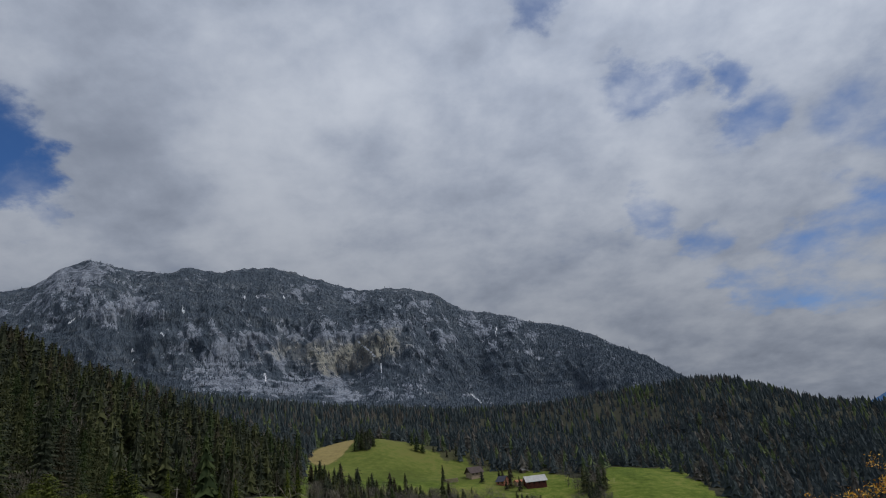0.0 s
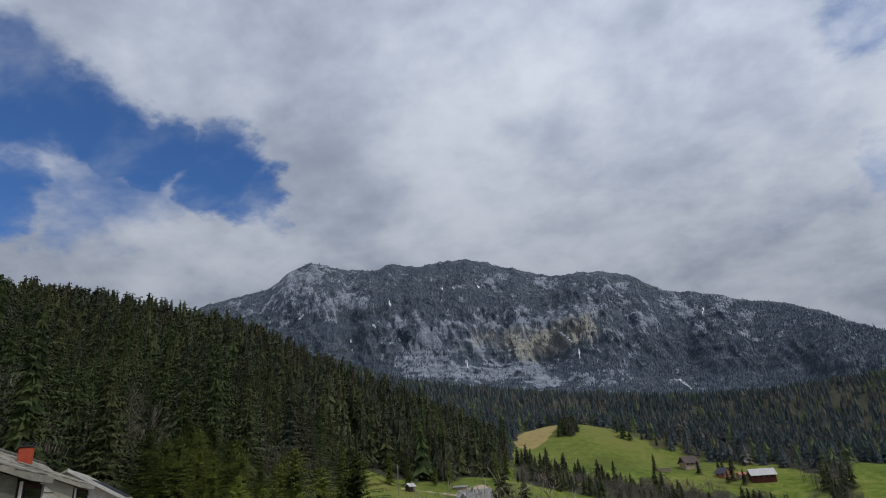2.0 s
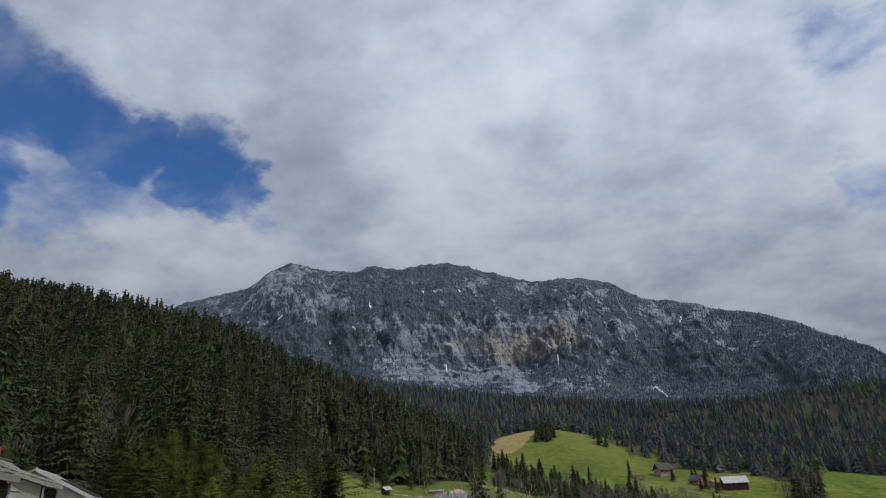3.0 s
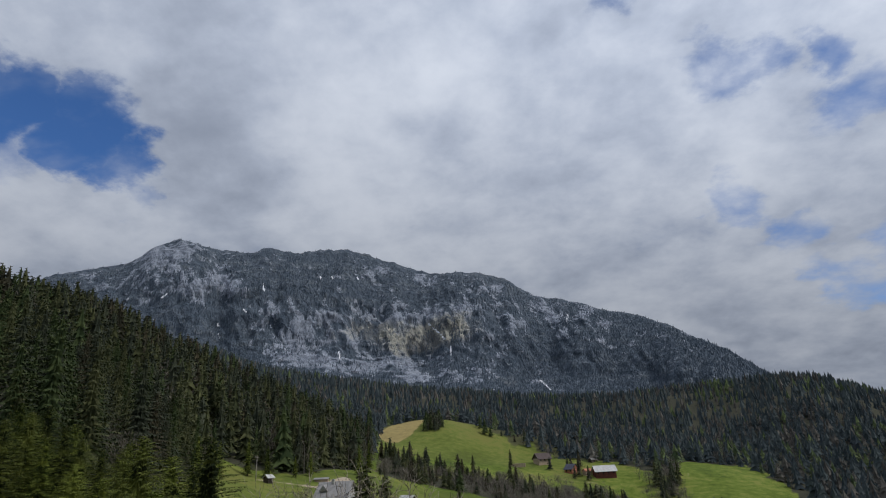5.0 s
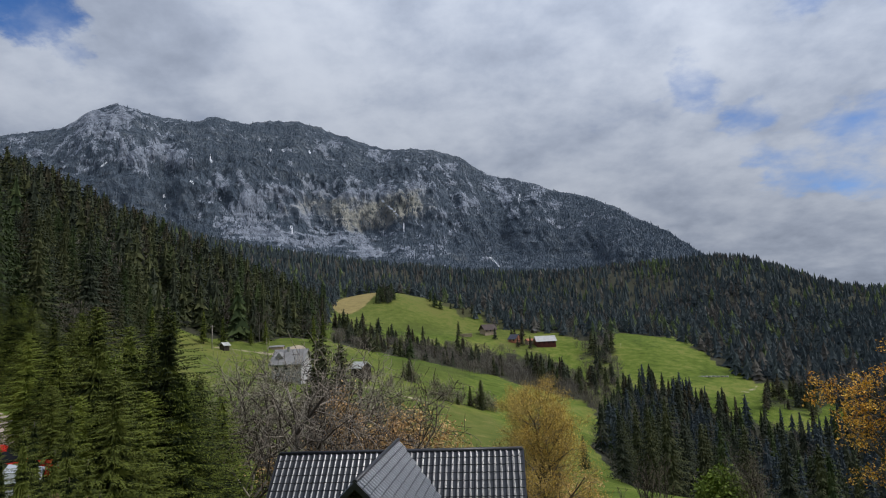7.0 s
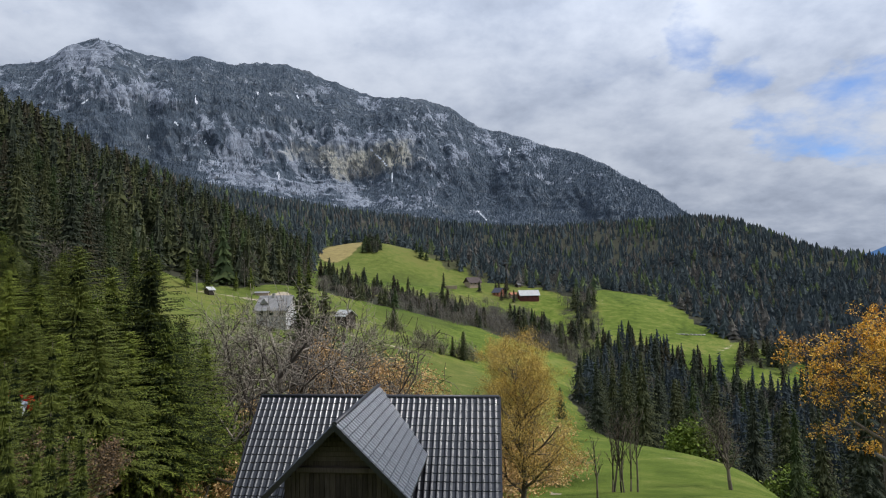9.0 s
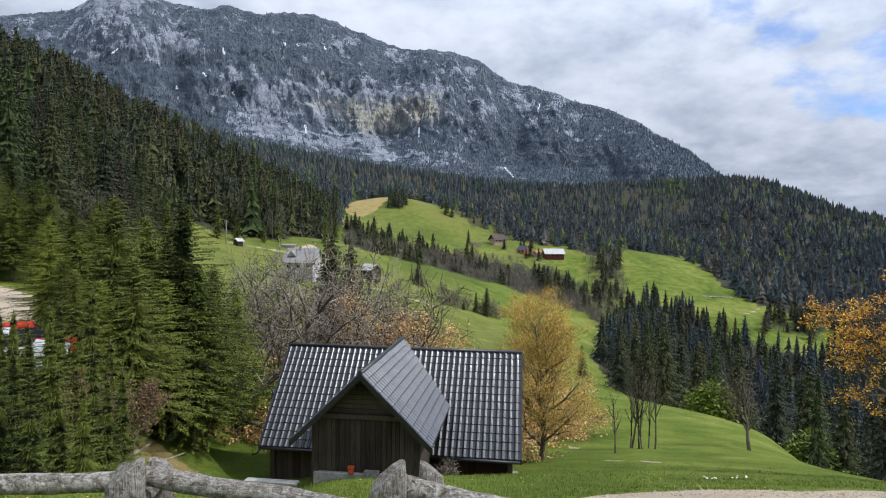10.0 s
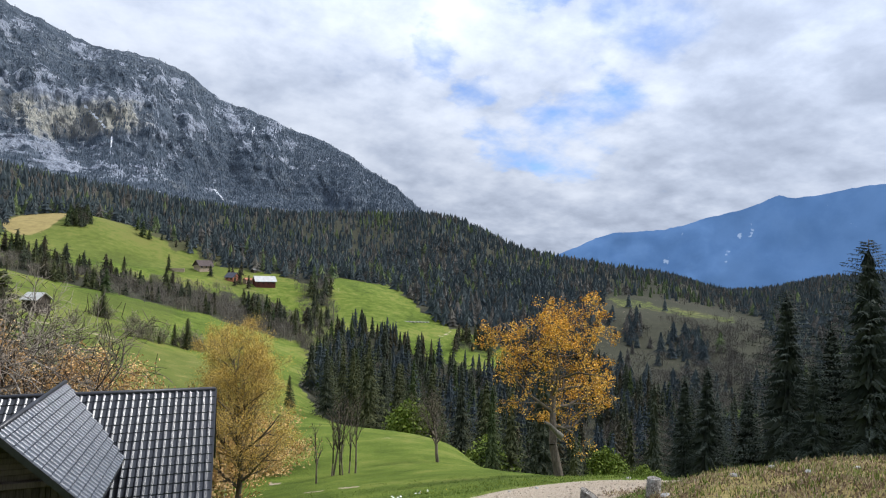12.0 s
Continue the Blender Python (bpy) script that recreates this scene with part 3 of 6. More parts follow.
    zb = base_r * np.tan(base_el)
    # lower slopes lean back, the wall stands steep, the top leans back again
    out = smooth_curve(s, (0, 0.22, 0.40, 0.60, 0.80, 1.0), (0, 0.40, 0.60, 0.72, 0.86, 1.0))
    up = smooth_curve(s, (0, 0.22, 0.40, 0.60, 0.80, 1.0), (0, 0.20, 0.34, 0.60, 0.82, 1.0))
    r = base_r + (far - base_r) * out
    z = zb + (zt - zb) * up
    arc = np.radians(az) * 2200 + 0 * s
    w = np.sin(np.pi * np.clip(s, 0.0, 1)) ** 0.6
    fade = np.clip((1 - s) / 0.05, 0, 1) * np.clip(s / 0.1, 0, 1)
    # ribs and gullies run down the wall, ledges along it
    slant = arc + 0.35 * z + 35 * wavy(arc, z, 300, 4.0)
    ribs = ridged(slant, z * 0.45, 330, 5.0, 5)
    crag = ridged(arc + 40 * wavy(arc, z, 90, 2.0), z * 0.7, 95, 9.0, 5)
    ledge = wavy(arc * 0.12, z + 0.12 * arc, 26, 3.0, 3)
    r = r - (w * fade) * (34 * ribs + 14 * crag + 5 * ledge + 6 * wavy(slant, z * 0.3, 22, 8.0, 4))
    z = z + w * fade * (9 * crag + 3 * ledge + 12 * wavy(arc, z, 120, 6.0))
    z = z - 18 * (1 - np.clip(s / 0.06, 0, 1))
    el = np.degrees(np.arctan2(z, r))
    rock = 0.08 + 0 * el
    for a0, e0, wa, we, much in CLIFFS:
        rock = rock + 0.62 * much * np.exp(-(((az - a0) / wa) ** 2) - ((el - e0) / we) ** 2)
    # buttresses stand in columns, broken by gullies; the lower wall lies in beds
    columns = 0.6 * wavy(arc + 0.12 * z, z * 0.28, 26, 7.0, 4) + 0.4 * wavy(slant, z * 0.5, 70, 12.0, 4)
    beds = wavy(arc * 0.06, z + 0.05 * arc, 9, 13.0, 3)
    low = np.clip((11.5 - el) / 2.0, 0, 1) * np.clip((az + 22) / 2, 0, 1) * np.clip((-4 - az) / 2, 0, 1)
    crumbs = wavy(arc + 0.1 * z, z * 0.4, 13, 15.0, 3)
    wall = np.exp(-(((az + 10) / 12) ** 4) - ((el - 11.4) / 3.6) ** 4) + 0.7 * np.exp(-(((az + 28) / 6) ** 4) - ((el - 16.6) / 2.8) ** 4) + 0.6 * np.exp(-(((az - 5) / 8) ** 4) - ((el - 13) / 2.5) ** 4)
    rock = rock + 0.19 * wall + (0.30 * columns + 0.15 * crumbs) * (1 - 0.6 * low) + 0.26 * beds * low - 0.02
    stand = np.clip((rock - 0.30) / 0.35, 0, 1) * fade * (0.6 + 0.5 * crumbs)
    r = r - stand * (16 + 14 * np.clip(columns, -1, 1) * (1 - low) + 8 * beds * low)
    rust = 0 * el
    for a0, e0, wa, we, much in RUST:
        rust = rust + much * np.exp(-(((az - a0) / wa) ** 2) - ((el - e0) / we) ** 2)
    snow = 0 * el
    for a0, e0, a1, e1 in SNOW:
        k = np.clip(((az - a0) * (a1 - a0) + (el - e0) * (e1 - e0)) / ((a1 - a0) ** 2 + (e1 - e0) ** 2), 0, 1)
        gap = np.hypot(az - a0 - k * (a1 - a0) + 0.05 * wavy(arc, z, 18, 3.0), el - e0 - k * (e1 - e0))
        snow = np.maximum(snow, np.clip(1.6 - gap / 0.063, 0, 1))
    x, y = r * np.sin(np.radians(az)), r * np.cos(np.radians(az))
    verts = np.stack([x, y, z + EYE], -1)
    back = verts[:, -1:, :] * np.array([1.25, 1.25, 0.25])
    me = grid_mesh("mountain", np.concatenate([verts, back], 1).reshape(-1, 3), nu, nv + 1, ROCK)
    at = me.attributes.new("rock", "FLOAT", "POINT")
    at.data.foreach_set("value", np.concatenate([rock, rock[:, -1:]], 1).astype(np.float32).ravel())
    at = me.attributes.new("rust", "FLOAT", "POINT")
    at.data.foreach_set("value", np.concatenate([rust, rust[:, -1:]], 1).astype(np.float32).ravel())
    at = me.attributes.new("snow", "FLOAT", "POINT")
    at.data.foreach_set("value", np.concatenate([snow, snow[:, -1:]], 1).astype(np.float32).ravel())
    tagged(new("mountain", me), "grey limestone mountain wall with ledges, gullies and old snow", "mountain", kind="structure")
    return verts, s, rock + 4 * snow


MOUNTAIN, M_S, M_ROCK = make_mountain()


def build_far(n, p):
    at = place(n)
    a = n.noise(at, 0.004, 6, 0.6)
    # distance haze is put into the blue base colour and a weak glow
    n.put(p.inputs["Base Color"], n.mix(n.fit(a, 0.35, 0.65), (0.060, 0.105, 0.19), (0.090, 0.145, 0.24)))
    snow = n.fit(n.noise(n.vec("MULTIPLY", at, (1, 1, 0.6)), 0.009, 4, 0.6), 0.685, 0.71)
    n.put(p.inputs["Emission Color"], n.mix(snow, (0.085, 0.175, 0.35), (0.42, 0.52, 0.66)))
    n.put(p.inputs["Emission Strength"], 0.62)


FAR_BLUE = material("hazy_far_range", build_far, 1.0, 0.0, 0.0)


def make_far_range():
    nu, nv = 260, 24
    az = np.linspace(33, 110, nu)[:, None]
    s = np.linspace(0, 1, nv)[None, :]
    top = smooth_curve(az, (33, 36, 39, 42.1, 45, 47.9, 50, 52.5, 54.6, 55.9, 57.2, 58.7, 63, 72, 90, 110), (0.5, 1.5, 2.7, 4.0, 4.2, 4.6, 5.3, 5.9, 6.6, 7.15, 6.95, 7.1, 7.7, 7.0, 5.0, 3.0))
    top = top - 0.2 + 0.14 * ridged(az * 40, az * 0, 60, 4.0, 5)
    r = 4150 + 500 * s + 60 * wavy(az * 30, s * 300, 90, 2.0)
    z = r * np.tan(np.radians(-4 + (top + 4) * s))
    verts = np.stack([r * np.sin(np.radians(az)), r * np.cos(np.radians(az)), z + EYE], -1).reshape(-1, 3)
    tagged(new("backdrop", grid_mesh("backdrop", verts, nu, nv, FAR_BLUE)), "distant mountain range coloured haze blue with small snow fields", "mountain range", kind="structure")


make_far_range()


# ---- trees as meshes ----
def spruce_shape(rng, layers, points, wide=0.15, droop=0.5):
    """A conifer one metre high: ragged skirts round an axis. Returns places and triangles."""
    v, f = [], []
    for k in range(layers):
        u = k / layers
        z_top = 1.0 - 0.86 * max(0, u - 0.04)
        reach = wide * (0.10 + 0.90 * ((k + 1) / layers) ** 0.85) * rng.uniform(0.85, 1.1)
        z_low = z_top - 0.86 / layers * rng.uniform(1.35, 1.8) - reach * 0.25
        at, turn = len(v), rng.uniform(0, 6.28)
        v.append((0, 0, z_top + 0.02))
        m = 2 * points
        for q in range(m):
            tip = q % 2 == 0
            rr = reach * (rng.uniform(0.75, 1.15) if tip else rng.uniform(0.35, 0.55))
            a = turn + 6.283 * (q + rng.uniform(-0.3, 0.3)) / m
            zz = z_low + (rng.uniform(-0.1, 0.1) if tip else rng.uniform(0.35, 0.6)) * (z_top - z_low) * droop
            v.append((rr * math.cos(a), rr * math.sin(a), zz))
        f += [(at, at + 1 + q, at + 1 + (q + 1) % m) for q in range(m)]
    return np.array(v), np.array(f)


def frond_spruce(rng, tall, branches, twigs, spread=0.20, twig=0.36, wide=0.07, low=0.06, bare=0.0, hang_by=(0.05, 0.55), sag=0.30):
    """A conifer with drooping boughs and hanging twigs. Returns places and triangles."""
    v = []
    for k in range(branches):
        u = (k + rng.uniform(0, 1)) / branches
        zb = tall * (low + (0.985 - low) * u)
        reach = tall * spread * (1 - u) ** 0.72 * rng.uniform(0.65, 1.12) + 0.011 * tall
        a = k * 2.39996 + rng.uniform(-0.5, 0.5)
        c, s = math.cos(a), math.sin(a)
        rise = 0.35 * u + rng.uniform(-0.08, 0.10)
        n = max(4, int(twigs * (0.35 + 0.65 * (1 - u))))
        for q in range(n):
            t = (q + rng.uniform(0.1, 1.0)) / n
            if t < bare:
                continue
            d = reach * t
            drop = -sag * reach * t**1.6 + rise * d * 0.8
            x, y, z = d * c, d * s, zb + drop
            side = 1 if q % 2 else -1
            fan = rng.uniform(0.5, 1.15) * side
            ln = twig * (0.55 + 0.6 * (1 - t)) * rng.uniform(0.6, 1.25) * (0.45 + 0.55 * (1 - u))
            if t > 0.93:
                fan *= 0.25
            cx, sy = math.cos(a + fan), math.sin(a + fan)
            hang = -rng.uniform(*hang_by) * ln
            w = wide * rng.uniform(0.7, 1.3) * (0.5 + 0.5 * (1 - u))
            p = (x, y, z)
            v += [(x - sy * w * 0.5, y + cx * w * 0.5, z + 0.3 * w), (x + sy * w * 0.5, y - cx * w * 0.5, z - 0.3 * w), (x + cx * ln, y + sy * ln, z + hang)]
            v += [(x + 0.35 * cx * ln - sy * w, y + 0.35 * sy * ln + cx * w, z - w * 0.6), (x + 0.4 * cx * ln + sy * w, y + 0.4 * sy * ln - cx * w, z + hang * 0.3), (x + 0.8 * cx * ln, y + 0.8 * sy * ln, z + hang - 0.3 * ln)]
    v = np.array(v)
    return v, np.arange(len(v)).reshape(-1, 3)


def cloud_shape(rng, bits, wide=0.30, size=0.05, low=0.25, thin=0.25):
    """A loose broadleaf crown one metre high: many thin slivers in an uneven egg, and a stem."""
    v, f = [], []
    lobes = [(rng.uniform(-0.5, 0.5) * wide, rng.uniform(-0.5, 0.5) * wide, rng.uniform(low + 0.15, 0.85), rng.uniform(0.4, 0.75) * wide) for _ in range(7)]
    for _ in range(bits):
        lx, ly, lz, lr = lobes[rng.integers(len(lobes))]
        d = rng.normal(size=3)
        d = d / np.linalg.norm(d) * lr * rng.uniform(0.2, 1.0) ** 0.5
        c = np.array((lx + d[0], ly + d[1], min(lz + d[2] * 0.9, 1.0)))
        long = np.array((d[0] * 0.8, d[1] * 0.8, abs(d[2]) + 0.5 * lr))
        long = long / (np.linalg.norm(long) + 1e-6) * size * rng.uniform(0.7, 1.8)
        side = np.cross(long, rng.normal(size=3))
        side = side / (np.linalg.norm(side) + 1e-6) * size * thin
        at = len(v)
        v += [c - long, c + side, c + long]
        f.append((at, at + 1, at + 2))
    at = len(v)
    for q in range(3):
        a = 2.09 * q
        v += [(0.018 * math.cos(a), 0.018 * math.sin(a), 0), (0.006 * math.cos(a), 0.006 * math.sin(a), 0.75)]
    for q in range(3):
        b = (q + 1) % 3
        f += [(at + 2 * q, at + 2 * b, at + 2 * q + 1), (at + 2 * b, at + 2 * b + 1, at + 2 * q + 1)]
    return np.array(v), np.array(f)


def plant_many(name, shapes, which, xyz, tall, wide, turn, mat_of, mats, label, category):
    """Many plants in one mesh: which shape, place, height and width of each."""
    vs, fs, ms, base = [], [], [], 0
    for k, (v, f) in enumerate(shapes):
        sel = np.where(which == k)[0]
        if not len(sel):
            continue
        c, s = np.cos(turn[sel])[:, None], np.sin(turn[sel])[:, None]
        h, w = tall[sel][:, None], wide[sel][:, None]
        x = (v[None, :, 0] * c - v[None, :, 1] * s) * h * w + xyz[sel, 0:1]
        y = (v[None, :, 0] * s + v[None, :, 1] * c) * h * w + xyz[sel, 1:2]
        z = v[None, :, 2] * h + xyz[sel, 2:3]
        vs.append(np.stack([x, y, z], -1).reshape(-1, 3))
        fs.append((f[None] + (base + np.arange(len(sel)) * len(v))[:, None, None]).reshape(-1, 3))
        ms.append(np.repeat(mat_of[sel], len(f)))
        base += len(sel) * len(v)
    me = fast_mesh(name, np.concatenate(vs), np.concatenate(fs), mats, np.concatenate(ms), smooth=False)
    return tagged(new(name, me), label, category, kind="stuff")


def scatter(rng, where, az0, az1, r0, r1, spacing):
    """Random places in a sector, thinned by a density, about as far apart as asked."""
    area = 0.5 * math.radians(az1 - az0) * (r1**2 - r0**2)
    n = int(area / spacing**2)
    az, r = rng.uniform(az0, az1, n), np.sqrt(rng.uniform(r0**2, r1**2, n))
    keep = rng.uniform(size=n) < where(az, r)
    az, r = az[keep], r[keep]
    x, y = r * np.sin(np.radians(az)), r * np.cos(np.radians(az))
    return az, r, np.stack([x, y, land(x, y) - 0.3], -1)


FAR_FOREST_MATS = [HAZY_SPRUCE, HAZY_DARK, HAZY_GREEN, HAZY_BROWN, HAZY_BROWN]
FOREST_MATS = [SPRUCE, SPRUCE_DARK, LARCH, BROWN, LARCH_BROWN]
# HAZY_DARK brings painted haze into the gorge, for a bluer mix
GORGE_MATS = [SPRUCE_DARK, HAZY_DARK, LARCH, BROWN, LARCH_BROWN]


def make_forests():
    rng = np.random.default_rng(5)
    def feathered(wide, branches, twigs, twig, thin, layers=7, points=5, core=0.76):
        """Boughs round a dense dark core."""
        v, f = frond_spruce(rng, 1.0, branches, twigs, wide, twig, thin, 0.05, 0.10, (0.1, 0.6))
        cv, cf = spruce_shape(rng, layers, points, wide * core, 0.6)
        return np.concatenate([v, cv * (1, 1, 0.97)]), np.concatenate([f, cf + len(v)])

    front = [feathered(rng.uniform(0.17, 0.23), 100, 16, 0.050, 0.010, 22, 9, 0.40) for _ in range(7)] + [cloud_shape(rng, 800, 0.32, 0.034, 0.15, 0.09) for _ in range(3)]
    near = [spruce_shape(rng, 10, 6, rng.uniform(0.17, 0.24)) for _ in range(6)] + [cloud_shape(rng, 260, 0.42, 0.060, 0.12, 0.16) for _ in range(3)]
    mid = [feathered(rng.uniform(0.18, 0.26), 26, 5, 0.09, 0.036) for _ in range(7)] + [cloud_shape(rng, 220, 0.36, 0.060, 0.10, 0.12) for _ in range(4)]
    far = [spruce_shape(rng, 5, 4, rng.uniform(0.22, 0.32)) for _ in range(6)] + [cloud_shape(rng, 60, 0.38, 0.08, 0.15, 0.28) for _ in range(3)]
    upland = [spruce_shape(rng, 2, 4, rng.uniform(0.24, 0.34)) for _ in range(5)] + [cloud_shape(rng, 26, 0.38, 0.11, 0.15, 0.35) for _ in range(2)]

    def plant(name, shapes, n_con, where, az0, az1, r0, r1, spacing, lo, hi, broad, label, larch=0.06):
        az, r, xyz = scatter(rng, where, az0, az1, r0, r1, spacing)
        n = len(az)
        patch = wavy(xyz[:, 0], xyz[:, 1], 70, 8.0)
        leafy = rng.uniform(size=n) < broad * np.clip(1 + 1.2 * patch, 0, 3) * (1 + 1.6 * np.clip((az - 36) / 6, 0, 1))
        which = np.where(leafy, rng.integers(n_con, len(shapes), n), rng.integers(0, n_con, n))
        tall = rng.uniform(lo, hi, n) * np.where(leafy, 0.72, 1.0) * np.where(rng.uniform(size=n) < 0.3, rng.uniform(0.5, 0.85, n), 1.0)
        mat = np.where(leafy, 3, np.where(rng.uniform(size=n) < larch * np.clip(1 + 2 * patch, 0, 4) + 0.6 * np.exp(-(((az - 19.8) / 1.1) ** 2) - ((r - 800) / 70) ** 2) + 0.7 * np.exp(-(((az - 46.5) / 3.5) ** 2) - ((r - 690) / 40) ** 2), 2, np.where(rng.uniform(size=n) < 0.14 * np.clip(1 - 2 * patch, 0, 3), 4, np.where(rng.uniform(size=n) < 0.5, 1, 0))))
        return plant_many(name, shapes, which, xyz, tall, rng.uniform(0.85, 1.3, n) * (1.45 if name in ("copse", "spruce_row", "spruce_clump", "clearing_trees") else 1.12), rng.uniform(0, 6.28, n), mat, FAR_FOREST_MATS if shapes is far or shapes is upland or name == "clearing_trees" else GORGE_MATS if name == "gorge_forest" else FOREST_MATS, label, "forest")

    plant("forest_edge", front, 7, woods, -60, -20, 66, 190, 5.4, 15, 25, 0.07, "dark spruces at the edge of the hillside forest", 0.14)
    plant("gorge_edge", front, 7, woods, 13, 68, 50, 165, 6.0, 11, 18, 0.10, "dark spruces at the upper edge of the gorge", 0.10)
    plant("hillside_forest", mid, 7, woods, -57, -11, 190, 420, 5.3, 14, 25, 0.16, "dense dark spruce forest on a steep hillside", 0.14)
    plant("gorge_forest", mid, 7, woods, 11, 68, 165, 360, 4.6, 9, 16, 0.13, "dark spruce forest filling the gorge below the meadow", 0.10)
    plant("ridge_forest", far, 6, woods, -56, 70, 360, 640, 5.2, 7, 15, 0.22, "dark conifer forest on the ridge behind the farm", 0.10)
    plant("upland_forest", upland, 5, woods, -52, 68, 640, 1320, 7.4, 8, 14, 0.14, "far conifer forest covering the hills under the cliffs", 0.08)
    plant("copse", mid, 7, copses, -11, 32, 200, 445, 4.3, 5, 12, 0.86, "bare grey brown trees and small spruces between meadows", 0.1)
    hedge = lambda a, r: 0.42 * between(a, r, -6.1, 178, 184, -2.3, 178, 184, 1.6, 182, 188, 3.8, 184, 190, 8.6, 170, 176, 10.8, 133, 139)
    plant("hedge_row", near, 6, hedge, -7, 11, 125, 195, 3.0, 2, 6, 0.85, "bare hedge of shrubs between two meadows", 0.1)
    plant("clearing_trees", near, 6, lambda a, r: clearing(a, r) * (0.30 * (wavy(r * np.sin(np.radians(a)), r * np.cos(np.radians(a)), 30, 5.0) > 0.0) + 1.2 * np.exp(-(((a - 49.6) / 1.5) ** 2) - ((r - 425) / 45) ** 2) + 1.2 * np.exp(-(((a - 44.2) / 0.7) ** 2) - ((r - 445) / 35) ** 2) + 0.9 * np.exp(-(((a - 46.8) / 0.5) ** 2) - ((r - 395) / 35) ** 2) + 0.9 * np.exp(-(((a - 52.5) / 1.0) ** 2) - ((r - 400) / 45) ** 2) + 0.8 * np.clip((370 - r) / 60, 0, 1)) * np.clip((530 - r) / 20, 0.15, 1), 40, 56, 290, 680, 4.8, 6, 16, 0.42, "scattered trees left standing on a felled slope", 0.2)
    row = lambda a, r: (0.35 + 0.6 * (wavy(r * np.sin(np.radians(a)), r * np.cos(np.radians(a)), 22, 4.0) > 0)) * np.maximum(between(a, r, -10.3, 330, 352, -6, 345, 368, -1, 345, 365, 0.3, 340, 352), np.maximum(between(a, r, 7.8, 316, 368, 10, 308, 362, 12.9, 294, 336), np.maximum(between(a, r, 1.3, 340, 372, 2.6, 338, 375, 3.9, 342, 368), 0.7 * between(a, r, 13.0, 300, 400, 15.6, 300, 420))))
    plant("spruce_row", mid, 7, row, -11, 16, 280, 425, 4.9, 6, 15, 0.15, "row of dark spruces between the meadows", 0.08)
    knot = lambda a, r: 1.0 * between(a, r, -6.3, 474, 502, -4.7, 476, 507) + 0.14 * between(a, r, -2.0, 500, 515, 3.0, 485, 500) + 0.09 * between(a, r, 1.5, 425, 430, 8.5, 402, 440)
    plant("spruce_clump", mid, 7, knot, -7, 9, 395, 520, 2.8, 7, 13, 0.2, "clump of dark spruces on the farm meadow", 0.2)
    # trees on the mountain: on the lower slopes and on ledges between the rocks
    v = MOUNTAIN
    n = 95000
    i, j = rng.integers(0, v.shape[0], n), rng.integers(0, v.shape[1], n)
    p = v[i, j] + rng.normal(size=(n, 3)) * (3, 3, 0)
    rock = M_ROCK[i, j]
    want = np.clip(1.2 - 2.0 * rock, 0.03, 1) + 0.45 * wavy(p[:, 0], p[:, 2] * 2, 110, 3.0)
    azm = polar(p[:, 0], p[:, 1])[0]
    want = (want * np.clip(1.1 - 0.4 * M_S[0, j], 0, 1) + np.clip(azm / 30, 0, 0.4)) * np.clip((0.985 - M_S[0, j]) / 0.06, 0.1, 1)
    keep = rng.uniform(size=n) < want
    p = p[keep] - (0, 0, 1.5)
    n = len(p)
    tiny = [spruce_shape(rng, 1, 3, 0.26) for _ in range(4)]
    plant_many("mountain_trees", tiny, rng.integers(0, 4, n), p, rng.uniform(6, 12, n), rng.uniform(0.9, 1.4, n), rng.uniform(0, 6.28, n), (rng.uniform(size=n) < 0.6).astype(int), [HAZY_FAR_SPRUCE, HAZY_FAR_SPRUCE], "sparse conifers clinging to ledges of the cliffs", "trees")


make_forests()


# ---- helpers for things ----
def part(name, data, mat, parent, label=""):
    """Links a bmesh or a mesh as one object under a thing or a part."""
    if isinstance(data, bmesh.types.BMesh):
        me = bpy.data.meshes.new(name)
        bmesh.ops.recalc_face_normals(data, faces=data.faces)
        data.to_mesh(me)
        data.free()
    else:
        me = data
    if mat is not None:
        me.materials.clear()
        me.materials.append(mat)
    ob = new(name, me)
    ob.parent = parent
    return tagged(ob, label)


def thing(name, label, category, m, group=""):
    ob = new(name)
    ob.empty_display_size = 0.2
    ob.matrix_world = m
    return tagged(ob, label, category, group)


def block(x0, x1, y0, y1, z0, z1, bevel=0.01, bm=None):
    bm = bm or bmesh.new()
    vs = bmesh.ops.create_cube(bm, size=1.0)["verts"]
    bmesh.ops.transform(bm, verts=vs, matrix=Matrix.Translation(((x0 + x1) / 2, (y0 + y1) / 2, (z0 + z1) / 2)) @ Matrix.Diagonal((x1 - x0, y1 - y0, z1 - z0, 1)))
    if bevel:
        edges = list({e for v in vs for e in v.link_edges})
        bmesh.ops.bevel(bm, geom=edges, offset=bevel, segments=1, affect="EDGES")
    return bm


def prism(outline, axis, lo, hi, bm=None):
    """A flat outline of (a, b) pushed along one axis. axis x: a, b are y, z; axis y: x, z; axis z: x, y."""
    bm = bm or bmesh.new()
    spot = {"x": lambda a, b, c: (c, a, b), "y": lambda a, b, c: (a, c, b), "z": lambda a, b, c: (a, b, c)}[axis]
    low = [bm.verts.new(spot(a, b, lo)) for a, b in outline]
    top = [bm.verts.new(spot(a, b, hi)) for a, b in outline]
    bm.faces.new(low)
    bm.faces.new(top)
    for i in range(len(low)):
        j = (i + 1) % len(low)
        bm.faces.new((low[i], low[j], top[j], top[i]))
    return bm


def tube(points, radii, sides=10, rough=0.0, seed=0.0):
    """A round or knotty pole along some points."""
    bm = bmesh.new()
    pts = [Vector(p) for p in points]
    rings = []
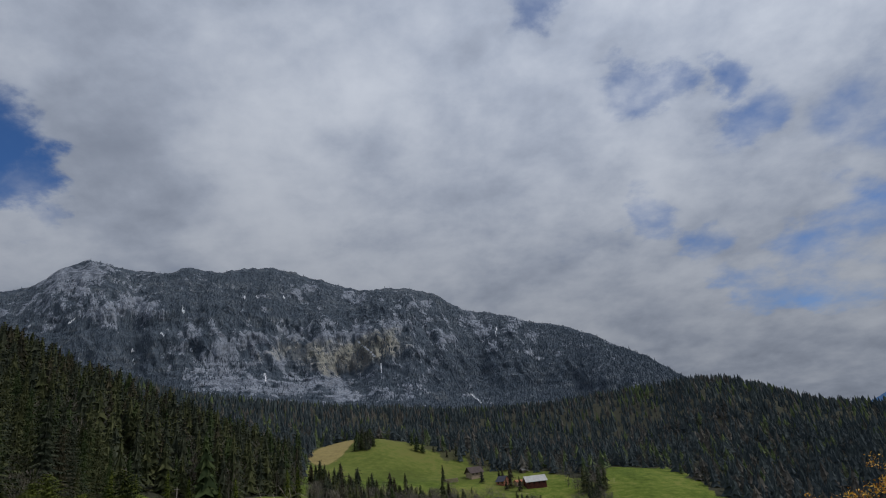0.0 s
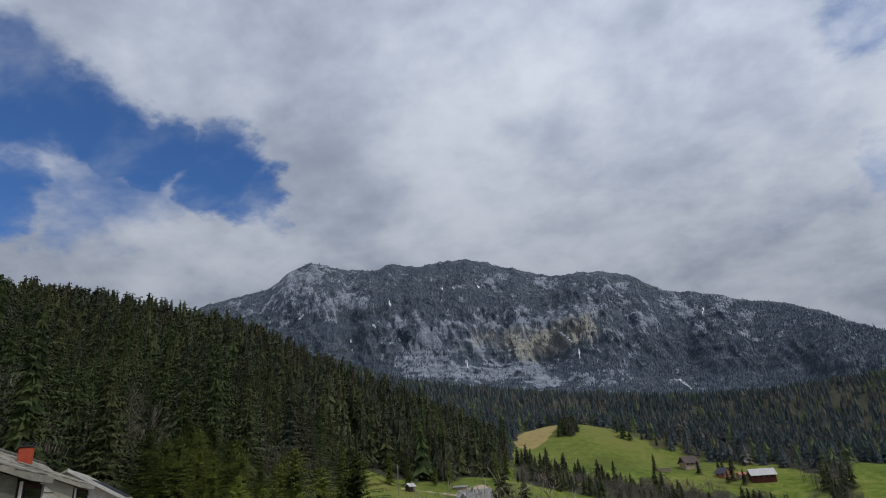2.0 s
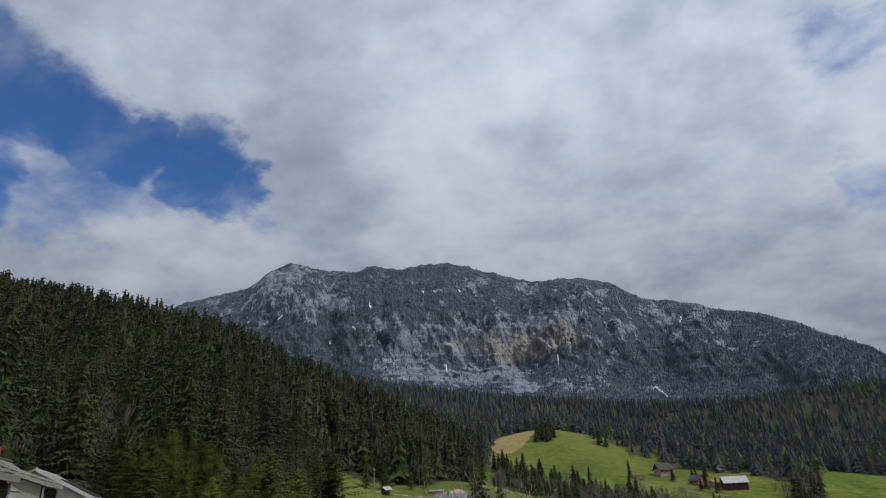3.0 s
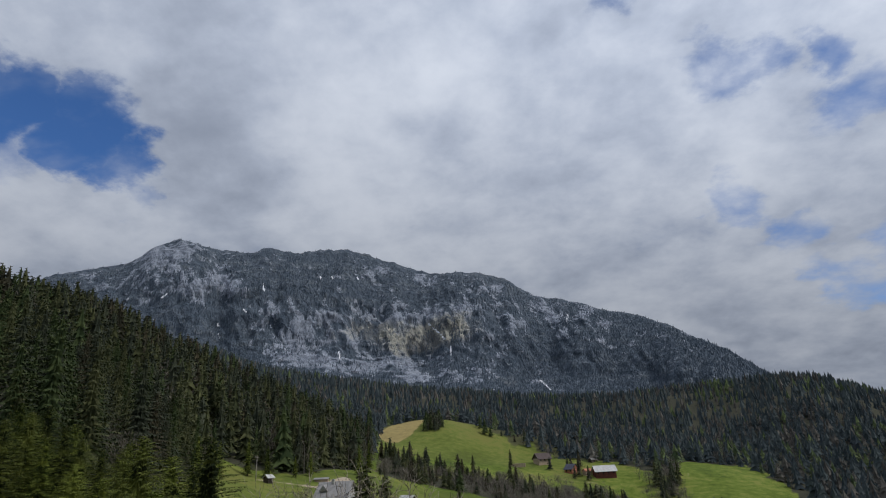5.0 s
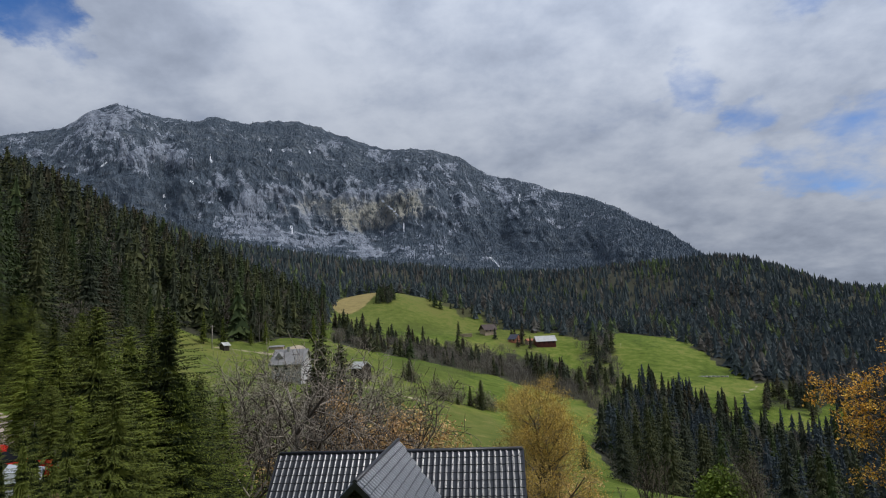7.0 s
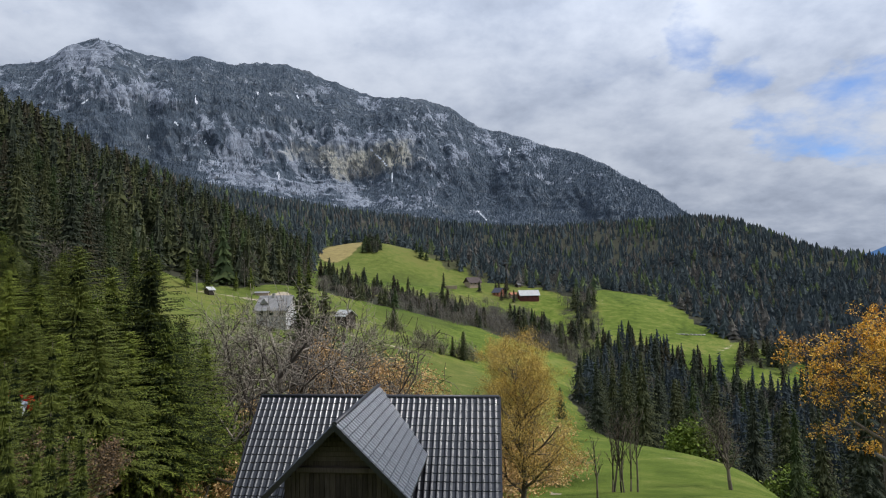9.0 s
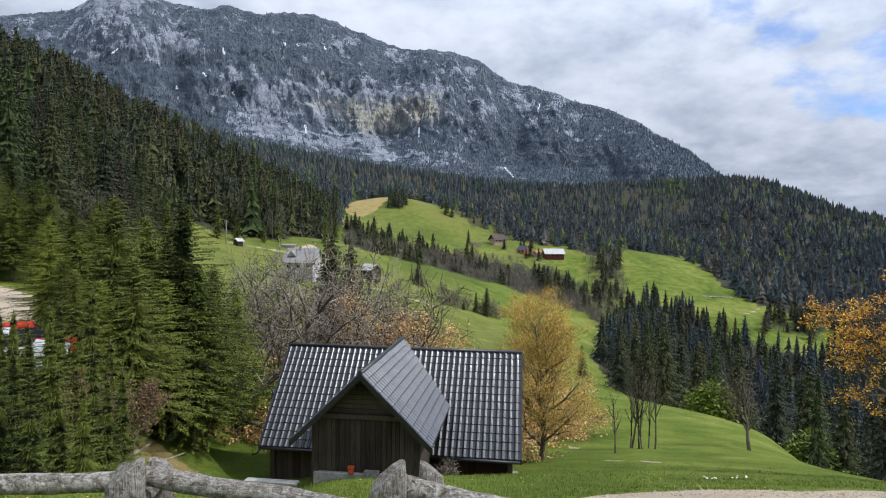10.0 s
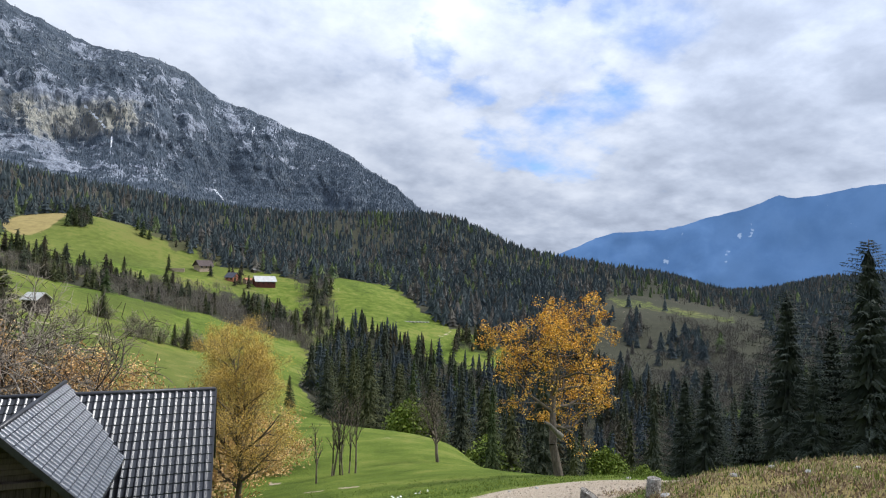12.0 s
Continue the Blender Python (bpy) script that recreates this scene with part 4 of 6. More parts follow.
    for i, p in enumerate(pts):
        d = (pts[min(i + 1, len(pts) - 1)] - pts[max(i - 1, 0)]).normalized()
        u = d.orthogonal().normalized() if abs(d.z) > 0.9 else d.cross(Vector((0, 0, 1))).normalized()
        w = d.cross(u)
        ring = []
        for k in range(sides):
            a = 6.2832 * k / sides
            r = radii[i] * (1 + rough * noise.noise(Vector((3 * math.cos(a), 3 * math.sin(a), i * 0.8 + seed))))
            ring.append(bm.verts.new(p + u * (r * math.cos(a)) + w * (r * math.sin(a))))
        rings.append(ring)
    for a, b in zip(rings, rings[1:]):
        for k in range(sides):
            f = bm.faces.new((a[k], a[(k + 1) % sides], b[(k + 1) % sides], b[k]))
            f.smooth = True
    bm.faces.new(rings[0])
    bm.faces.new(rings[-1])
    return bm


def ground_at(az, r, dz=0.0):
    p = bearing(az, r)
    return Vector((p.x, p.y, height(p.x, p.y) + dz))


# ---- more materials ----
def build_tile(n, p):
    r = n.add("ObjectInfo").outputs["Random"]
    at = n.add("TexCoord").outputs["Object"]
    a = n.noise(n.vec("ADD", n.vec("MULTIPLY", at, (1, 1, 1)), n.add("CombineXYZ", {0: n.math("MULTIPLY", r, 40.0)}).outputs[0]), 7.0, 5, 0.6)
    n.put(p.inputs["Base Color"], n.mix(n.math("ADD", n.math("MULTIPLY", a, 0.6), n.math("MULTIPLY", r, 0.4)), (0.007, 0.008, 0.011), (0.016, 0.017, 0.023)))
    n.put(p.inputs["Roughness"], n.fit(a, 0.3, 0.7, 0.27, 0.35))


TILE = material("glazed_dark_tile", build_tile, 0.3, 0.0, 0.7)
# the sky's sheen on the wing roof is put into this paler tile colour
WING_TILE = mottled("sheen_grey_tile", (0.062, 0.069, 0.084), (0.125, 0.136, 0.158), 3.0, rough=0.30, relief=0.15, depth=0.004, spec=0.5, obj=0.12, fine=9.0)
DARK_METAL = mottled("dark_metal_trim", (0.012, 0.012, 0.015), (0.03, 0.03, 0.036), 2.0, rough=0.4, relief=0.1, depth=0.004, spec=0.5)


def planks(name, dark, light, rough=0.85):
    def build(n, p):
        at = n.add("TexCoord").outputs["Object"]
        r = n.add("ObjectInfo").outputs["Random"]
        grain = n.noise(n.vec("ADD", n.vec("MULTIPLY", at, (14, 14, 0.9)), n.add("CombineXYZ", {2: n.math("MULTIPLY", r, 30.0)}).outputs[0]), 2.0, 6, 0.65, 0.3)
        wear = n.noise(at, 0.9, 5, 0.6)
        fac = n.math("ADD", n.math("MULTIPLY", grain, 0.5), n.math("ADD", n.math("MULTIPLY", wear, 0.3), n.math("MULTIPLY", r, 0.2)))
        n.put(p.inputs["Base Color"], n.mix(n.fit(fac, 0.3, 0.7), dark, light))
        bump(n, p, grain, 0.5, 0.01)

    return material(name, build, rough, 0.0, 0.2)


OLD_WOOD = planks("dark_weathered_planks", (0.025, 0.020, 0.016), (0.105, 0.084, 0.068))
RED_WOOD = planks("dark_red_planks", (0.020, 0.009, 0.007), (0.060, 0.026, 0.020))


def build_grey_wood(n, p):
    at = n.add("TexCoord").outputs["Generated"]
    ob = n.add("TexCoord").outputs["Object"]
    grain = n.noise(n.vec("MULTIPLY", ob, (2.0, 2.0, 2.0)), 9.0, 7, 0.7, 0.6)
    streak = n.noise(n.vec("MULTIPLY", at, (30.0, 30.0, 2.5)), 1.0, 6, 0.7, 0.4)
    lichen = n.noise(ob, 28.0, 5, 0.75)
    col = n.ramp(n.fit(n.math("ADD", n.math("MULTIPLY", grain, 0.5), n.math("MULTIPLY", streak, 0.5)), 0.32, 0.68), (0.0, (0.055, 0.045, 0.036)), (0.42, (0.25, 0.22, 0.185)), (1.0, (0.58, 0.54, 0.48)))
    col = n.mix(n.fit(n.math("ADD", lichen, n.math("MULTIPLY", grain, 0.4)), 0.74, 0.84), col, (0.56, 0.56, 0.51))
    n.put(p.inputs["Base Color"], col)
    bump(n, p, n.math("ADD", n.math("MULTIPLY", grain, 1.5), n.math("ADD", streak, n.math("MULTIPLY", lichen, 0.8))), 0.9, 0.03)


GREY_WOOD = material("weathered_grey_log", build_grey_wood, 0.95, 0.0, 0.1)
CONCRETE = mottled("worn_concrete", (0.24, 0.23, 0.21), (0.50, 0.48, 0.44), 2.5, relief=0.4, depth=0.01)
WHITE_WALL = mottled("white_render", (0.34, 0.32, 0.31), (0.56, 0.54, 0.52), 0.8, relief=0.2, depth=0.01)
BEIGE_WALL = mottled("beige_render", (0.34, 0.25, 0.18), (0.50, 0.40, 0.30), 0.8, relief=0.2, depth=0.01)
RED_WALL = mottled("red_barn_boards", (0.085, 0.028, 0.022), (0.16, 0.055, 0.045), 0.8, relief=0.2, depth=0.01)
TERRACOTTA = mottled("terracotta", (0.33, 0.12, 0.075), (0.50, 0.22, 0.14), 0.9, relief=0.2, depth=0.01)
BRICK_RED = mottled("red_brick", (0.33, 0.055, 0.025), (0.50, 0.10, 0.05), 3.0, relief=0.3, depth=0.01)
GREY_ROOF = mottled("grey_sheet_roof", (0.19, 0.182, 0.175), (0.345, 0.33, 0.315), 0.7, rough=0.6, relief=0.2, depth=0.02)
PALE_ROOF = mottled("pale_sheet_roof", (0.42, 0.41, 0.39), (0.62, 0.61, 0.58), 0.7, rough=0.6, relief=0.2, depth=0.02)
BROWN_ROOF = mottled("brown_roof", (0.06, 0.045, 0.040), (0.12, 0.09, 0.08), 0.7, rough=0.7, relief=0.2, depth=0.02)
BLUE_ROOF = mottled("slate_roof", (0.055, 0.055, 0.075), (0.10, 0.10, 0.13), 0.7, rough=0.6, relief=0.2, depth=0.02)
OLD_TILE = mottled("lichened_roof_tile", (0.13, 0.122, 0.098), (0.36, 0.34, 0.275), 1.2, relief=0.4, depth=0.02, obj=0.3)
GLASS = mottled("window_glass", (0.015, 0.018, 0.022), (0.03, 0.034, 0.04), 0.5, rough=0.06, relief=0, spec=0.6)
PANEL = mottled("dark_solar_panel", (0.018, 0.020, 0.028), (0.032, 0.036, 0.048), 0.6, rough=0.3, relief=0, spec=0.5)
CAR_RED = mottled("red_car_paint", (0.50, 0.025, 0.015), (0.60, 0.04, 0.025), 0.5, rough=0.25, relief=0, spec=0.5)
CAR_WHITE = mottled("white_car_paint", (0.62, 0.64, 0.67), (0.72, 0.74, 0.77), 0.5, rough=0.25, relief=0, spec=0.5)
RUBBER = mottled("black_rubber", (0.012, 0.012, 0.012), (0.03, 0.03, 0.03), 3.0, rough=0.8, relief=0.1, depth=0.005)
SILVER = mottled("silver_rim", (0.35, 0.35, 0.36), (0.55, 0.55, 0.56), 3.0, rough=0.35, relief=0, spec=0.6)
POT_RED = mottled("orange_red_plastic", (0.55, 0.09, 0.03), (0.68, 0.14, 0.05), 6.0, rough=0.5, relief=0)
PETAL = mottled("white_petal", (0.70, 0.70, 0.60), (0.85, 0.85, 0.80), 6.0, rough=0.6, relief=0)
DANDELION = mottled("yellow_petal", (0.62, 0.42, 0.02), (0.80, 0.58, 0.04), 6.0, rough=0.6, relief=0)
GRASS_BLADE = foliage("grass_blade", (0.085, 0.135, 0.018), (0.27, 0.32, 0.070), 1.5, 0.7)
DRY_BLADE = foliage("dry_grass_blade", (0.30, 0.255, 0.125), (0.64, 0.56, 0.32), 1.5, 0.8)
EARTH_BLADE = foliage("matted_turf", (0.19, 0.135, 0.088), (0.52, 0.39, 0.26), 1.5, 0.9)
# a darker spruce copy: the shade beyond the mound is in its colour
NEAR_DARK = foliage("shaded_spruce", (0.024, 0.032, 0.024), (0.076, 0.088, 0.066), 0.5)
BUD_LEAF = foliage("tan_bud", (0.46, 0.27, 0.10), (0.76, 0.52, 0.24), 0.8, 0.7)
GRAVEL = mottled("pale_gravel", (0.30, 0.245, 0.18), (0.58, 0.485, 0.375), 2.0, island=0.6, relief=0)
POLE_WOOD = mottled("pole_wood", (0.22, 0.19, 0.16), (0.38, 0.34, 0.29), 2.0, relief=0.3, depth=0.01)
STONE = mottled("pale_stone", (0.28, 0.27, 0.25), (0.50, 0.48, 0.45), 3.0, relief=0.5, depth=0.02)


# ---- the barn ----
BARN_TURN = -6.7
B_RIDGE, B_EAVE, B_RUN, B_HALF = 4.85, 1.22, 3.25, 5.40
W_RIDGE, W_EAVE, W_HALF, W_FRONT, W_MID = 5.27, 2.85, 2.48, -6.90, -0.07
B_SLOPE, W_SLOPE = (B_RIDGE - B_EAVE) / B_RUN, (W_RIDGE - W_EAVE) / W_HALF


def main_roof_z(y):
    return B_RIDGE - B_SLOPE * abs(y)


def wing_roof_z(x):
    return W_RIDGE - W_SLOPE * abs(x - W_MID)


def tile_mesh(wide, long, flat=1.0, mat=None, lip=0.014):
    """One roll tile: u across, v down the slope, w out of it."""
    us = [0.0, 0.08, 0.18, 0.28, 0.38, 0.48, 0.60, 0.80, 1.0]
    ws = [flat * w for w in (0.010, 0.036, 0.054, 0.056, 0.042, 0.018, 0.006, 0.004, 0.010)]
    v, f = [], []
    n = len(us)
    for lo, z_lo, hi, z_hi in ((0.0, -1.0, 0.05, 0.1), (0.05, 0.1, 0.92, 0.5), (0.92, 0.5, 1.0, -1.2)):
        at = len(v)
        v += [(u * wide, long * lo, w + z_lo * lip) for u, w in zip(us, ws)]
        v += [(u * wide, long * hi, w + z_hi * lip) for u, w in zip(us, ws)]
        f += [(at + i, at + i + 1, at + n + i + 1, at + n + i) for i in range(n - 1)]
    me = bpy.data.meshes.new("tile")
    me.from_pydata(v, [], f)
    for i, poly in enumerate(me.polygons):
        poly.use_smooth = True
    me.materials.append(mat or TILE)
    return me


def make_barn():
    base = EYE - 9.935
    barn = thing("barn", "dark weathered wooden barn with glossy black tiled roof", "barn", pose(-2.415, 26.95, base, 0, 0, BARN_TURN))
    ov = 0.12
    # roof boards under the tiles
    def slab(a, b, lo, hi, axis, label):
        (a0, z0), (a1, z1) = a, b
        return prism([(a0, z0 - ov), (a1, z1 - ov), (a1, z1), (a0, z0)], axis, lo, hi)

    left = part("roof_slope", slab((-B_RUN, B_EAVE), (0, B_RIDGE), -B_HALF, W_MID, "x", ""), DARK_METAL, barn, "glossy black roof slope")
    right = part("roof_slope", slab((-B_RUN, B_EAVE), (0, B_RIDGE), W_MID, B_HALF, "x", ""), DARK_METAL, barn, "glossy black roof slope")
    part("roof_slope", slab((0, B_RIDGE), (B_RUN, B_EAVE), -B_HALF, B_HALF, "x", ""), DARK_METAL, barn)
    # the wing's two slopes stop where they meet the main roof
    vy = -(B_RIDGE - W_EAVE) / B_SLOPE
    wing = []
    for side in (-1, 1):
        bm = bmesh.new()
        e, m = W_MID + side * W_HALF, W_MID
        top = [(m, W_FRONT, W_RIDGE), (e, W_FRONT, W_EAVE), (e, vy + 0.25, W_EAVE), (m, 0.45, W_RIDGE)]
        low = [(x, y, z - ov) for x, y, z in top]
        tv, lv = [bm.verts.new(p) for p in top], [bm.verts.new(p) for p in low]
        bm.faces.new(tv)
        bm.faces.new(lv)
        for i in range(4):
            j = (i + 1) % 4
            bm.faces.new((tv[i], tv[j], lv[j], lv[i]))
        wing.append(part("wing_roof_slope", bm, DARK_METAL, barn))
    # ridge caps
    part("ridge_cap", tube([(-B_HALF, 0, B_RIDGE + 0.03), (B_HALF, 0, B_RIDGE + 0.03)], [0.09, 0.09], 10), DARK_METAL, barn)
    part("ridge_cap", tube([(W_MID, W_FRONT - 0.03, W_RIDGE + 0.03), (W_MID, 0.4, W_RIDGE + 0.03)], [0.085, 0.085], 10), DARK_METAL, barn)
    # bargeboards and verges
    for side in (-1, 1):
        x = W_MID + side * (W_HALF + 0.06)
        z = W_EAVE - 0.06 * W_SLOPE
        part("bargeboard", prism([(W_MID, W_RIDGE + 0.05), (x, z + 0.05), (x, z - 0.19), (W_MID, W_RIDGE - 0.19)], "y", W_FRONT - 0.06, W_FRONT - 0.02), DARK_METAL, barn)
        xx = side * (B_HALF + 0.03)
        for s2 in (-1, 1):
            part("verge", prism([(0, B_RIDGE + 0.06), (s2 * B_RUN, B_EAVE + 0.06), (s2 * B_RUN, B_EAVE - 0.16), (0, B_RIDGE - 0.16)], "x", xx - 0.03, xx + 0.03), DARK_METAL, barn)
    # gutters
    for x0, x1 in ((-B_HALF, W_MID - 1.9), (W_MID + 1.9, B_HALF)):
        part("gutter", tube([(x0, -B_RUN - 0.06, B_EAVE - 0.05), (x1, -B_RUN - 0.06, B_EAVE - 0.06)], [0.065, 0.065], 8), DARK_METAL, barn)
    part("downpipe", tube([(-B_HALF + 0.1, -B_RUN - 0.06, B_EAVE - 0.06), (-B_HALF - 0.08, -B_RUN - 0.1, B_EAVE - 0.28), (-B_HALF - 0.28, -B_RUN - 0.1, B_EAVE - 0.36)], [0.04, 0.04, 0.04], 8), DARK_METAL, barn)
    # walls of the main part
    wx, wy = B_HALF - 0.35, 2.75
    gable = [(-wy, -1.2), (wy, -1.2), (wy, main_roof_z(wy) - 0.14), (0, B_RIDGE - 0.14), (-wy, main_roof_z(wy) - 0.14)]
    part("gable_wall", prism(gable, "x", wx - 0.14, wx), OLD_WOOD, barn)
    part("gable_wall", prism(gable, "x", -wx, -wx + 0.14), OLD_WOOD, barn)
    part("back_wall", block(-wx + 0.15, wx - 0.15, wy - 0.14, wy, -1.6, main_roof_z(wy) - 0.14), OLD_WOOD, barn)
    fl = part("front_wall", block(-wx + 0.15, W_MID - 1.9, -wy, -wy + 0.12, -1.6, main_roof_z(wy) - 0.14), OLD_WOOD, barn)
    fr = part("front_wall", block(W_MID + 1.9, wx - 0.15, -wy, -wy + 0.12, -0.6, main_roof_z(wy) - 0.14), RED_WOOD, barn)
    part("corner_post", block(wx - 0.16, wx + 0.05, -wy - 0.16, -wy + 0.02, -0.5, 1.55, 0.02), OLD_WOOD, barn)
    part("corner_post", block(-wx - 0.05, -wx + 0.16, -wy - 0.16, -wy + 0.02, -1.6, 1.55, 0.02), OLD_WOOD, barn)
    part("corner_stone", block(wx - 0.1, wx + 0.3, -wy - 0.2, -wy + 0.2, -0.5, 0.55, 0.06), CONCRETE, barn, "pale concrete corner footing")
    # walls of the wing
    fy, hw, floor = -6.15, 1.86, 1.55
    front = part("wing_gable", prism([(W_MID - hw, floor), (W_MID + hw, floor), (W_MID + hw, wing_roof_z(W_MID + hw) - 0.15), (W_MID, W_RIDGE - 0.15), (W_MID - hw, wing_roof_z(W_MID + hw) - 0.15)], "y", fy + 0.03, fy + 0.15), OLD_WOOD, barn)
    for side in (-1, 1):
        x = W_MID + side * (hw - 0.06)
        part("wing_side_wall", block(x - 0.06, x + 0.06, fy + 0.16, -wy, -0.4, wing_roof_z(W_MID + hw) - 0.16), OLD_WOOD, barn)
        part("corner_post", block(W_MID + side * hw - 0.11, W_MID + side * hw + 0.11, fy - 0.07, fy + 0.12, floor - 0.25, wing_roof_z(W_MID + hw) - 0.12, 0.015), OLD_WOOD, barn)
    part("tie_beam", block(W_MID - 1.55, W_MID + 1.55, fy - 0.16, fy + 0.02, 3.50, 3.68, 0.02), OLD_WOOD, barn)
    part("foundation", block(W_MID - hw - 0.04, W_MID + hw - 0.14, fy - 0.12, -wy, -0.9, floor, 0.03), CONCRETE, barn, "pale concrete footing")
    part("doorstep", block(W_MID + 0.5, W_MID + 1.75, fy - 0.75, fy - 0.13, floor - 0.65, floor - 0.16, 0.03), CONCRETE, barn)
    rng = random.Random(4)
    # vertical planks of the big door and the gable
    x = W_MID - hw + 0.12
    while x < W_MID + hw - 0.25:
        w = rng.uniform(0.13, 0.21)
        top = 3.48
        part("plank", block(x, x + w - 0.012, fy - rng.uniform(0.0, 0.02), fy + 0.028, floor + rng.uniform(0.0, 0.05), top, 0.006), OLD_WOOD, front)
        x += w
    z = 3.70
    while z < W_RIDGE - 0.45:
        half = (W_RIDGE - 0.2 - z - 0.16) / W_SLOPE
        part("plank", block(W_MID - half, W_MID + half, fy - 0.012, fy + 0.028, z, z + 0.155, 0.006), OLD_WOOD, front)
        z += 0.165
    for wall, x0, x1, mat in ((fl, -wx + 0.18, W_MID - 1.95, OLD_WOOD), (fr, W_MID + 1.98, wx - 0.2, RED_WOOD)):
        x = x0
        while x < x1 - 0.1:
            w = rng.uniform(0.15, 0.22)
            part("plank", block(x, min(x + w, x1) - 0.012, -wy - 0.03, -wy - 0.004, -1.5, 1.75, 0.006), mat, wall)
            x += w
    # tiles
    cols, rows = 42, 14
    tw, length = 2 * B_HALF / cols, math.hypot(B_RUN, B_RIDGE - B_EAVE)
    tl = length / rows
    me = tile_mesh(tw, tl)
    down = Vector((0, -B_RUN, B_EAVE - B_RIDGE)).normalized()
    across = Vector((1, 0, 0))
    out = Vector((0, -(B_RIDGE - B_EAVE), B_RUN)).normalized()
    for i in range(cols):
        for j in range(rows):
            at = Vector((-B_HALF + i * tw, 0, B_RIDGE)) + down * (j * tl) + out * 0.012
            c = at + across * tw / 2 + down * tl / 2
            if abs(c.x - W_MID) < W_HALF - 0.6 and wing_roof_z(c.x) > main_roof_z(c.y) + 0.12:
                continue
            ob = new("tile", me)
            ob.parent = left if c.x < W_MID else right
            ob.matrix_basis = Matrix.Translation(at + out * rng.uniform(-0.003, 0.003)) @ Matrix((across, down, out)).transposed().to_4x4()
    wl = math.hypot(W_HALF, W_RIDGE - W_EAVE)
    wrows, wcols = 11, 28
    wt, wtl = (0.3 - W_FRONT) / wcols, wl / wrows
    wme = tile_mesh(wt, wtl, 1.2, WING_TILE, 0.022)
    for k, side in enumerate((-1, 1)):
        down = Vector((side * W_HALF, 0, W_EAVE - W_RIDGE)).normalized()
        across = Vector((0, side, 0))
        out = down.cross(across) * -1
        out = out if out.z > 0 else -out
        for i in range(wcols):
            for j in range(wrows):
                y = W_FRONT + (i if side > 0 else i + 1) * wt
                at = Vector((W_MID, y, W_RIDGE)) + down * (j * wtl) + out * 0.012
                c = at + across * wt / 2 + down * wtl / 2
                if c.z < main_roof_z(c.y) - 0.05 and c.y > -B_RUN:
                    continue
                ob = new("tile", wme)
                ob.parent = wing[k]
                ob.matrix_basis = Matrix.Translation(at + out * rng.uniform(-0.002, 0.002)) @ Matrix((across, down, out)).transposed().to_4x4()
    # things at the barn
    m = barn.matrix_world
    pot = thing("plastic_pot", "small orange red plastic pot by the barn door", "pot", m @ pose(W_MID - 0.50, fy - 0.13, floor))
    part("body", tube([(0, 0, 0), (0, 0, 0.05), (0, 0, 0.24)], [0.09, 0.10, 0.13], 12), POT_RED, pot)
    part("rim", tube([(0, 0, 0.22), (0, 0, 0.26)], [0.14, 0.14], 12), POT_RED, pot)
    pile = thing("wood_pile", "small pile of grey boards by the barn door", "wood pile", m @ pose(W_MID + 0.25, fy - 0.28, floor - 0.05))
    for k in range(4):
        part("board", block(-0.28 + 0.02 * k, 0.27 + 0.015 * k, -0.12, 0.12, 0.065 * k, 0.065 * k + 0.055, 0.008), GREY_WOOD, pile)
    slabs = thing("concrete_ledge", "pale concrete ledge at the foot of the barn", "ledge", Matrix.Translation(bearing(-18.4, 22.0, EYE - 22.0 * math.tan(radians(21.25)))) @ pose(0, 0, 0, 0, 0, BARN_TURN))
    part("top_slab", block(-0.50, 1.45, -0.35, -0.05, -0.14, -0.04, 0.02), CONCRETE, slabs)
    part("wall_block", block(-0.46, 1.40, -0.31, -0.08, -1.3, -0.14, 0.02), CONCRETE, slabs)
    return barn


barn = make_barn()


# ---- the log fence ----
def log_part(name, p0, p1, r0, r1, parent, seed, label=""):
    p0, p1 = Vector(p0), Vector(p1)
    n = 22
    pts, rad = [], []
    for i in range(n):
        t = i / (n - 1)
        sway = Vector((noise.noise(Vector((seed, 2.2 * t, 1))), noise.noise(Vector((seed, 2.2 * t, 5))), noise.noise(Vector((seed, 2.2 * t, 9))))) * 0.05
        pts.append(p0.lerp(p1, t) + sway)
        rad.append((r0 + (r1 - r0) * t) * (1 + 0.14 * noise.noise(Vector((seed + 7, 6 * t, 0)))))
    return part(name, tube(pts, rad, 16, 0.16, seed), GREY_WOOD, parent, label)


def post_part(parent, at, turn, wide, thick, tall, slant, seed, label=""):
    """A split half log with a slanting, rounded top."""
    bm = bmesh.new()
    rings, sides = [], 14
    levels = 14
    for i in range(levels):
        t = i / (levels - 1)
        ring = []
        for k in range(sides):
            a = 6.2832 * k / sides
            ca, sa = math.cos(a), math.sin(a)
            x = wide / 2 * math.copysign(abs(ca) ** 0.75, ca)
            y = thick / 2 * math.copysign(abs(sa) ** 0.6, sa)
            close = 1.0 if t < 0.93 else 0.93
            wob = 1 + 0.10 * noise.noise(Vector((2 * ca, 2 * sa, 1.3 * t + seed)))
            z = -0.4 + (tall + 0.4) * t + (slant * (x / wide) * t**3)
            if t > 0.80:
                z -= (t - 0.80) / 0.2 * 0.45 * abs(x / wide) ** 2 * abs(slant)
            ring.append(bm.verts.new((x * close * wob, y * close * wob, z)))
        rings.append(ring)
    for a, b in zip(rings, rings[1:]):
        for k in range(sides):
            f = bm.faces.new((a[k], a[(k + 1) % sides], b[(k + 1) % sides], b[k]))
            f.smooth = True
    bm.faces.new(rings[-1])
    bm.transform(pose(*at, 0, 0, turn))
    return part("post", bm, GREY_WOOD, parent, label)


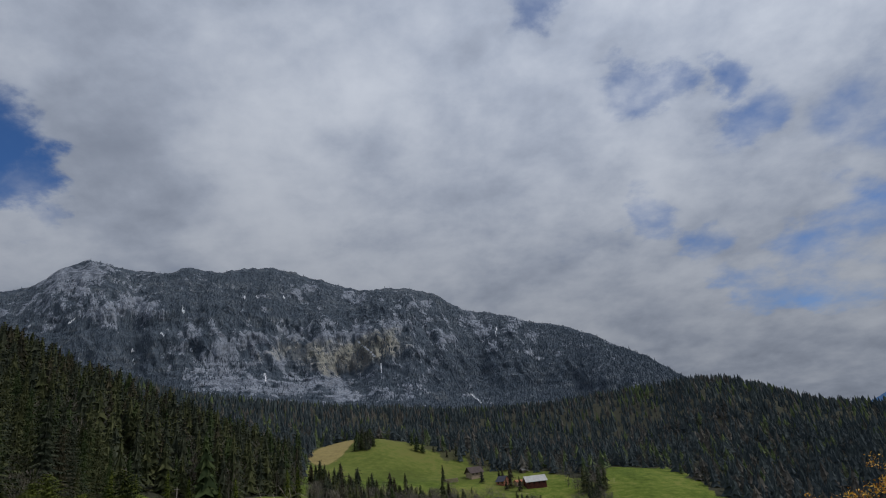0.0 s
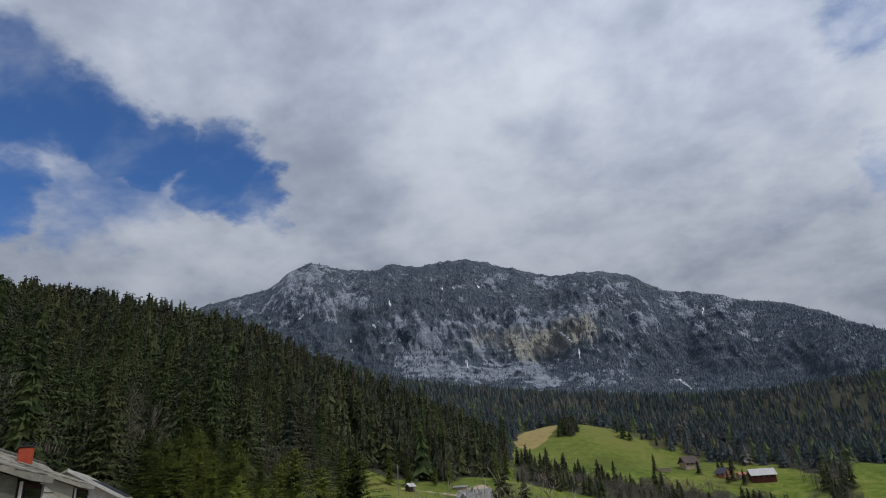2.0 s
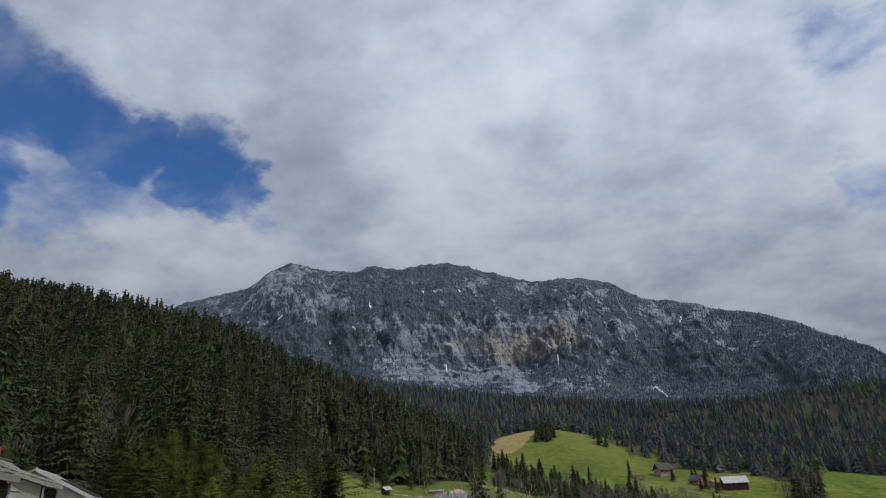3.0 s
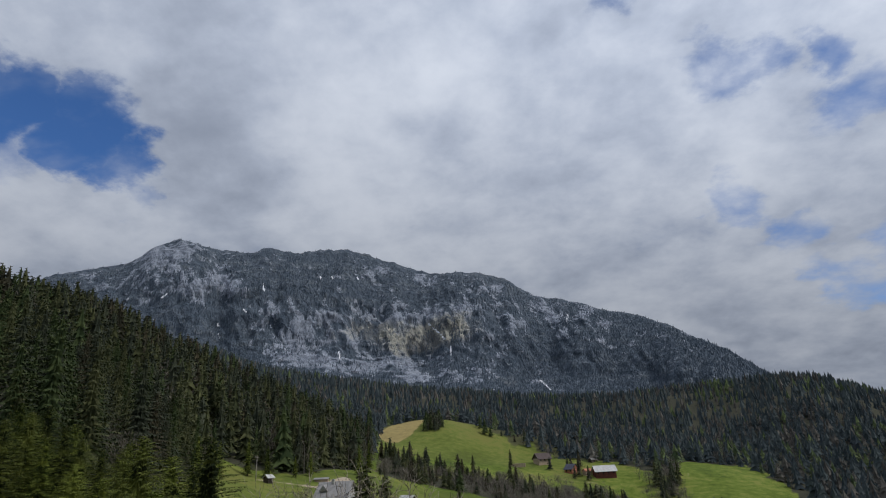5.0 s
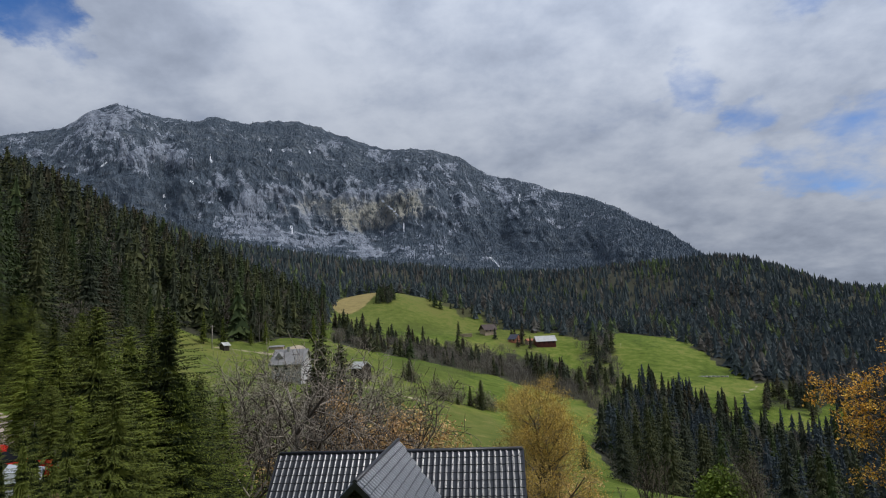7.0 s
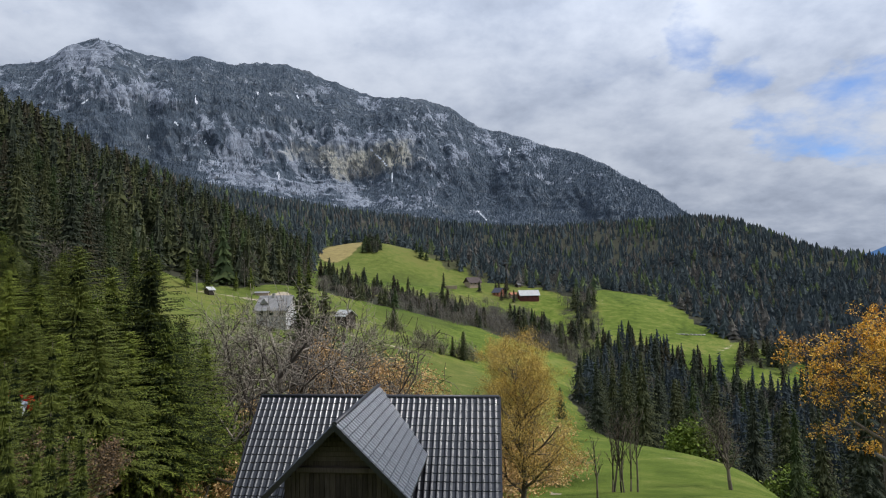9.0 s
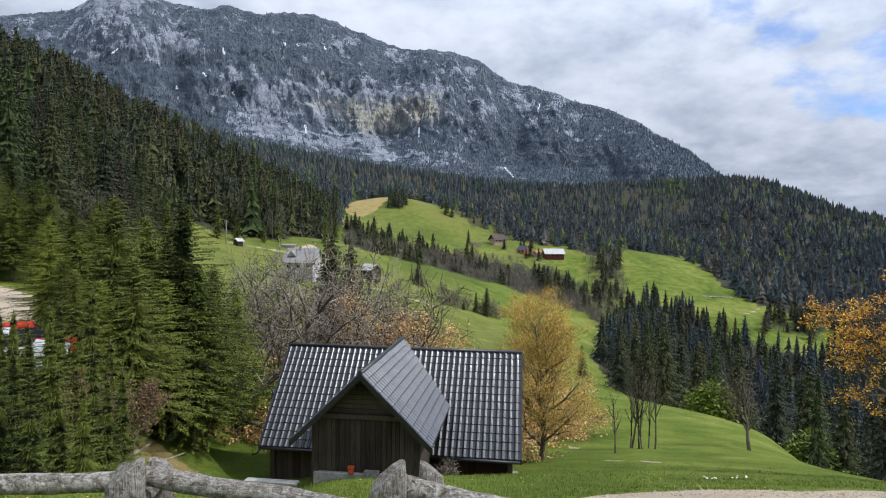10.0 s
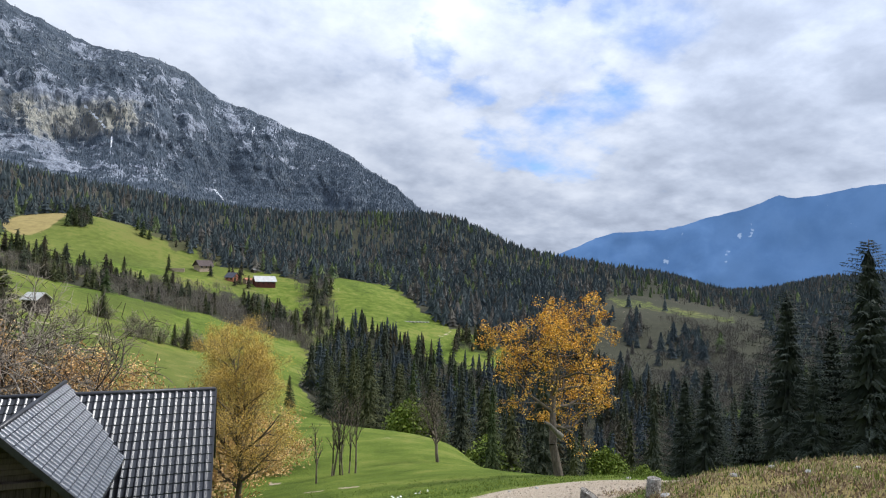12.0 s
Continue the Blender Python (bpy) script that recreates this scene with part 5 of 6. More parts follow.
def make_fence():
    fence = thing("log_fence", "weathered grey log fence with lichen on split posts", "fence", pose(0, 0, 0))

    def spot(az, r, z):
        return bearing(az, r, EYE + z - 0.04)

    def post(az, r, top, wide, thick, turn, slant, seed):
        p = ground_at(az, r)
        post_part(fence, p, turn, wide, thick, EYE + top - 0.04 - p.z, slant, seed)

    post(-30.9, 4.95, -1.66, 0.27, 0.20, 25, 0.16, 1.0)
    post(-28.0, 5.35, -1.78, 0.20, 0.15, 25, -0.10, 2.0)
    post(-8.0, 4.20, -1.62, 0.27, 0.20, 12, 0.20, 3.0)
    post(-3.6, 4.55, -1.73, 0.20, 0.13, 8, -0.14, 4.0)
    post(21.0, 4.05, -1.70, 0.26, 0.19, -12, 0.16, 5.0)
    post(24.5, 4.40, -1.80, 0.20, 0.15, -15, -0.1, 6.0)
    post(42.6, 5.05, -1.56, 0.17, 0.12, -40, -0.10, 7.0)
    post(-56, 6.6, -1.50, 0.26, 0.2, 50, 0.14, 8.0)
    log_part("rail", spot(-58, 6.8, -1.66), spot(-29.4, 5.12, -1.83), 0.085, 0.070, fence, 11.0)
    log_part("rail", spot(-31.2, 5.14, -1.74), spot(-6.2, 4.38, -2.02), 0.074, 0.072, fence, 17.0)
    log_part("rail", spot(-8.6, 4.36, -1.76), spot(23.0, 4.22, -2.02), 0.088, 0.084, fence, 23.0)
    log_part("rail", spot(21.0, 4.25, -2.02), spot(43.4, 5.2, -1.98), 0.085, 0.076, fence, 29.0)
    log_part("lower_rail", spot(-29.0, 5.14, -2.30), spot(-6.8, 4.38, -2.50), 0.07, 0.065, fence, 37.0)
    log_part("brace", spot(-30.2, 5.10, -1.98), spot(-27.7, 5.26, -1.90), 0.06, 0.055, fence, 31.0)
    log_part("brace", spot(-7.4, 4.34, -2.05), spot(-3.9, 4.42, -2.0), 0.06, 0.055, fence, 41.0)


make_fence()


# ---- single trees ----
def spruce_thing(seed, tall, branches, twigs, mat, label, **kw):
    rng = np.random.default_rng(seed)
    tree = thing("spruce_tree", label, "tree", pose(0, 0, 0))
    v, f = frond_spruce(rng, tall, branches, twigs, **kw)
    cv, cf = spruce_shape(rng, 34, 15, kw.get("spread", 0.2) * 0.36, 0.6)
    low = kw.get("low", 0.06)
    cv = np.stack([cv[:, 0] * tall, cv[:, 1] * tall, tall * (low + (0.96 - low) * (cv[:, 2] - 0.05) / 0.97)], -1)
    part("crown", fast_mesh("crown", np.concatenate([v, cv]), np.concatenate([f, cf + len(v)]), mat, smooth=False), None, tree)
    h = tall
    part("trunk", tube([(0, 0, -0.5), (0.02, 0, 0.3 * h), (0.0, 0.02, 0.7 * h), (0, 0, 0.99 * h)], [0.017 * h, 0.013 * h, 0.006 * h, 0.012], 8, 0.1, seed), BARK, tree)
    return tree


def set_copies(first, places):
    """Sets a thing at the first place and copies of it at the others."""
    for m in places[1:]:
        copy_thing(first, m)
    first.matrix_basis = places[0]


def plant_copies(first, spots, unit, rng):
    """Sets copies of a tree on the ground: direction, distance, and the angle to which its top reaches."""
    places = []
    for az, r, top in spots:
        p = ground_at(az, r, -0.1)
        tall = EYE + r * math.tan(radians(top)) - p.z
        k = tall / unit
        w = k * rng.uniform(0.9, 1.1)
        places.append(Matrix.LocRotScale(p, Euler((rng.uniform(-0.02, 0.02), rng.uniform(-0.02, 0.02), rng.uniform(0, 6.28))), (w, w, k)))
    set_copies(first, places)


LARCH_NEAR = mottled("light_needles", (0.024, 0.036, 0.007), (0.215, 0.250, 0.040), 0.6, 0.85, 0.0, island=0.5, obj=0.4, fine=7.0, spec=0.15)


def make_near_conifers():
    rng = random.Random(11)
    a = spruce_thing(21, 11.5, 300, 50, SPRUCE_NEAR, "tall green spruce on the bank behind the fence", spread=0.37, wide=0.050, twig=0.48, low=0.20, hang_by=(-0.1, 0.30), sag=0.12)
    tagged(a, group="spruces by the barn")
    plant_copies(a, [(-30.2, 30, 3.7), (-25.3, 31, 3.5), (-22.6, 34, -2.5), (-33.2, 66, 2.5), (-40.9, 70, 5.0), (-36.0, 68, 4.5), (-38.4, 70, 5.5), (-34.7, 67, 3.4), (-40.0, 67, 5.0), (-37.1, 76, 6.0), (-42.2, 76, 6.0), (-35.4, 50, 0.4), (-28.9, 27, -1.5), (-33.3, 27, -2.6), (-26.4, 34, 1.0), (-31.6, 36, 2.4)], 11.5, rng)
    b = spruce_thing(22, 11.0, 300, 50, LARCH_NEAR, "dense light green spruce on the bank behind the fence", spread=0.38, wide=0.050, twig=0.48, low=0.17, hang_by=(-0.1, 0.30), sag=0.10)
    tagged(b, group="spruces by the barn")
    plant_copies(b, [(-27.7, 32.5, 2.0), (-32.8, 33, 0.5), (-24.0, 29.5, -2.2), (-20.5, 36, -4.5), (-31.2, 64, 3.0), (-34.9, 33, 1.6), (-37.2, 67, 3.6), (-35.3, 72, 4.6), (-39.2, 74, 6.2), (-33.9, 30, -2.0), (-31.4, 27, -3.5), (-26.6, 29.5, -3.5), (-23.2, 30.5, -4.0)], 11.0, rng)
    c = spruce_thing(23, 5.5, 95, 36, SPRUCE_NEAR, "young slender spruce on the grassy bank", spread=0.30, twig=0.27, wide=0.032, low=0.03, sag=0.08, hang_by=(0.0, 0.3))
    tagged(c, group="young spruces on the bank")
    plant_copies(c, [(-34.4, 21, -5.2), (-35.1, 17.6, -5.4), (-37.6, 17.8, -5.6), (-36.4, 18.4, -7.4), (-32.2, 24, -4.2), (-36.4, 20.5, -7.8), (-38.2, 20, -5.5), (-33.4, 18.5, -10.5), (-30.7, 21.5, -8.5), (-36.0, 17.5, -12.5), (-39, 17, -9), (-34.8, 16.5, -13.5), (-37.4, 17, -13), (-33.0, 21, -7.5), (-37.3, 21.5, -7.0), (-36.3, 22.3, -8.0), (-35.2, 19, -10.5), (-36.5, 20.5, -6.6), (-38.6, 13.2, -9.6), (-36.6, 12.6, -10.8), (-34.8, 13.6, -10.2), (-33.0, 13.2, -12.0), (-31.3, 14.2, -11.5), (-37.5, 14.8, -8.6), (-30.0, 15.5, -11.0), (-32.2, 15.6, -9.5), (-35.3, 18.5, -8.4), (-36.9, 19, -8.8), (-38.2, 18, -10.0), (-34.4, 19.5, -9.0)], 5.5, rng)
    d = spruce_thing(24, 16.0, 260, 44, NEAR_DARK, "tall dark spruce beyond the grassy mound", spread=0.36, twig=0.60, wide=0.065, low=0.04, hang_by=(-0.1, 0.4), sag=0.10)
    tagged(d, group="dark spruces beyond the mound")
    plant_copies(d, [(62.2, 42, 3.6), (56.7, 44, -0.6), (50.4, 46, -7.4), (48.6, 47, -8.3), (60.0, 45, -3.0), (65.2, 42, 2.5), (53.6, 48, -8.5), (58.6, 40, -6.5), (69, 44, 3), (51.4, 50, -10.2)], 16.0, rng)
    # light green larches along the road, at the foot of the forest
    g = spruce_thing(26, 12.0, 120, 22, LARCH_NEAR, "light green larch at the edge of the forest", spread=0.24, twig=0.6, wide=0.12, low=0.08)
    tagged(g, group="larches at the forest edge")
    plant_copies(g, [(-21.9, 212, 3.0), (-20.3, 214, 2.3), (-17.9, 216, 1.3), (-16.6, 222, 1.8), (-12.3, 240, 2.0), (-11.4, 262, 2.4), (-24.3, 190, 2.8), (-26.0, 150, 3.4)], 12.0, rng)
    # small firs standing alone on the meadows
    e = spruce_thing(25, 8.0, 110, 20, SPRUCE, "small dark spruce on the open meadow", spread=0.20, twig=0.6, wide=0.16, low=0.05)
    tagged(e, group="lone spruces on the meadow")
    plant_copies(e, [(3.2, 185, -4.7), (2.2, 187, -5.2), (1.0, 183, -5.9), (-3.4, 205, -1.9), (-11.4, 62, 0.3), (-10.2, 66, -0.6), (-12.2, 70, -0.2), (12.3, 108, -9.9)], 8.0, rng)


def grow(rng, tall, trunk_r, levels, kids, first=0.3, spread=0.7, lift=0.25, shrink=0.62, bend=0.18, lean=(0, 0), stems=1, gap=0.02, fine=0.008, taper=0.45):
    """A branching tree. Returns segments (start, end, radius, radius) and the tips of the finest twigs."""
    segs, tips = [], []

    def limb(p, d, length, r, level):
        n = 4 if level < 2 else (3 if level < 3 else 2)
        pts = [p]
        for i in range(n):
            d = (d + Vector((rng.gauss(0, bend), rng.gauss(0, bend), rng.gauss(0, bend) + lift * (0.25 if level else 0.05)))).normalized()
            q = pts[-1] + d * (length / n)
            r0, r1 = r * (1 - 0.75 * i / n), r * (1 - 0.75 * (i + 1) / n)
            segs.append((pts[-1], q, max(r0, fine), max(r1, fine * 0.7)))
            pts.append(q)
            if level >= levels - 1:
                tips.append((q, d))
        if level >= levels:
            return
        k = kids[level]
        for j in range(k):
            t = first + (1 - first) * (j + rng.random()) / k if level == 0 else 0.15 + 0.85 * (j + rng.random()) / k
            f = min(t * n, n - 0.001)
            i = int(f)
            at = pts[i].lerp(pts[i + 1], f - i)
            ax = (pts[i + 1] - pts[i]).normalized()
            o = ax.orthogonal().normalized()
            o.rotate(Matrix.Rotation(j * 2.4 + rng.uniform(-0.6, 0.6), 3, ax))
            ang = spread * rng.uniform(0.7, 1.25)
            nd = (ax * math.cos(ang) + o * math.sin(ang)).normalized()
            here = r * (1 - 0.75 * t)
            limb(at, nd, length * shrink * (1.15 - taper * t) * rng.uniform(0.75, 1.2), max(here * 0.62, fine), level + 1)

    for s in range(stems):
        off = Vector((rng.uniform(-1, 1), rng.uniform(-1, 1), 0)) * gap * tall * (stems > 1)
        d = Vector((lean[0] + rng.gauss(0, 0.04), lean[1] + rng.gauss(0, 0.04), 1)).normalized()
        limb(off - Vector((0, 0, 0.3)), d, tall * (1 if s == 0 else rng.uniform(0.7, 1.0)), trunk_r * (1 if s == 0 else 0.8), 0)
    return segs, tips


def limbs_mesh(segs, sides=4, mats=None):
    """All limbs of a tree as tapered tubes."""
    p0 = np.array([s[0] for s in segs])
    p1 = np.array([s[1] for s in segs])
    r0, r1 = np.array([s[2] for s in segs]), np.array([s[3] for s in segs])
    d = p1 - p0
    d /= np.linalg.norm(d, axis=1, keepdims=True) + 1e-9
    ref = np.where(np.abs(d[:, 2:3]) > 0.9, np.array([[1.0, 0, 0]]), np.array([[0, 0, 1.0]]))
    u = np.cross(d, ref)
    u /= np.linalg.norm(u, axis=1, keepdims=True) + 1e-9
    w = np.cross(d, u)
    rings = []
    for p, r in ((p0, r0), (p1, r1)):
        for k in range(sides):
            a = 6.2832 * k / sides
            rings.append(p + (u * math.cos(a) + w * math.sin(a)) * r[:, None])
    v = np.stack(rings, 1).reshape(-1, 3)
    n = 2 * sides
    f = np.array([(k, (k + 1) % sides, sides + (k + 1) % sides, sides + k) for k in range(sides)])
    f = (f[None] + (np.arange(len(segs)) * n)[:, None, None]).reshape(-1, 4)
    return v, f


def leaf_cloud(rng, tips, per, size, scatter_by, thin=0.55):
    """Small leaves round the twigs."""
    base = np.repeat(np.array([t[0] for t in tips]), per, 0)
    n = len(base)
    c = base + rng.normal(size=(n, 3)) * scatter_by
    a = rng.normal(size=(n, 3))
    a /= np.linalg.norm(a, axis=1, keepdims=True)
    b = np.cross(a, rng.normal(size=(n, 3)))
    b /= np.linalg.norm(b, axis=1, keepdims=True) + 1e-9
    s = (size * rng.uniform(0.6, 1.4, n))[:, None]
    v = np.stack([c - a * s, c + b * s * thin, c + a * s, c - b * s * thin], 1).reshape(-1, 3)
    return v, np.arange(4 * n).reshape(-1, 4)


def leafy_tree(name, label, category, seed, spec, bark, leaf=None, per=0, size=0.05, off=0.12, thick=0.03, twig_mat=None):
    """A tree thing: trunk with main limbs, twigs, and leaves if it has any."""
    rng = random.Random(seed)
    segs, tips = grow(rng, **spec)
    tree = thing(name, label, category, pose(0, 0, 0))
    big = [s for s in segs if s[2] >= thick]
    small = [s for s in segs if s[2] < thick]
    v, f = limbs_mesh(big, 7)
    part("trunk", fast_mesh("trunk", v, f, bark), None, tree)
    v, f = limbs_mesh(small, 3)
    tagged(part("twig_work", fast_mesh("twig_work", v, f, twig_mat or bark), None, tree), kind="stuff")
    if leaf:
        v, f = leaf_cloud(np.random.default_rng(seed), tips, per, size, off)
        tagged(part("foliage", fast_mesh("foliage", v, f, leaf, smooth=False), None, tree), kind="stuff")
    return tree


def put_tree(tree, az, r, turn=0.0, k=1.0, dz=-0.1):
    tree.matrix_basis = Matrix.LocRotScale(ground_at(az, r, dz), Euler((0, 0, turn)), (k, k, k))
    return tree


def make_near_broadleaves():
    # the orange tree by the track
    spec = dict(tall=6.9, trunk_r=0.21, levels=4, kids=(16, 6, 4, 3), first=0.36, spread=1.10, lift=0.14, shrink=0.54, bend=0.24, lean=(-0.17, 0.05), taper=0.60)
    tree = leafy_tree("orange_tree", "gnarled tree with fresh orange leaves beside the gravel track", "tree", 31, spec, BARK, ORANGE_LEAF, 5, 0.042, 0.08, 0.035)
    part("broken_limb", tube([(0, 0, 1.75), (-0.3, 0.05, 2.0), (-0.62, 0.0, 2.3), (-0.95, -0.05, 2.48)], [0.13, 0.10, 0.075, 0.045], 8, 0.12, 4.0), BARK_GREY, tree, "pale broken limb")
    put_tree(tree, 38.3, 27.0, 0.0, 1.04)
    # the yellow tree by the barn
    spec = dict(tall=7.9, trunk_r=0.16, levels=4, kids=(34, 10, 5, 3), first=0.15, spread=0.74, lift=0.24, shrink=0.45, bend=0.10, fine=0.009, taper=0.58)
    put_tree(leafy_tree("yellow_tree", "tree with fine yellow spring buds beside the barn", "tree", 32, spec, BARK, YELLOW_LEAF, 5, 0.027, 0.15, 0.02, YELLOW_TWIG), 8.4, 33.0, 2.3, 1.02)
    # bare fruit trees behind the barn
    spec = dict(tall=7.4, trunk_r=0.20, levels=4, kids=(11, 7, 6, 2), first=0.18, spread=0.90, lift=0.20, shrink=0.60, bend=0.32, fine=0.012)
    one = leafy_tree("bare_tree", "old bare grey fruit tree with tangled branches behind the barn", "tree", 33, dict(spec, levels=3), TWIG, None, thick=0.03, twig_mat=DARK_TWIG)
    two = leafy_tree("bare_tree", "old bare grey fruit tree with tangled branches behind the barn", "tree", 34, dict(spec, kids=(12, 8, 6), levels=3), TWIG, None, thick=0.03)
    three = leafy_tree("budding_tree", "tree with brown yellow buds behind the barn", "tree", 35, dict(spec, levels=3, kids=(14, 8, 5), lift=0.25, spread=0.75), TWIG, BUD_LEAF, 34, 0.055, 0.24, 0.03)
    for t in (one, two):
        tagged(t, group="bare trees behind the barn")
    def tree_at(az, r, turn, k):
        return Matrix.LocRotScale(ground_at(az, r, -0.1), Euler((0, 0, turn)), (k, k, k))

    set_copies(one, [tree_at(*q) for q in ((-18.6, 38, 0.5, 1.4), (-13.2, 42, 2.2, 1.7), (-9.6, 44, 3.9, 1.8), (-16.0, 46, 5.1, 1.6), (-20.8, 46, 1.0, 1.3), (-18.0, 58, 3.0, 1.3))])
    set_copies(two, [tree_at(*q) for q in ((-10.6, 47, 2.1, 1.75), (-15.2, 41, 0.4, 1.5), (-8.2, 42, 5.6, 1.5), (-12.2, 49, 4.4, 1.6), (-20.0, 64, 1.2, 1.3), (-17.6, 49, 2.6, 1.4))])
    set_copies(three, [tree_at(*q) for q in ((-3.9, 43, 1.1, 1.45), (-5.0, 43, 2.1, 1.65), (-6.4, 45, 3.3, 1.8), (-4.6, 48, 4.2, 1.6))])
    # willows and a young tree on the near meadow
    spec = dict(tall=5.4, trunk_r=0.085, levels=3, kids=(11, 5, 3), first=0.35, spread=0.5, lift=0.4, shrink=0.30, bend=0.06, stems=5, gap=0.10, fine=0.012)
    put_tree(leafy_tree("bare_sapling_clump", "clump of slender bare stems on the meadow", "tree", 36, spec, DARK_TWIG, None, thick=0.02), 17.2, 40.5, 0, 0.93)
    put_tree(leafy_tree("bare_sapling_clump", "pair of slender bare stems on the meadow", "tree", 37, dict(spec, stems=2, tall=5.8), DARK_TWIG, None, thick=0.02), 18.4, 41, 0, 0.90)
    put_tree(leafy_tree("bare_sapling", "single thin bare sapling on the meadow", "tree", 38, dict(spec, stems=1, tall=4.2, kids=(12, 4, 3)), DARK_TWIG, None, thick=0.02), 15.3, 37.5, 0, 0.85)
    spec = dict(tall=4.0, trunk_r=0.13, levels=4, kids=(13, 6, 4, 3), first=0.28, spread=0.75, lift=0.3, shrink=0.55, bend=0.13)
    put_tree(leafy_tree("bare_tree", "small round bare tree at the edge of the meadow", "tree", 39, spec, DARK_TWIG, None, thick=0.025), 26.6, 46, 0, 1.15)
    # bushes
    spec = dict(tall=1.2, trunk_r=0.04, levels=3, kids=(8, 5, 3), first=0.1, spread=0.8, lift=0.2, shrink=0.7, bend=0.2, stems=4, gap=0.1)
    bush = leafy_tree("green_bush", "small bright green bush beside the track", "bush", 40, spec, BARK, BUSH_LEAF, 6, 0.080, 0.16, 0.02)
    set_copies(bush, [tree_at(*q) for q in ((42.2, 31, 0, 0.9), (23.6, 86, 1, 3.2), (45.5, 30, 2, 0.5), (46.8, 33, 3, 0.6), (31, 80, 5, 3.4), (-29.6, 60, 1, 3.6), (-27.0, 64, 2, 3.4), (-19.3, 41, 3, 2.6), (-16.8, 43, 4, 2.4), (-14.2, 42, 5, 2.2), (-21.5, 40, 0, 2.6), (-12.2, 43, 2, 2.0))])
    rust = leafy_tree("rusty_bush", "tall thin bush with rusty brown leaves on the bank", "bush", 41, dict(spec, tall=2.5, kids=(14, 6, 4), first=0.45, shrink=0.40, spread=0.6), BARK, RUST_LEAF, 2, 0.035, 0.07, 0.02)
    put_tree(rust, -29.6, 18.5, 0, 1.0)
    twigs = leafy_tree("dry_twigs", "bundle of dry bare twigs by the barn wall", "shrub", 42, dict(spec, tall=1.0, kids=(6, 4, 3), trunk_r=0.015), TWIG, None, thick=0.012)
    shrubs = ((-3.9, 208, 2.8), (-3.0, 205, 2.5), (1.2, 185, 2.8), (2.7, 187, 2.6), (4.3, 187, 2.4), (0.2, 184, 3.2), (-1.2, 181, 2.4), (-5.4, 180, 2.0), (3.6, 188, 3.4), (-0.4, 183, 2.6), (8.2, 175, 2.2), (9.6, 152, 2.4), (-0.9, 205, 2.4))
    set_copies(twigs, [tree_at(-0.6, 22.3, 0, 0.8)] + [Matrix.LocRotScale(ground_at(az, r, -0.2), Euler((0, 0, az)), (k * 1.5, k * 1.5, k * 2.0)) for az, r, k in shrubs])


make_near_conifers()
make_near_broadleaves()


# ---- houses ----
def house(name, label, az, r, turn, long, deep, wall_h, rise, wall_mat, roof_mat, sink=1.5, over=0.5, wins=0, dark_upper=None, lift=0.0):
    """A gabled house: walls, two roof slopes, gables, windows and door."""
    p = ground_at(az, r, lift)
    h = thing(name, label, "house" if "house" in name else "shed", Matrix.Translation(p) @ pose(0, 0, 0, 0, 0, turn))
    x, y = long / 2, deep / 2
    part("front_wall", block(-x, x, -y, -y + 0.25, -sink, wall_h, 0), wall_mat, h)
    part("back_wall", block(-x, x, y - 0.25, y, -sink, wall_h, 0), wall_mat, h)
    for s in (-1, 1):
        lo, hi = (x - 0.25, x) if s > 0 else (-x, -x + 0.25)
        part("side_wall", block(lo, hi, -y + 0.26, y - 0.26, -sink, wall_h, 0), wall_mat, h)
        part("gable", prism([(-y, wall_h), (y, wall_h), (0, wall_h + rise)], "x", lo + 0.02, hi - 0.02), dark_upper or wall_mat, h)
        k = rise / y
        yo = y + over
        part("roof", prism([(0, wall_h + rise + 0.02), (s * yo, wall_h + rise - k * yo + 0.02), (s * yo, wall_h + rise - k * yo + 0.2), (0, wall_h + rise + 0.2)], "x", -x - over, x + over), roof_mat, h)
    for i in range(wins):
        wx = -x + (i + 0.5) * long / wins
        w = part("window", block(wx - 0.5, wx + 0.5, -y - 0.04, -y - 0.005, wall_h - 1.75, wall_h - 0.55, 0), GLASS, h)
        part("frame", block(wx - 0.6, wx + 0.6, -y - 0.07, -y - 0.05, wall_h - 0.52, wall_h - 0.42, 0), WHITE_WALL, w)
    return h


def make_houses():
    h = house("farm_house", "old white house with grey sheet roof above the bare trees", -14.3, 172, -8, 8.4, 8.0, 5.0, 3.4, WHITE_WALL, GREY_ROOF, 3, 0.7, 3)
    part("chimney", block(-1.0, -0.3, -0.9, -0.2, 7.2, 9.2, 0.03), CONCRETE, h)
    part("dormer", prism([(-3.6, 6.4), (-1.2, 6.4), (-2.4, 7.9)], "y", -3.2, -0.6), GREY_ROOF, h)
    house("hay_shed", "dark wooden shed with a pale sheet roof on the meadow", -8.0, 190, -38, 4.7, 4.2, 3.3, 1.5, OLD_WOOD, PALE_ROOF, 2.5, 0.5)
    house("roadside_hut", "tiny dark hut with a pale sheet roof by the road", -20.15, 203, 60, 2.1, 2.1, 1.5, 0.7, OLD_WOOD, PALE_ROOF, 1.5, 0.4)
    house("log_shed", "low pale shed by the road", -15.6, 214, 5, 4.4, 2.0, 0.9, 0.35, BEIGE_WALL, GREY_ROOF, 1.5, 0.3)
    house("roadside_shed", "small dark gabled shed beside the road bend", -13.6, 190, 70, 4.0, 4.0, 1.8, 1.6, OLD_WOOD, BROWN_ROOF, 2, 0.4)
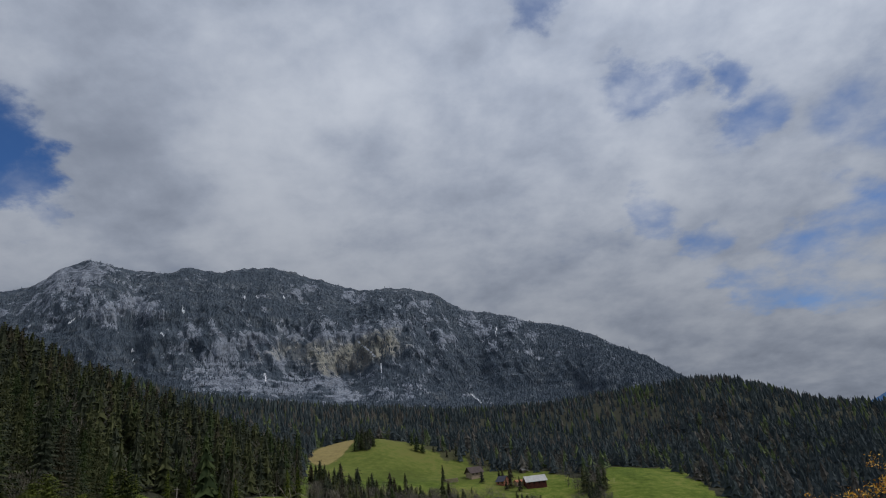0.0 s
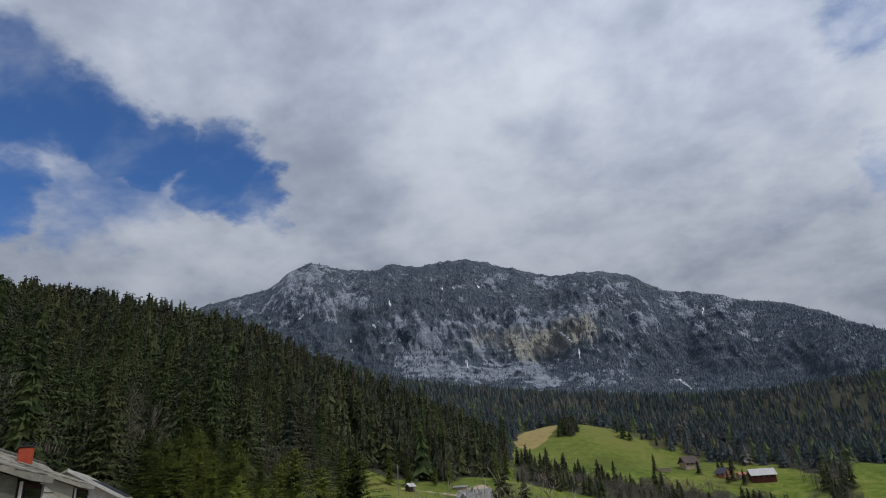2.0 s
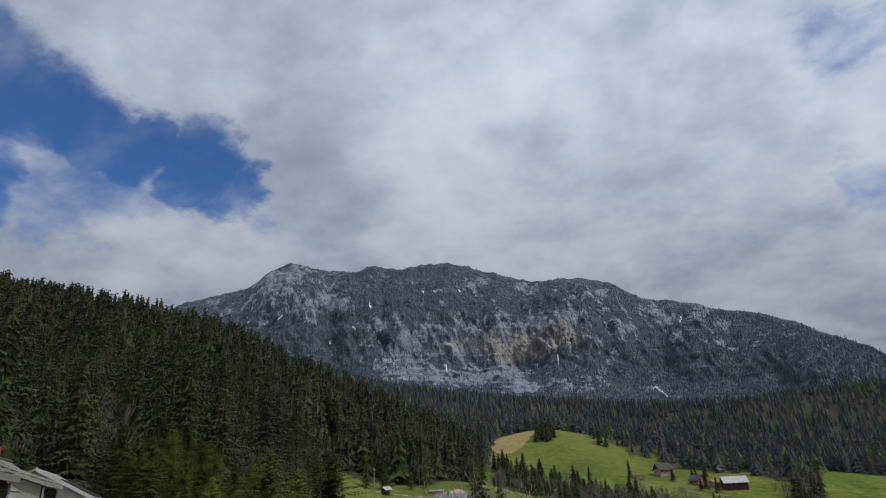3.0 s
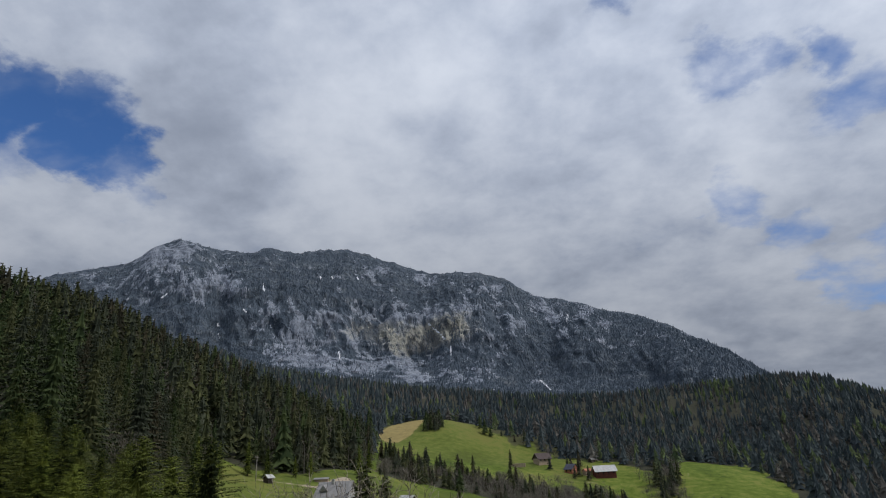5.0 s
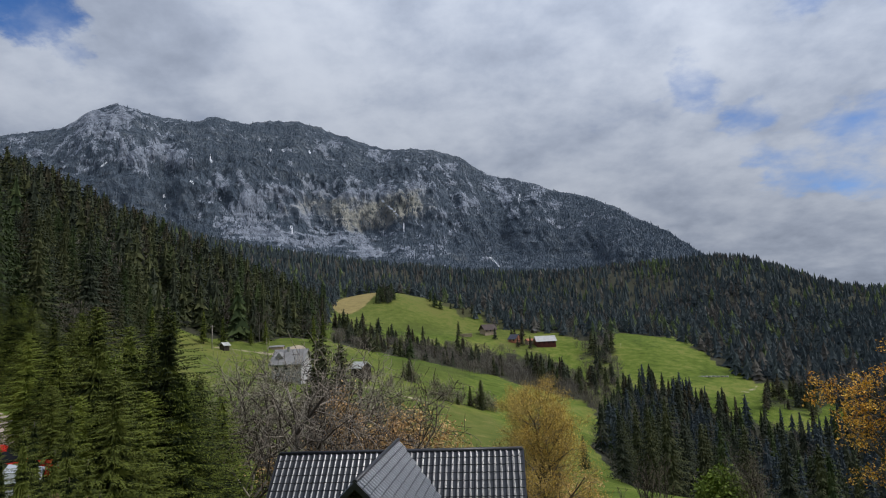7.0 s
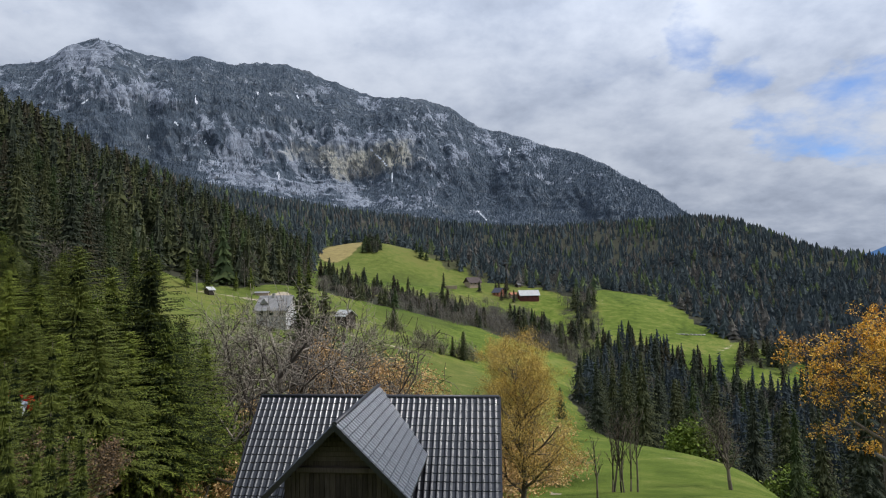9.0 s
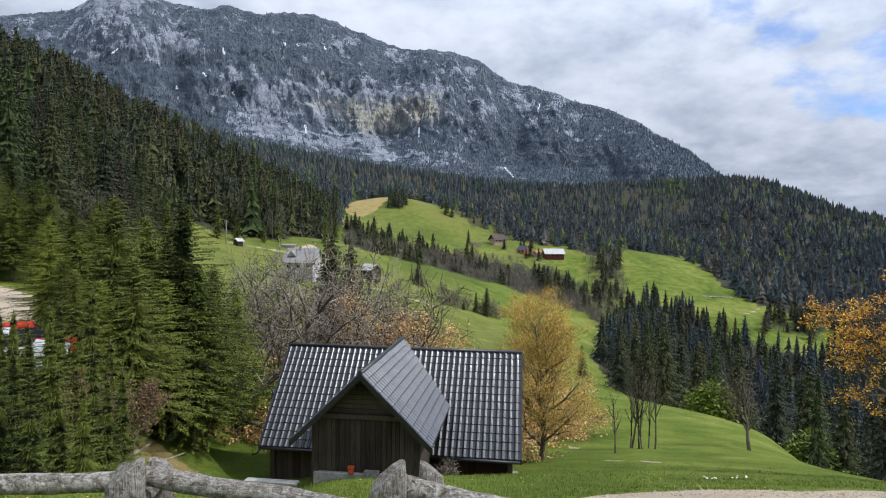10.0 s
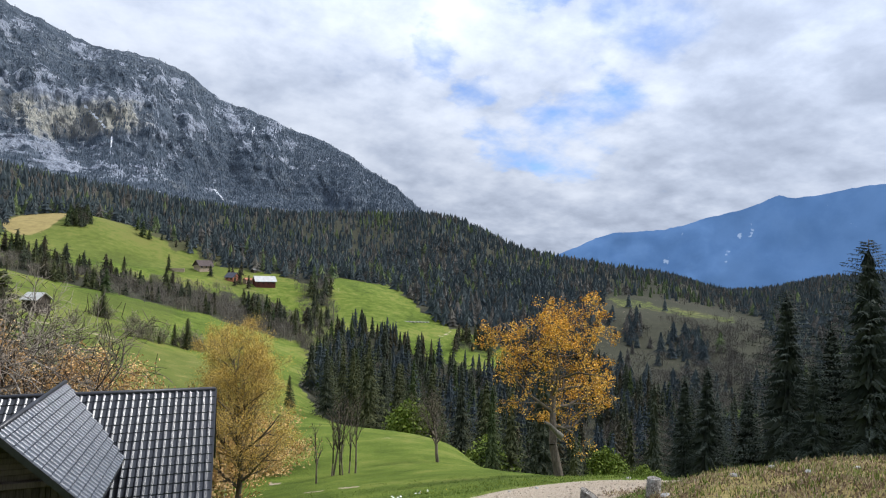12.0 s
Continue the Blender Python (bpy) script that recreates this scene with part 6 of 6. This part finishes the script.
    house("farm_house", "far farmhouse with brown roof and beige walls on the hill", 4.25, 446, 25, 9.5, 8.0, 3.4, 3.4, BEIGE_WALL, BROWN_ROOF, 3, 0.9, 3, BROWN_ROOF)
    house("farm_house", "small far farmhouse with slate grey roof", 6.75, 424, -50, 7.0, 6.0, 2.4, 2.8, TERRACOTTA, BLUE_ROOF, 2, 0.6, 2)
    house("garden_shed", "small shed with terracotta roof beside the red barn", 8.1, 419, 25, 5.0, 4.0, 2.4, 1.2, BEIGE_WALL, TERRACOTTA, 2, 0.4)
    house("red_barn_shed", "far red wooden barn with pale sheet roof", 9.55, 416, 6, 13.0, 8.0, 3.6, 3.0, RED_WALL, PALE_ROOF, 3, 0.8, 4)
    house("meadow_shed", "tiny shed high on the farm meadow", 8.6, 452, 40, 3.6, 3.0, 1.6, 1.2, OLD_WOOD, GREY_ROOF, 1.5, 0.3)
    wall = thing("timber_stack", "stack of pale timber beside the farmhouse", "timber stack", Matrix.Translation(ground_at(2.0, 428)) @ pose(0, 0, 0, 0, 0, -5))
    for k in range(5):
        part("beam", block(-6 + 0.3 * k, 5.5, -0.8, 0.8, 0.5 * k, 0.5 * k + 0.45, 0.05), BEIGE_WALL, wall)
    logs = thing("log_stack", "pale stacked logs lying on the meadow", "logs", Matrix.Translation(ground_at(23.6, 362, 0.1)) @ pose(0, 0, 0, 0, 0, -28))
    rng = random.Random(3)
    for k in range(9):
        x = -9 + 2.1 * k
        part("log", tube([(x, -1.2 + rng.uniform(-0.4, 0.4), 0.35), (x + 1.8, -1.0 + rng.uniform(-0.6, 0.6), 0.4)], [0.42, 0.40], 8, 0.1, k), STONE, logs)
    # the poles of the line along the road
    pole = thing("utility_pole", "grey wooden utility pole by the road", "pole", Matrix.Translation(ground_at(-21.2, 202)))
    part("shaft", tube([(0, 0, -1), (0, 0, 3), (0.05, 0, 7.4)], [0.16, 0.14, 0.11], 8), POLE_WOOD, pole)
    part("crossbar", block(-0.7, 0.7, -0.06, 0.06, 6.8, 6.95, 0.01), POLE_WOOD, pole)
    for k, x in enumerate((-0.6, 0.6)):
        part("insulator", tube([(x, 0, 6.95), (x, 0, 7.15)], [0.05, 0.04], 8), WHITE_WALL, pole)


make_houses()


def make_left_house():
    """The house with the red chimney; its roof looks over the yard. Local y runs along the ridge."""
    h = thing("village_house", "house with lichened grey tile roof, dormers and red chimney", "house", pose(0, 0, EYE, 0, 0, 40.75))
    rx, y0, y1, top, run, k = -6.6, 17.0, 43.0, 2.36, 5.2, 0.80
    drop, base = run * k, -9.0
    slopes = []
    for s in (-1, 1):
        slopes.append(part("roof_slope", prism([(rx, top), (rx + s * run, top - drop), (rx + s * run, top - drop - 0.18), (rx, top - 0.18)], "y", y0, y1), OLD_TILE, h))
    part("ridge_cap", tube([(rx, y0, top + 0.03), (rx, y1, top + 0.03)], [0.12, 0.12], 8, 0.05), OLD_TILE, h)
    for s in (-1, 1):
        part("verge", prism([(rx, top + 0.10), (rx + s * run, top - drop + 0.10), (rx + s * run, top - drop - 0.22), (rx, top - 0.22)], "y", y1 + 0.002, y1 + 0.06), DARK_METAL, h)
    part("front_wall", block(rx + 4.3, rx + 4.6, y0 + 0.5, y1 - 0.5, base, top - 3.9, 0), WHITE_WALL, h)
    part("back_wall", block(rx - 4.6, rx - 4.3, y0 + 0.5, y1 - 0.5, base, top - 3.9, 0), WHITE_WALL, h)
    for y in (y0 + 0.5, y1 - 0.75):
        part("gable_wall", prism([(rx - 4.25, base), (rx + 4.25, base), (rx + 4.25, top - 3.7), (rx, top - 0.25), (rx - 4.25, top - 3.7)], "y", y, y + 0.25), WHITE_WALL, h)
    # tiles on the upper part of the slope that faces the yard
    rng = random.Random(9)
    rows, cols = 8, 34
    tl, tw = 0.36, (y1 - 25.0) / cols
    bm = block(0, tw - 0.03, 0, tl * 1.06, 0.0, 0.045, 0.012)
    me = bpy.data.meshes.new("tile")
    bm.to_mesh(me)
    bm.free()
    me.materials.append(OLD_TILE)
    down = Vector((run, 0, -drop)).normalized()
    across = Vector((0, -1, 0))
    out = Vector((drop, 0, run)).normalized()
    tip = down * math.cos(0.07) + out * math.sin(0.07)
    for i in range(cols):
        for j in range(rows):
            ob = new("tile", me)
            ob.parent = slopes[1]
            ob.matrix_basis = Matrix.Translation(Vector((rx, y1, top)) + across * (i * tw) + down * (j * tl) + out * rng.uniform(0.003, 0.014)) @ Matrix((across, tip, out)).transposed().to_4x4()
    # chimney
    cx, cy = rx + 0.55, 33.0
    ch = part("chimney", block(cx, cx + 0.52, cy - 0.27, cy + 0.27, top - 1.4, top + 0.20, 0.02), BRICK_RED, h, "red chimney with dark cap")
    part("chimney_cap", block(cx - 0.05, cx + 0.57, cy - 0.32, cy + 0.32, top + 0.20, top + 0.27, 0.02), DARK_METAL, ch)
    for x in (cx + 0.05, cx + 0.38):
        part("cap_foot", block(x, x + 0.07, cy - 0.2, cy + 0.2, top + 0.27, top + 0.36, 0.01), DARK_METAL, ch)
    part("cap_plate", block(cx + 0.02, cx + 0.50, cy - 0.25, cy + 0.25, top + 0.36, top + 0.39, 0.01), DARK_METAL, ch)
    # two shed dormers whose tiled roofs run down from the ridge
    for ya, yb in ((19.8, 23.8), (31.4, 37.4)):
        x0, x1, z0, z1 = rx + 0.9, rx + 3.3, top - 0.58, top - 1.55
        d = part("dormer", prism([(x0, z0 - 0.2), (x1 - 0.30, z1 - 0.02), (x1 - 0.30, top - k * 3.3), (x0, top - k * 1.0)], "y", ya + 0.25, yb - 0.25), OLD_TILE, h)
        outline = [(x0 - 0.15, z0 - 0.06), (x0 - 0.15, z0 + 0.07)]
        for q in range(7):
            u = (q + 1) / 7
            x, z = x0 - 0.15 + (x1 - x0 + 0.15) * u, z0 + 0.07 + (z1 - z0 - 0.03) * u
            outline += [(x, z + 0.05), (x, z)]
        outline.append((x1, z1 - 0.10))
        part("dormer_roof", prism(outline, "y", ya, yb), OLD_TILE, d)
        slope = Vector((x1 - x0, 0, z1 - z0)).normalized()
        up = Vector((-slope.z, 0, slope.x))
        n = int((yb - ya) / tw)
        for i in range(n):
            for j in range(7):
                ob = new("tile", me)
                ob.parent = d
                ob.matrix_basis = Matrix.Translation(Vector((x0 - 0.15, yb - 0.02, z0 + 0.115)) + across * (i * (yb - ya) / n) + slope * (j * tl) + up * rng.uniform(0.003, 0.012)) @ Matrix((across, slope * math.cos(0.07) + up * math.sin(0.07), up)).transposed().to_4x4()
        part("dormer_front", block(x1 - 0.299, x1 - 0.23, ya + 0.3, yb - 0.3, top - k * 3.25, z1 - 0.12, 0), RED_WOOD, d)
        part("dormer_window", block(x1 - 0.229, x1 - 0.20, ya + 0.9, yb - 0.9, top - k * 3.1, z1 - 0.28, 0), GLASS, d)
        for y in (ya + 0.27, yb - 0.34):
            part("corner_board", block(x1 - 0.24, x1 - 0.17, y, y + 0.07, top - k * 3.2, z1 - 0.11, 0), PALE_ROOF, d)
    # the lower building behind, with a dark panel
    ax, at, s2 = rx + 0.3, 2.42, 0.56
    for s in (-1, 1):
        part("annex_roof", prism([(ax, at), (ax + s * 3.9, at - 3.9 * s2), (ax + s * 3.9, at - 3.9 * s2 - 0.16), (ax, at - 0.16)], "y", 51.0, 64.0), OLD_TILE, h)
    part("annex_verge", prism([(ax, at + 0.05), (ax + 3.9, at - 3.9 * s2 + 0.05), (ax + 3.9, at - 3.9 * s2 - 0.2), (ax, at - 0.2)], "y", 50.93, 50.99), PALE_ROOF, h)
    part("annex_wall", prism([(ax - 3.4, base), (ax + 3.4, base), (ax + 3.4, at - 3.4 * s2 - 0.17), (ax, at - 0.17), (ax - 3.4, at - 3.4 * s2 - 0.17)], "y", 51.4, 63.6), WHITE_WALL, h)
    part("solar_panel", prism([(ax + 1.5, at - 1.5 * s2 + 0.04), (ax + 3.7, at - 3.7 * s2 + 0.04), (ax + 3.7, at - 3.7 * s2 + 0.10), (ax + 1.5, at - 1.5 * s2 + 0.10)], "y", 52.0, 63.0), PANEL, h, "dark panel lying on the roof")


make_left_house()


def make_car(az, r, turn, paint, label):
    car = thing("parked_car", label, "car", Matrix.Translation(ground_at(az, r)) @ pose(0, 0, 0, 0, 0, turn), "cars on the gravel lot")
    body = [(-1.9, 0.32), (1.85, 0.32), (1.95, 0.62), (1.85, 0.84), (1.0, 0.95), (-1.75, 0.98), (-1.95, 0.7)]
    bm = prism(body, "y", -0.82, 0.82)
    bmesh.ops.bevel(bm, geom=list(bm.edges), offset=0.07, segments=2, affect="EDGES")
    part("body", bm, paint, car)
    bm = prism([(-1.6, 0.97), (1.0, 0.95), (0.35, 1.38), (-1.2, 1.40)], "y", -0.70, 0.70)
    bmesh.ops.bevel(bm, geom=list(bm.edges), offset=0.05, segments=2, affect="EDGES")
    part("cabin_glass", bm, GLASS, car)
    bm = prism([(-1.3, 1.36), (0.42, 1.35), (0.3, 1.44), (-1.15, 1.46)], "y", -0.69, 0.69)
    bmesh.ops.bevel(bm, geom=list(bm.edges), offset=0.03, segments=2, affect="EDGES")
    part("roof", bm, paint, car)
    for x in (-1.25, 1.22):
        for s in (-1, 1):
            w = part("wheel", tube([(x, s * 0.66, 0.31), (x, s * 0.84, 0.31)], [0.31, 0.31], 18), RUBBER, car)
            part("rim", tube([(x, s * 0.83, 0.31), (x, s * 0.855, 0.31)], [0.19, 0.17], 14), SILVER, w)
    for s in (-1, 1):
        part("headlight", block(1.86, 1.97, s * 0.62 - 0.16, s * 0.62 + 0.16, 0.60, 0.76, 0.03), SILVER, car)
        part("tail_light", block(-1.97, -1.90, s * 0.66 - 0.1, s * 0.66 + 0.1, 0.62, 0.84, 0.02), CAR_RED, car)


make_car(-36.8, 27.2, 35, CAR_RED, "small red parked car half hidden by young spruces")
make_car(-38.3, 24.4, 30, CAR_WHITE, "white parked car behind young spruces on the lot")


# ---- small things on the ground ----
def make_small_things():
    rng = np.random.default_rng(77)

    def blades(name, mats, where, az0, az1, r0, r1, count, tall, wide, label):
        """Tufts of grass as thin bent blades."""
        az = rng.uniform(az0, az1, count)
        r = np.exp(rng.uniform(math.log(r0), math.log(r1), count))
        keep = rng.uniform(size=count) < where(az, r)
        az, r = az[keep], r[keep]
        x, y = r * np.sin(np.radians(az)), r * np.cos(np.radians(az))
        z = land(x, y) - 0.01
        n = 6
        x, y, z, r = (np.repeat(q, n) for q in (x, y, z, r))
        m = len(x)
        s = np.sqrt(np.clip(r / 8, 0.7, 3))
        x, y = x + rng.normal(0, 0.05, m) * s, y + rng.normal(0, 0.05, m) * s
        h = tall * rng.uniform(0.5, 1.3, m) * np.sqrt(s)
        a = rng.uniform(0, 6.28, m)
        b = rng.uniform(0, 6.28, m)
        w = wide * s
        lean = h * rng.uniform(0.1, 0.6, m)
        v = np.stack([np.stack([x - w * np.cos(a), y - w * np.sin(a), z], -1), np.stack([x + w * np.cos(a), y + w * np.sin(a), z], -1), np.stack([x + lean * np.cos(b), y + lean * np.sin(b), z + h], -1)], 1).reshape(-1, 3)
        tagged(new(name, fast_mesh(name, v, np.arange(3 * m).reshape(-1, 3), mats, smooth=False)), label, "grass", kind="stuff")

    off_track = lambda az, r: 1 - np.clip(2 * tracks(az, r), 0, 1)
    mound = lambda az, r: between(az, r, 43, 5.2, 9.5, 48, 3.2, 10, 60, 2.6, 10.5, 85, 2.6, 10)
    bank = lambda az, r: between(az, r, -32, 18, 27, -26, 16, 28, -20, 15, 26)
    blades("meadow_grass", GRASS_BLADE, lambda a, r: off_track(a, r) * (1 - 0.6 * mound(a, r)) * np.clip(1.35 - r / 24, 0, 1), -46, 70, 3.5, 34, 40000, 0.055, 0.006, "short green meadow grass near the fence and barn")
    blades("dry_grass", DRY_BLADE, lambda a, r: mound(a, r) * 0.9 + 0.3 * bank(a, r), -40, 85, 2.6, 28, 26000, 0.036, 0.006, "dry straw coloured grass on the mound and bank")

    blades("mound_turf", EARTH_BLADE, lambda a, r: mound(a, r) * (0.35 + 0.65 * (wavy(r * np.sin(np.radians(a)), r * np.cos(np.radians(a)), 0.5, 3.0) > -0.1)), 43, 85, 2.6, 10.5, 18000, 0.026, 0.012, "matted brown turf and roots on the mound")

    # dandelions and a few white flowers in the grass
    def flowers(name, mat, spots, size, high, label):
        v, f = [], []
        for az, r in spots:
            p = ground_at(az, r)
            at = len(v)
            k = 7
            v.append((p.x, p.y, p.z + high + size * 0.4))
            for q in range(k):
                a = 6.283 * q / k
                rr = size * rng.uniform(0.8, 1.1)
                v.append((p.x + rr * math.cos(a), p.y + rr * math.sin(a), p.z + high + rng.uniform(-0.2, 0.2) * size))
            f += [(at, at + 1 + q, at + 1 + (q + 1) % k) for q in range(k)]
        tagged(new(name, fast_mesh(name, v, f, mat, smooth=False)), label, "flowers", kind="stuff")

    pick = lambda n, a0, a1, r0, r1: [(rng.uniform(a0, a1), rng.uniform(r0, r1)) for _ in range(n)]
    flowers("dandelions", DANDELION, pick(60, -40, -24, 7, 13) + pick(30, -12, 30, 13, 22) + pick(12, -32, -28, 6.4, 7.6), 0.018, 0.06, "scattered yellow dandelions in the short grass")
    flowers("white_flowers", PETAL, [(23.5 + rng.normal(0, 0.5), 17.5 + rng.normal(0, 0.35)) for _ in range(6)] + [(25.8 + rng.normal(0, 0.5), 18.2 + rng.normal(0, 0.35)) for _ in range(5)], 0.032, 0.14, "clump of white spring flowers in the grass")

    # stones along the track and on the mound
    rock = random.Random(8)

    def stone(az, r, size, label="grey field stone lying in the grass"):
        bm = bmesh.new()
        bmesh.ops.create_icosphere(bm, subdivisions=2, radius=1.0)
        o = rock.uniform(0, 50)
        for v in bm.verts:
            v.co *= 1 + 0.35 * noise.noise(v.co * 1.1 + Vector((o, 0, 0)))
            v.co = Vector((v.co.x * size * 1.3, v.co.y * size, v.co.z * size * 0.65))
        me = bpy.data.meshes.new("stone")
        bm.to_mesh(me)
        bm.free()
        me.materials.append(STONE)
        ob = new("stone", me)
        ob.matrix_world = Matrix.Translation(ground_at(az, r, size * 0.2)) @ pose(0, 0, 0, 0, 0, rock.uniform(0, 360))
        tagged(ob, label, "stone", "stones on the bank")

    for az, r, size in ((48.2, 6.9, 0.11), (50.5, 7.6, 0.07), (53.5, 6.2, 0.08), (56.0, 7.8, 0.10), (58.5, 6.0, 0.06), (61.5, 7.0, 0.09), (36.5, 14.6, 0.10), (34.0, 14.4, 0.07), (28.0, 13.6, 0.06), (22.5, 13.3, 0.07), (-37.5, 8.2, 0.14), (44.5, 15.6, 0.12)):
        stone(az, r, size * 0.42)
    # loose gravel on the track and along its edges
    shape = np.array([(1, 0, 0), (-0.9, 0.2, 0), (0.1, 0.9, 0.1), (-0.1, -0.8, 0), (0.1, 0.1, 0.7), (0, 0, -0.6)])
    tris = np.array([(0, 2, 4), (2, 1, 4), (1, 3, 4), (3, 0, 4), (2, 0, 5), (1, 2, 5), (3, 1, 5), (0, 3, 5)])
    n = 9000
    az, r = rng.uniform(2, 58, n), np.exp(rng.uniform(math.log(5.6), math.log(18), n))
    keep = rng.uniform(size=n) < 0.08 + tracks(az, r) * (0.45 + 0.5 * (wavy(r * np.sin(np.radians(az)), r * np.cos(np.radians(az)), 0.9, 6.0) > 0))
    keep &= (tracks(az, r * 1.06) + tracks(az, r * 0.94) > 0.3)
    az, r = az[keep], r[keep]
    x, y = r * np.sin(np.radians(az)), r * np.cos(np.radians(az))
    n = len(x)
    size = rng.uniform(0.006, 0.022, n) * np.where(rng.uniform(size=n) < 0.05, 2.0, 1.0)
    turn = rng.uniform(0, 6.28, n)
    px = shape[None, :, 0] * np.cos(turn)[:, None] - shape[None, :, 1] * np.sin(turn)[:, None]
    py = shape[None, :, 0] * np.sin(turn)[:, None] + shape[None, :, 1] * np.cos(turn)[:, None]
    pts = np.stack([x[:, None] + px * size[:, None], y[:, None] + py * size[:, None], (land(x, y) + 0.2 * size)[:, None] + shape[None, :, 2] * size[:, None]], -1)
    tagged(new("gravel", fast_mesh("gravel", pts.reshape(-1, 3), (tris[None] + (np.arange(n) * 6)[:, None, None]).reshape(-1, 3), GRAVEL, smooth=False)), "loose pale gravel scattered over the track", "gravel", kind="stuff")
    # a stump and fallen branches on the bank below the spruces
    stump = thing("tree_stump", "sawn grey tree stump at the end of the track", "stump", Matrix.Translation(ground_at(47.0, 8.6)))
    part("wood", tube([(0, 0, -0.2), (0, 0, 0.05), (0, 0, 0.22)], [0.13, 0.09, 0.08], 14, 0.2, 3), GREY_WOOD, stump)
    for az, r, turn, long in ((-27.6, 22.5, 40, 2.2), (-25.8, 21.5, -30, 1.8), (-23.6, 20.0, 15, 1.6), (-29.0, 23.5, 75, 1.6)):
        b = thing("fallen_branch", "pale fallen branch on the dry bank", "branch", Matrix.Translation(ground_at(az, r, 0.08)) @ pose(0, 0, 0, 0, -12, turn), "fallen branches")
        part("wood", tube([(-long / 2, 0, 0), (0, 0.06, 0.04), (long / 2, 0, 0.02)], [0.05, 0.045, 0.02], 7, 0.2, az), GREY_WOOD, b)


make_small_things()
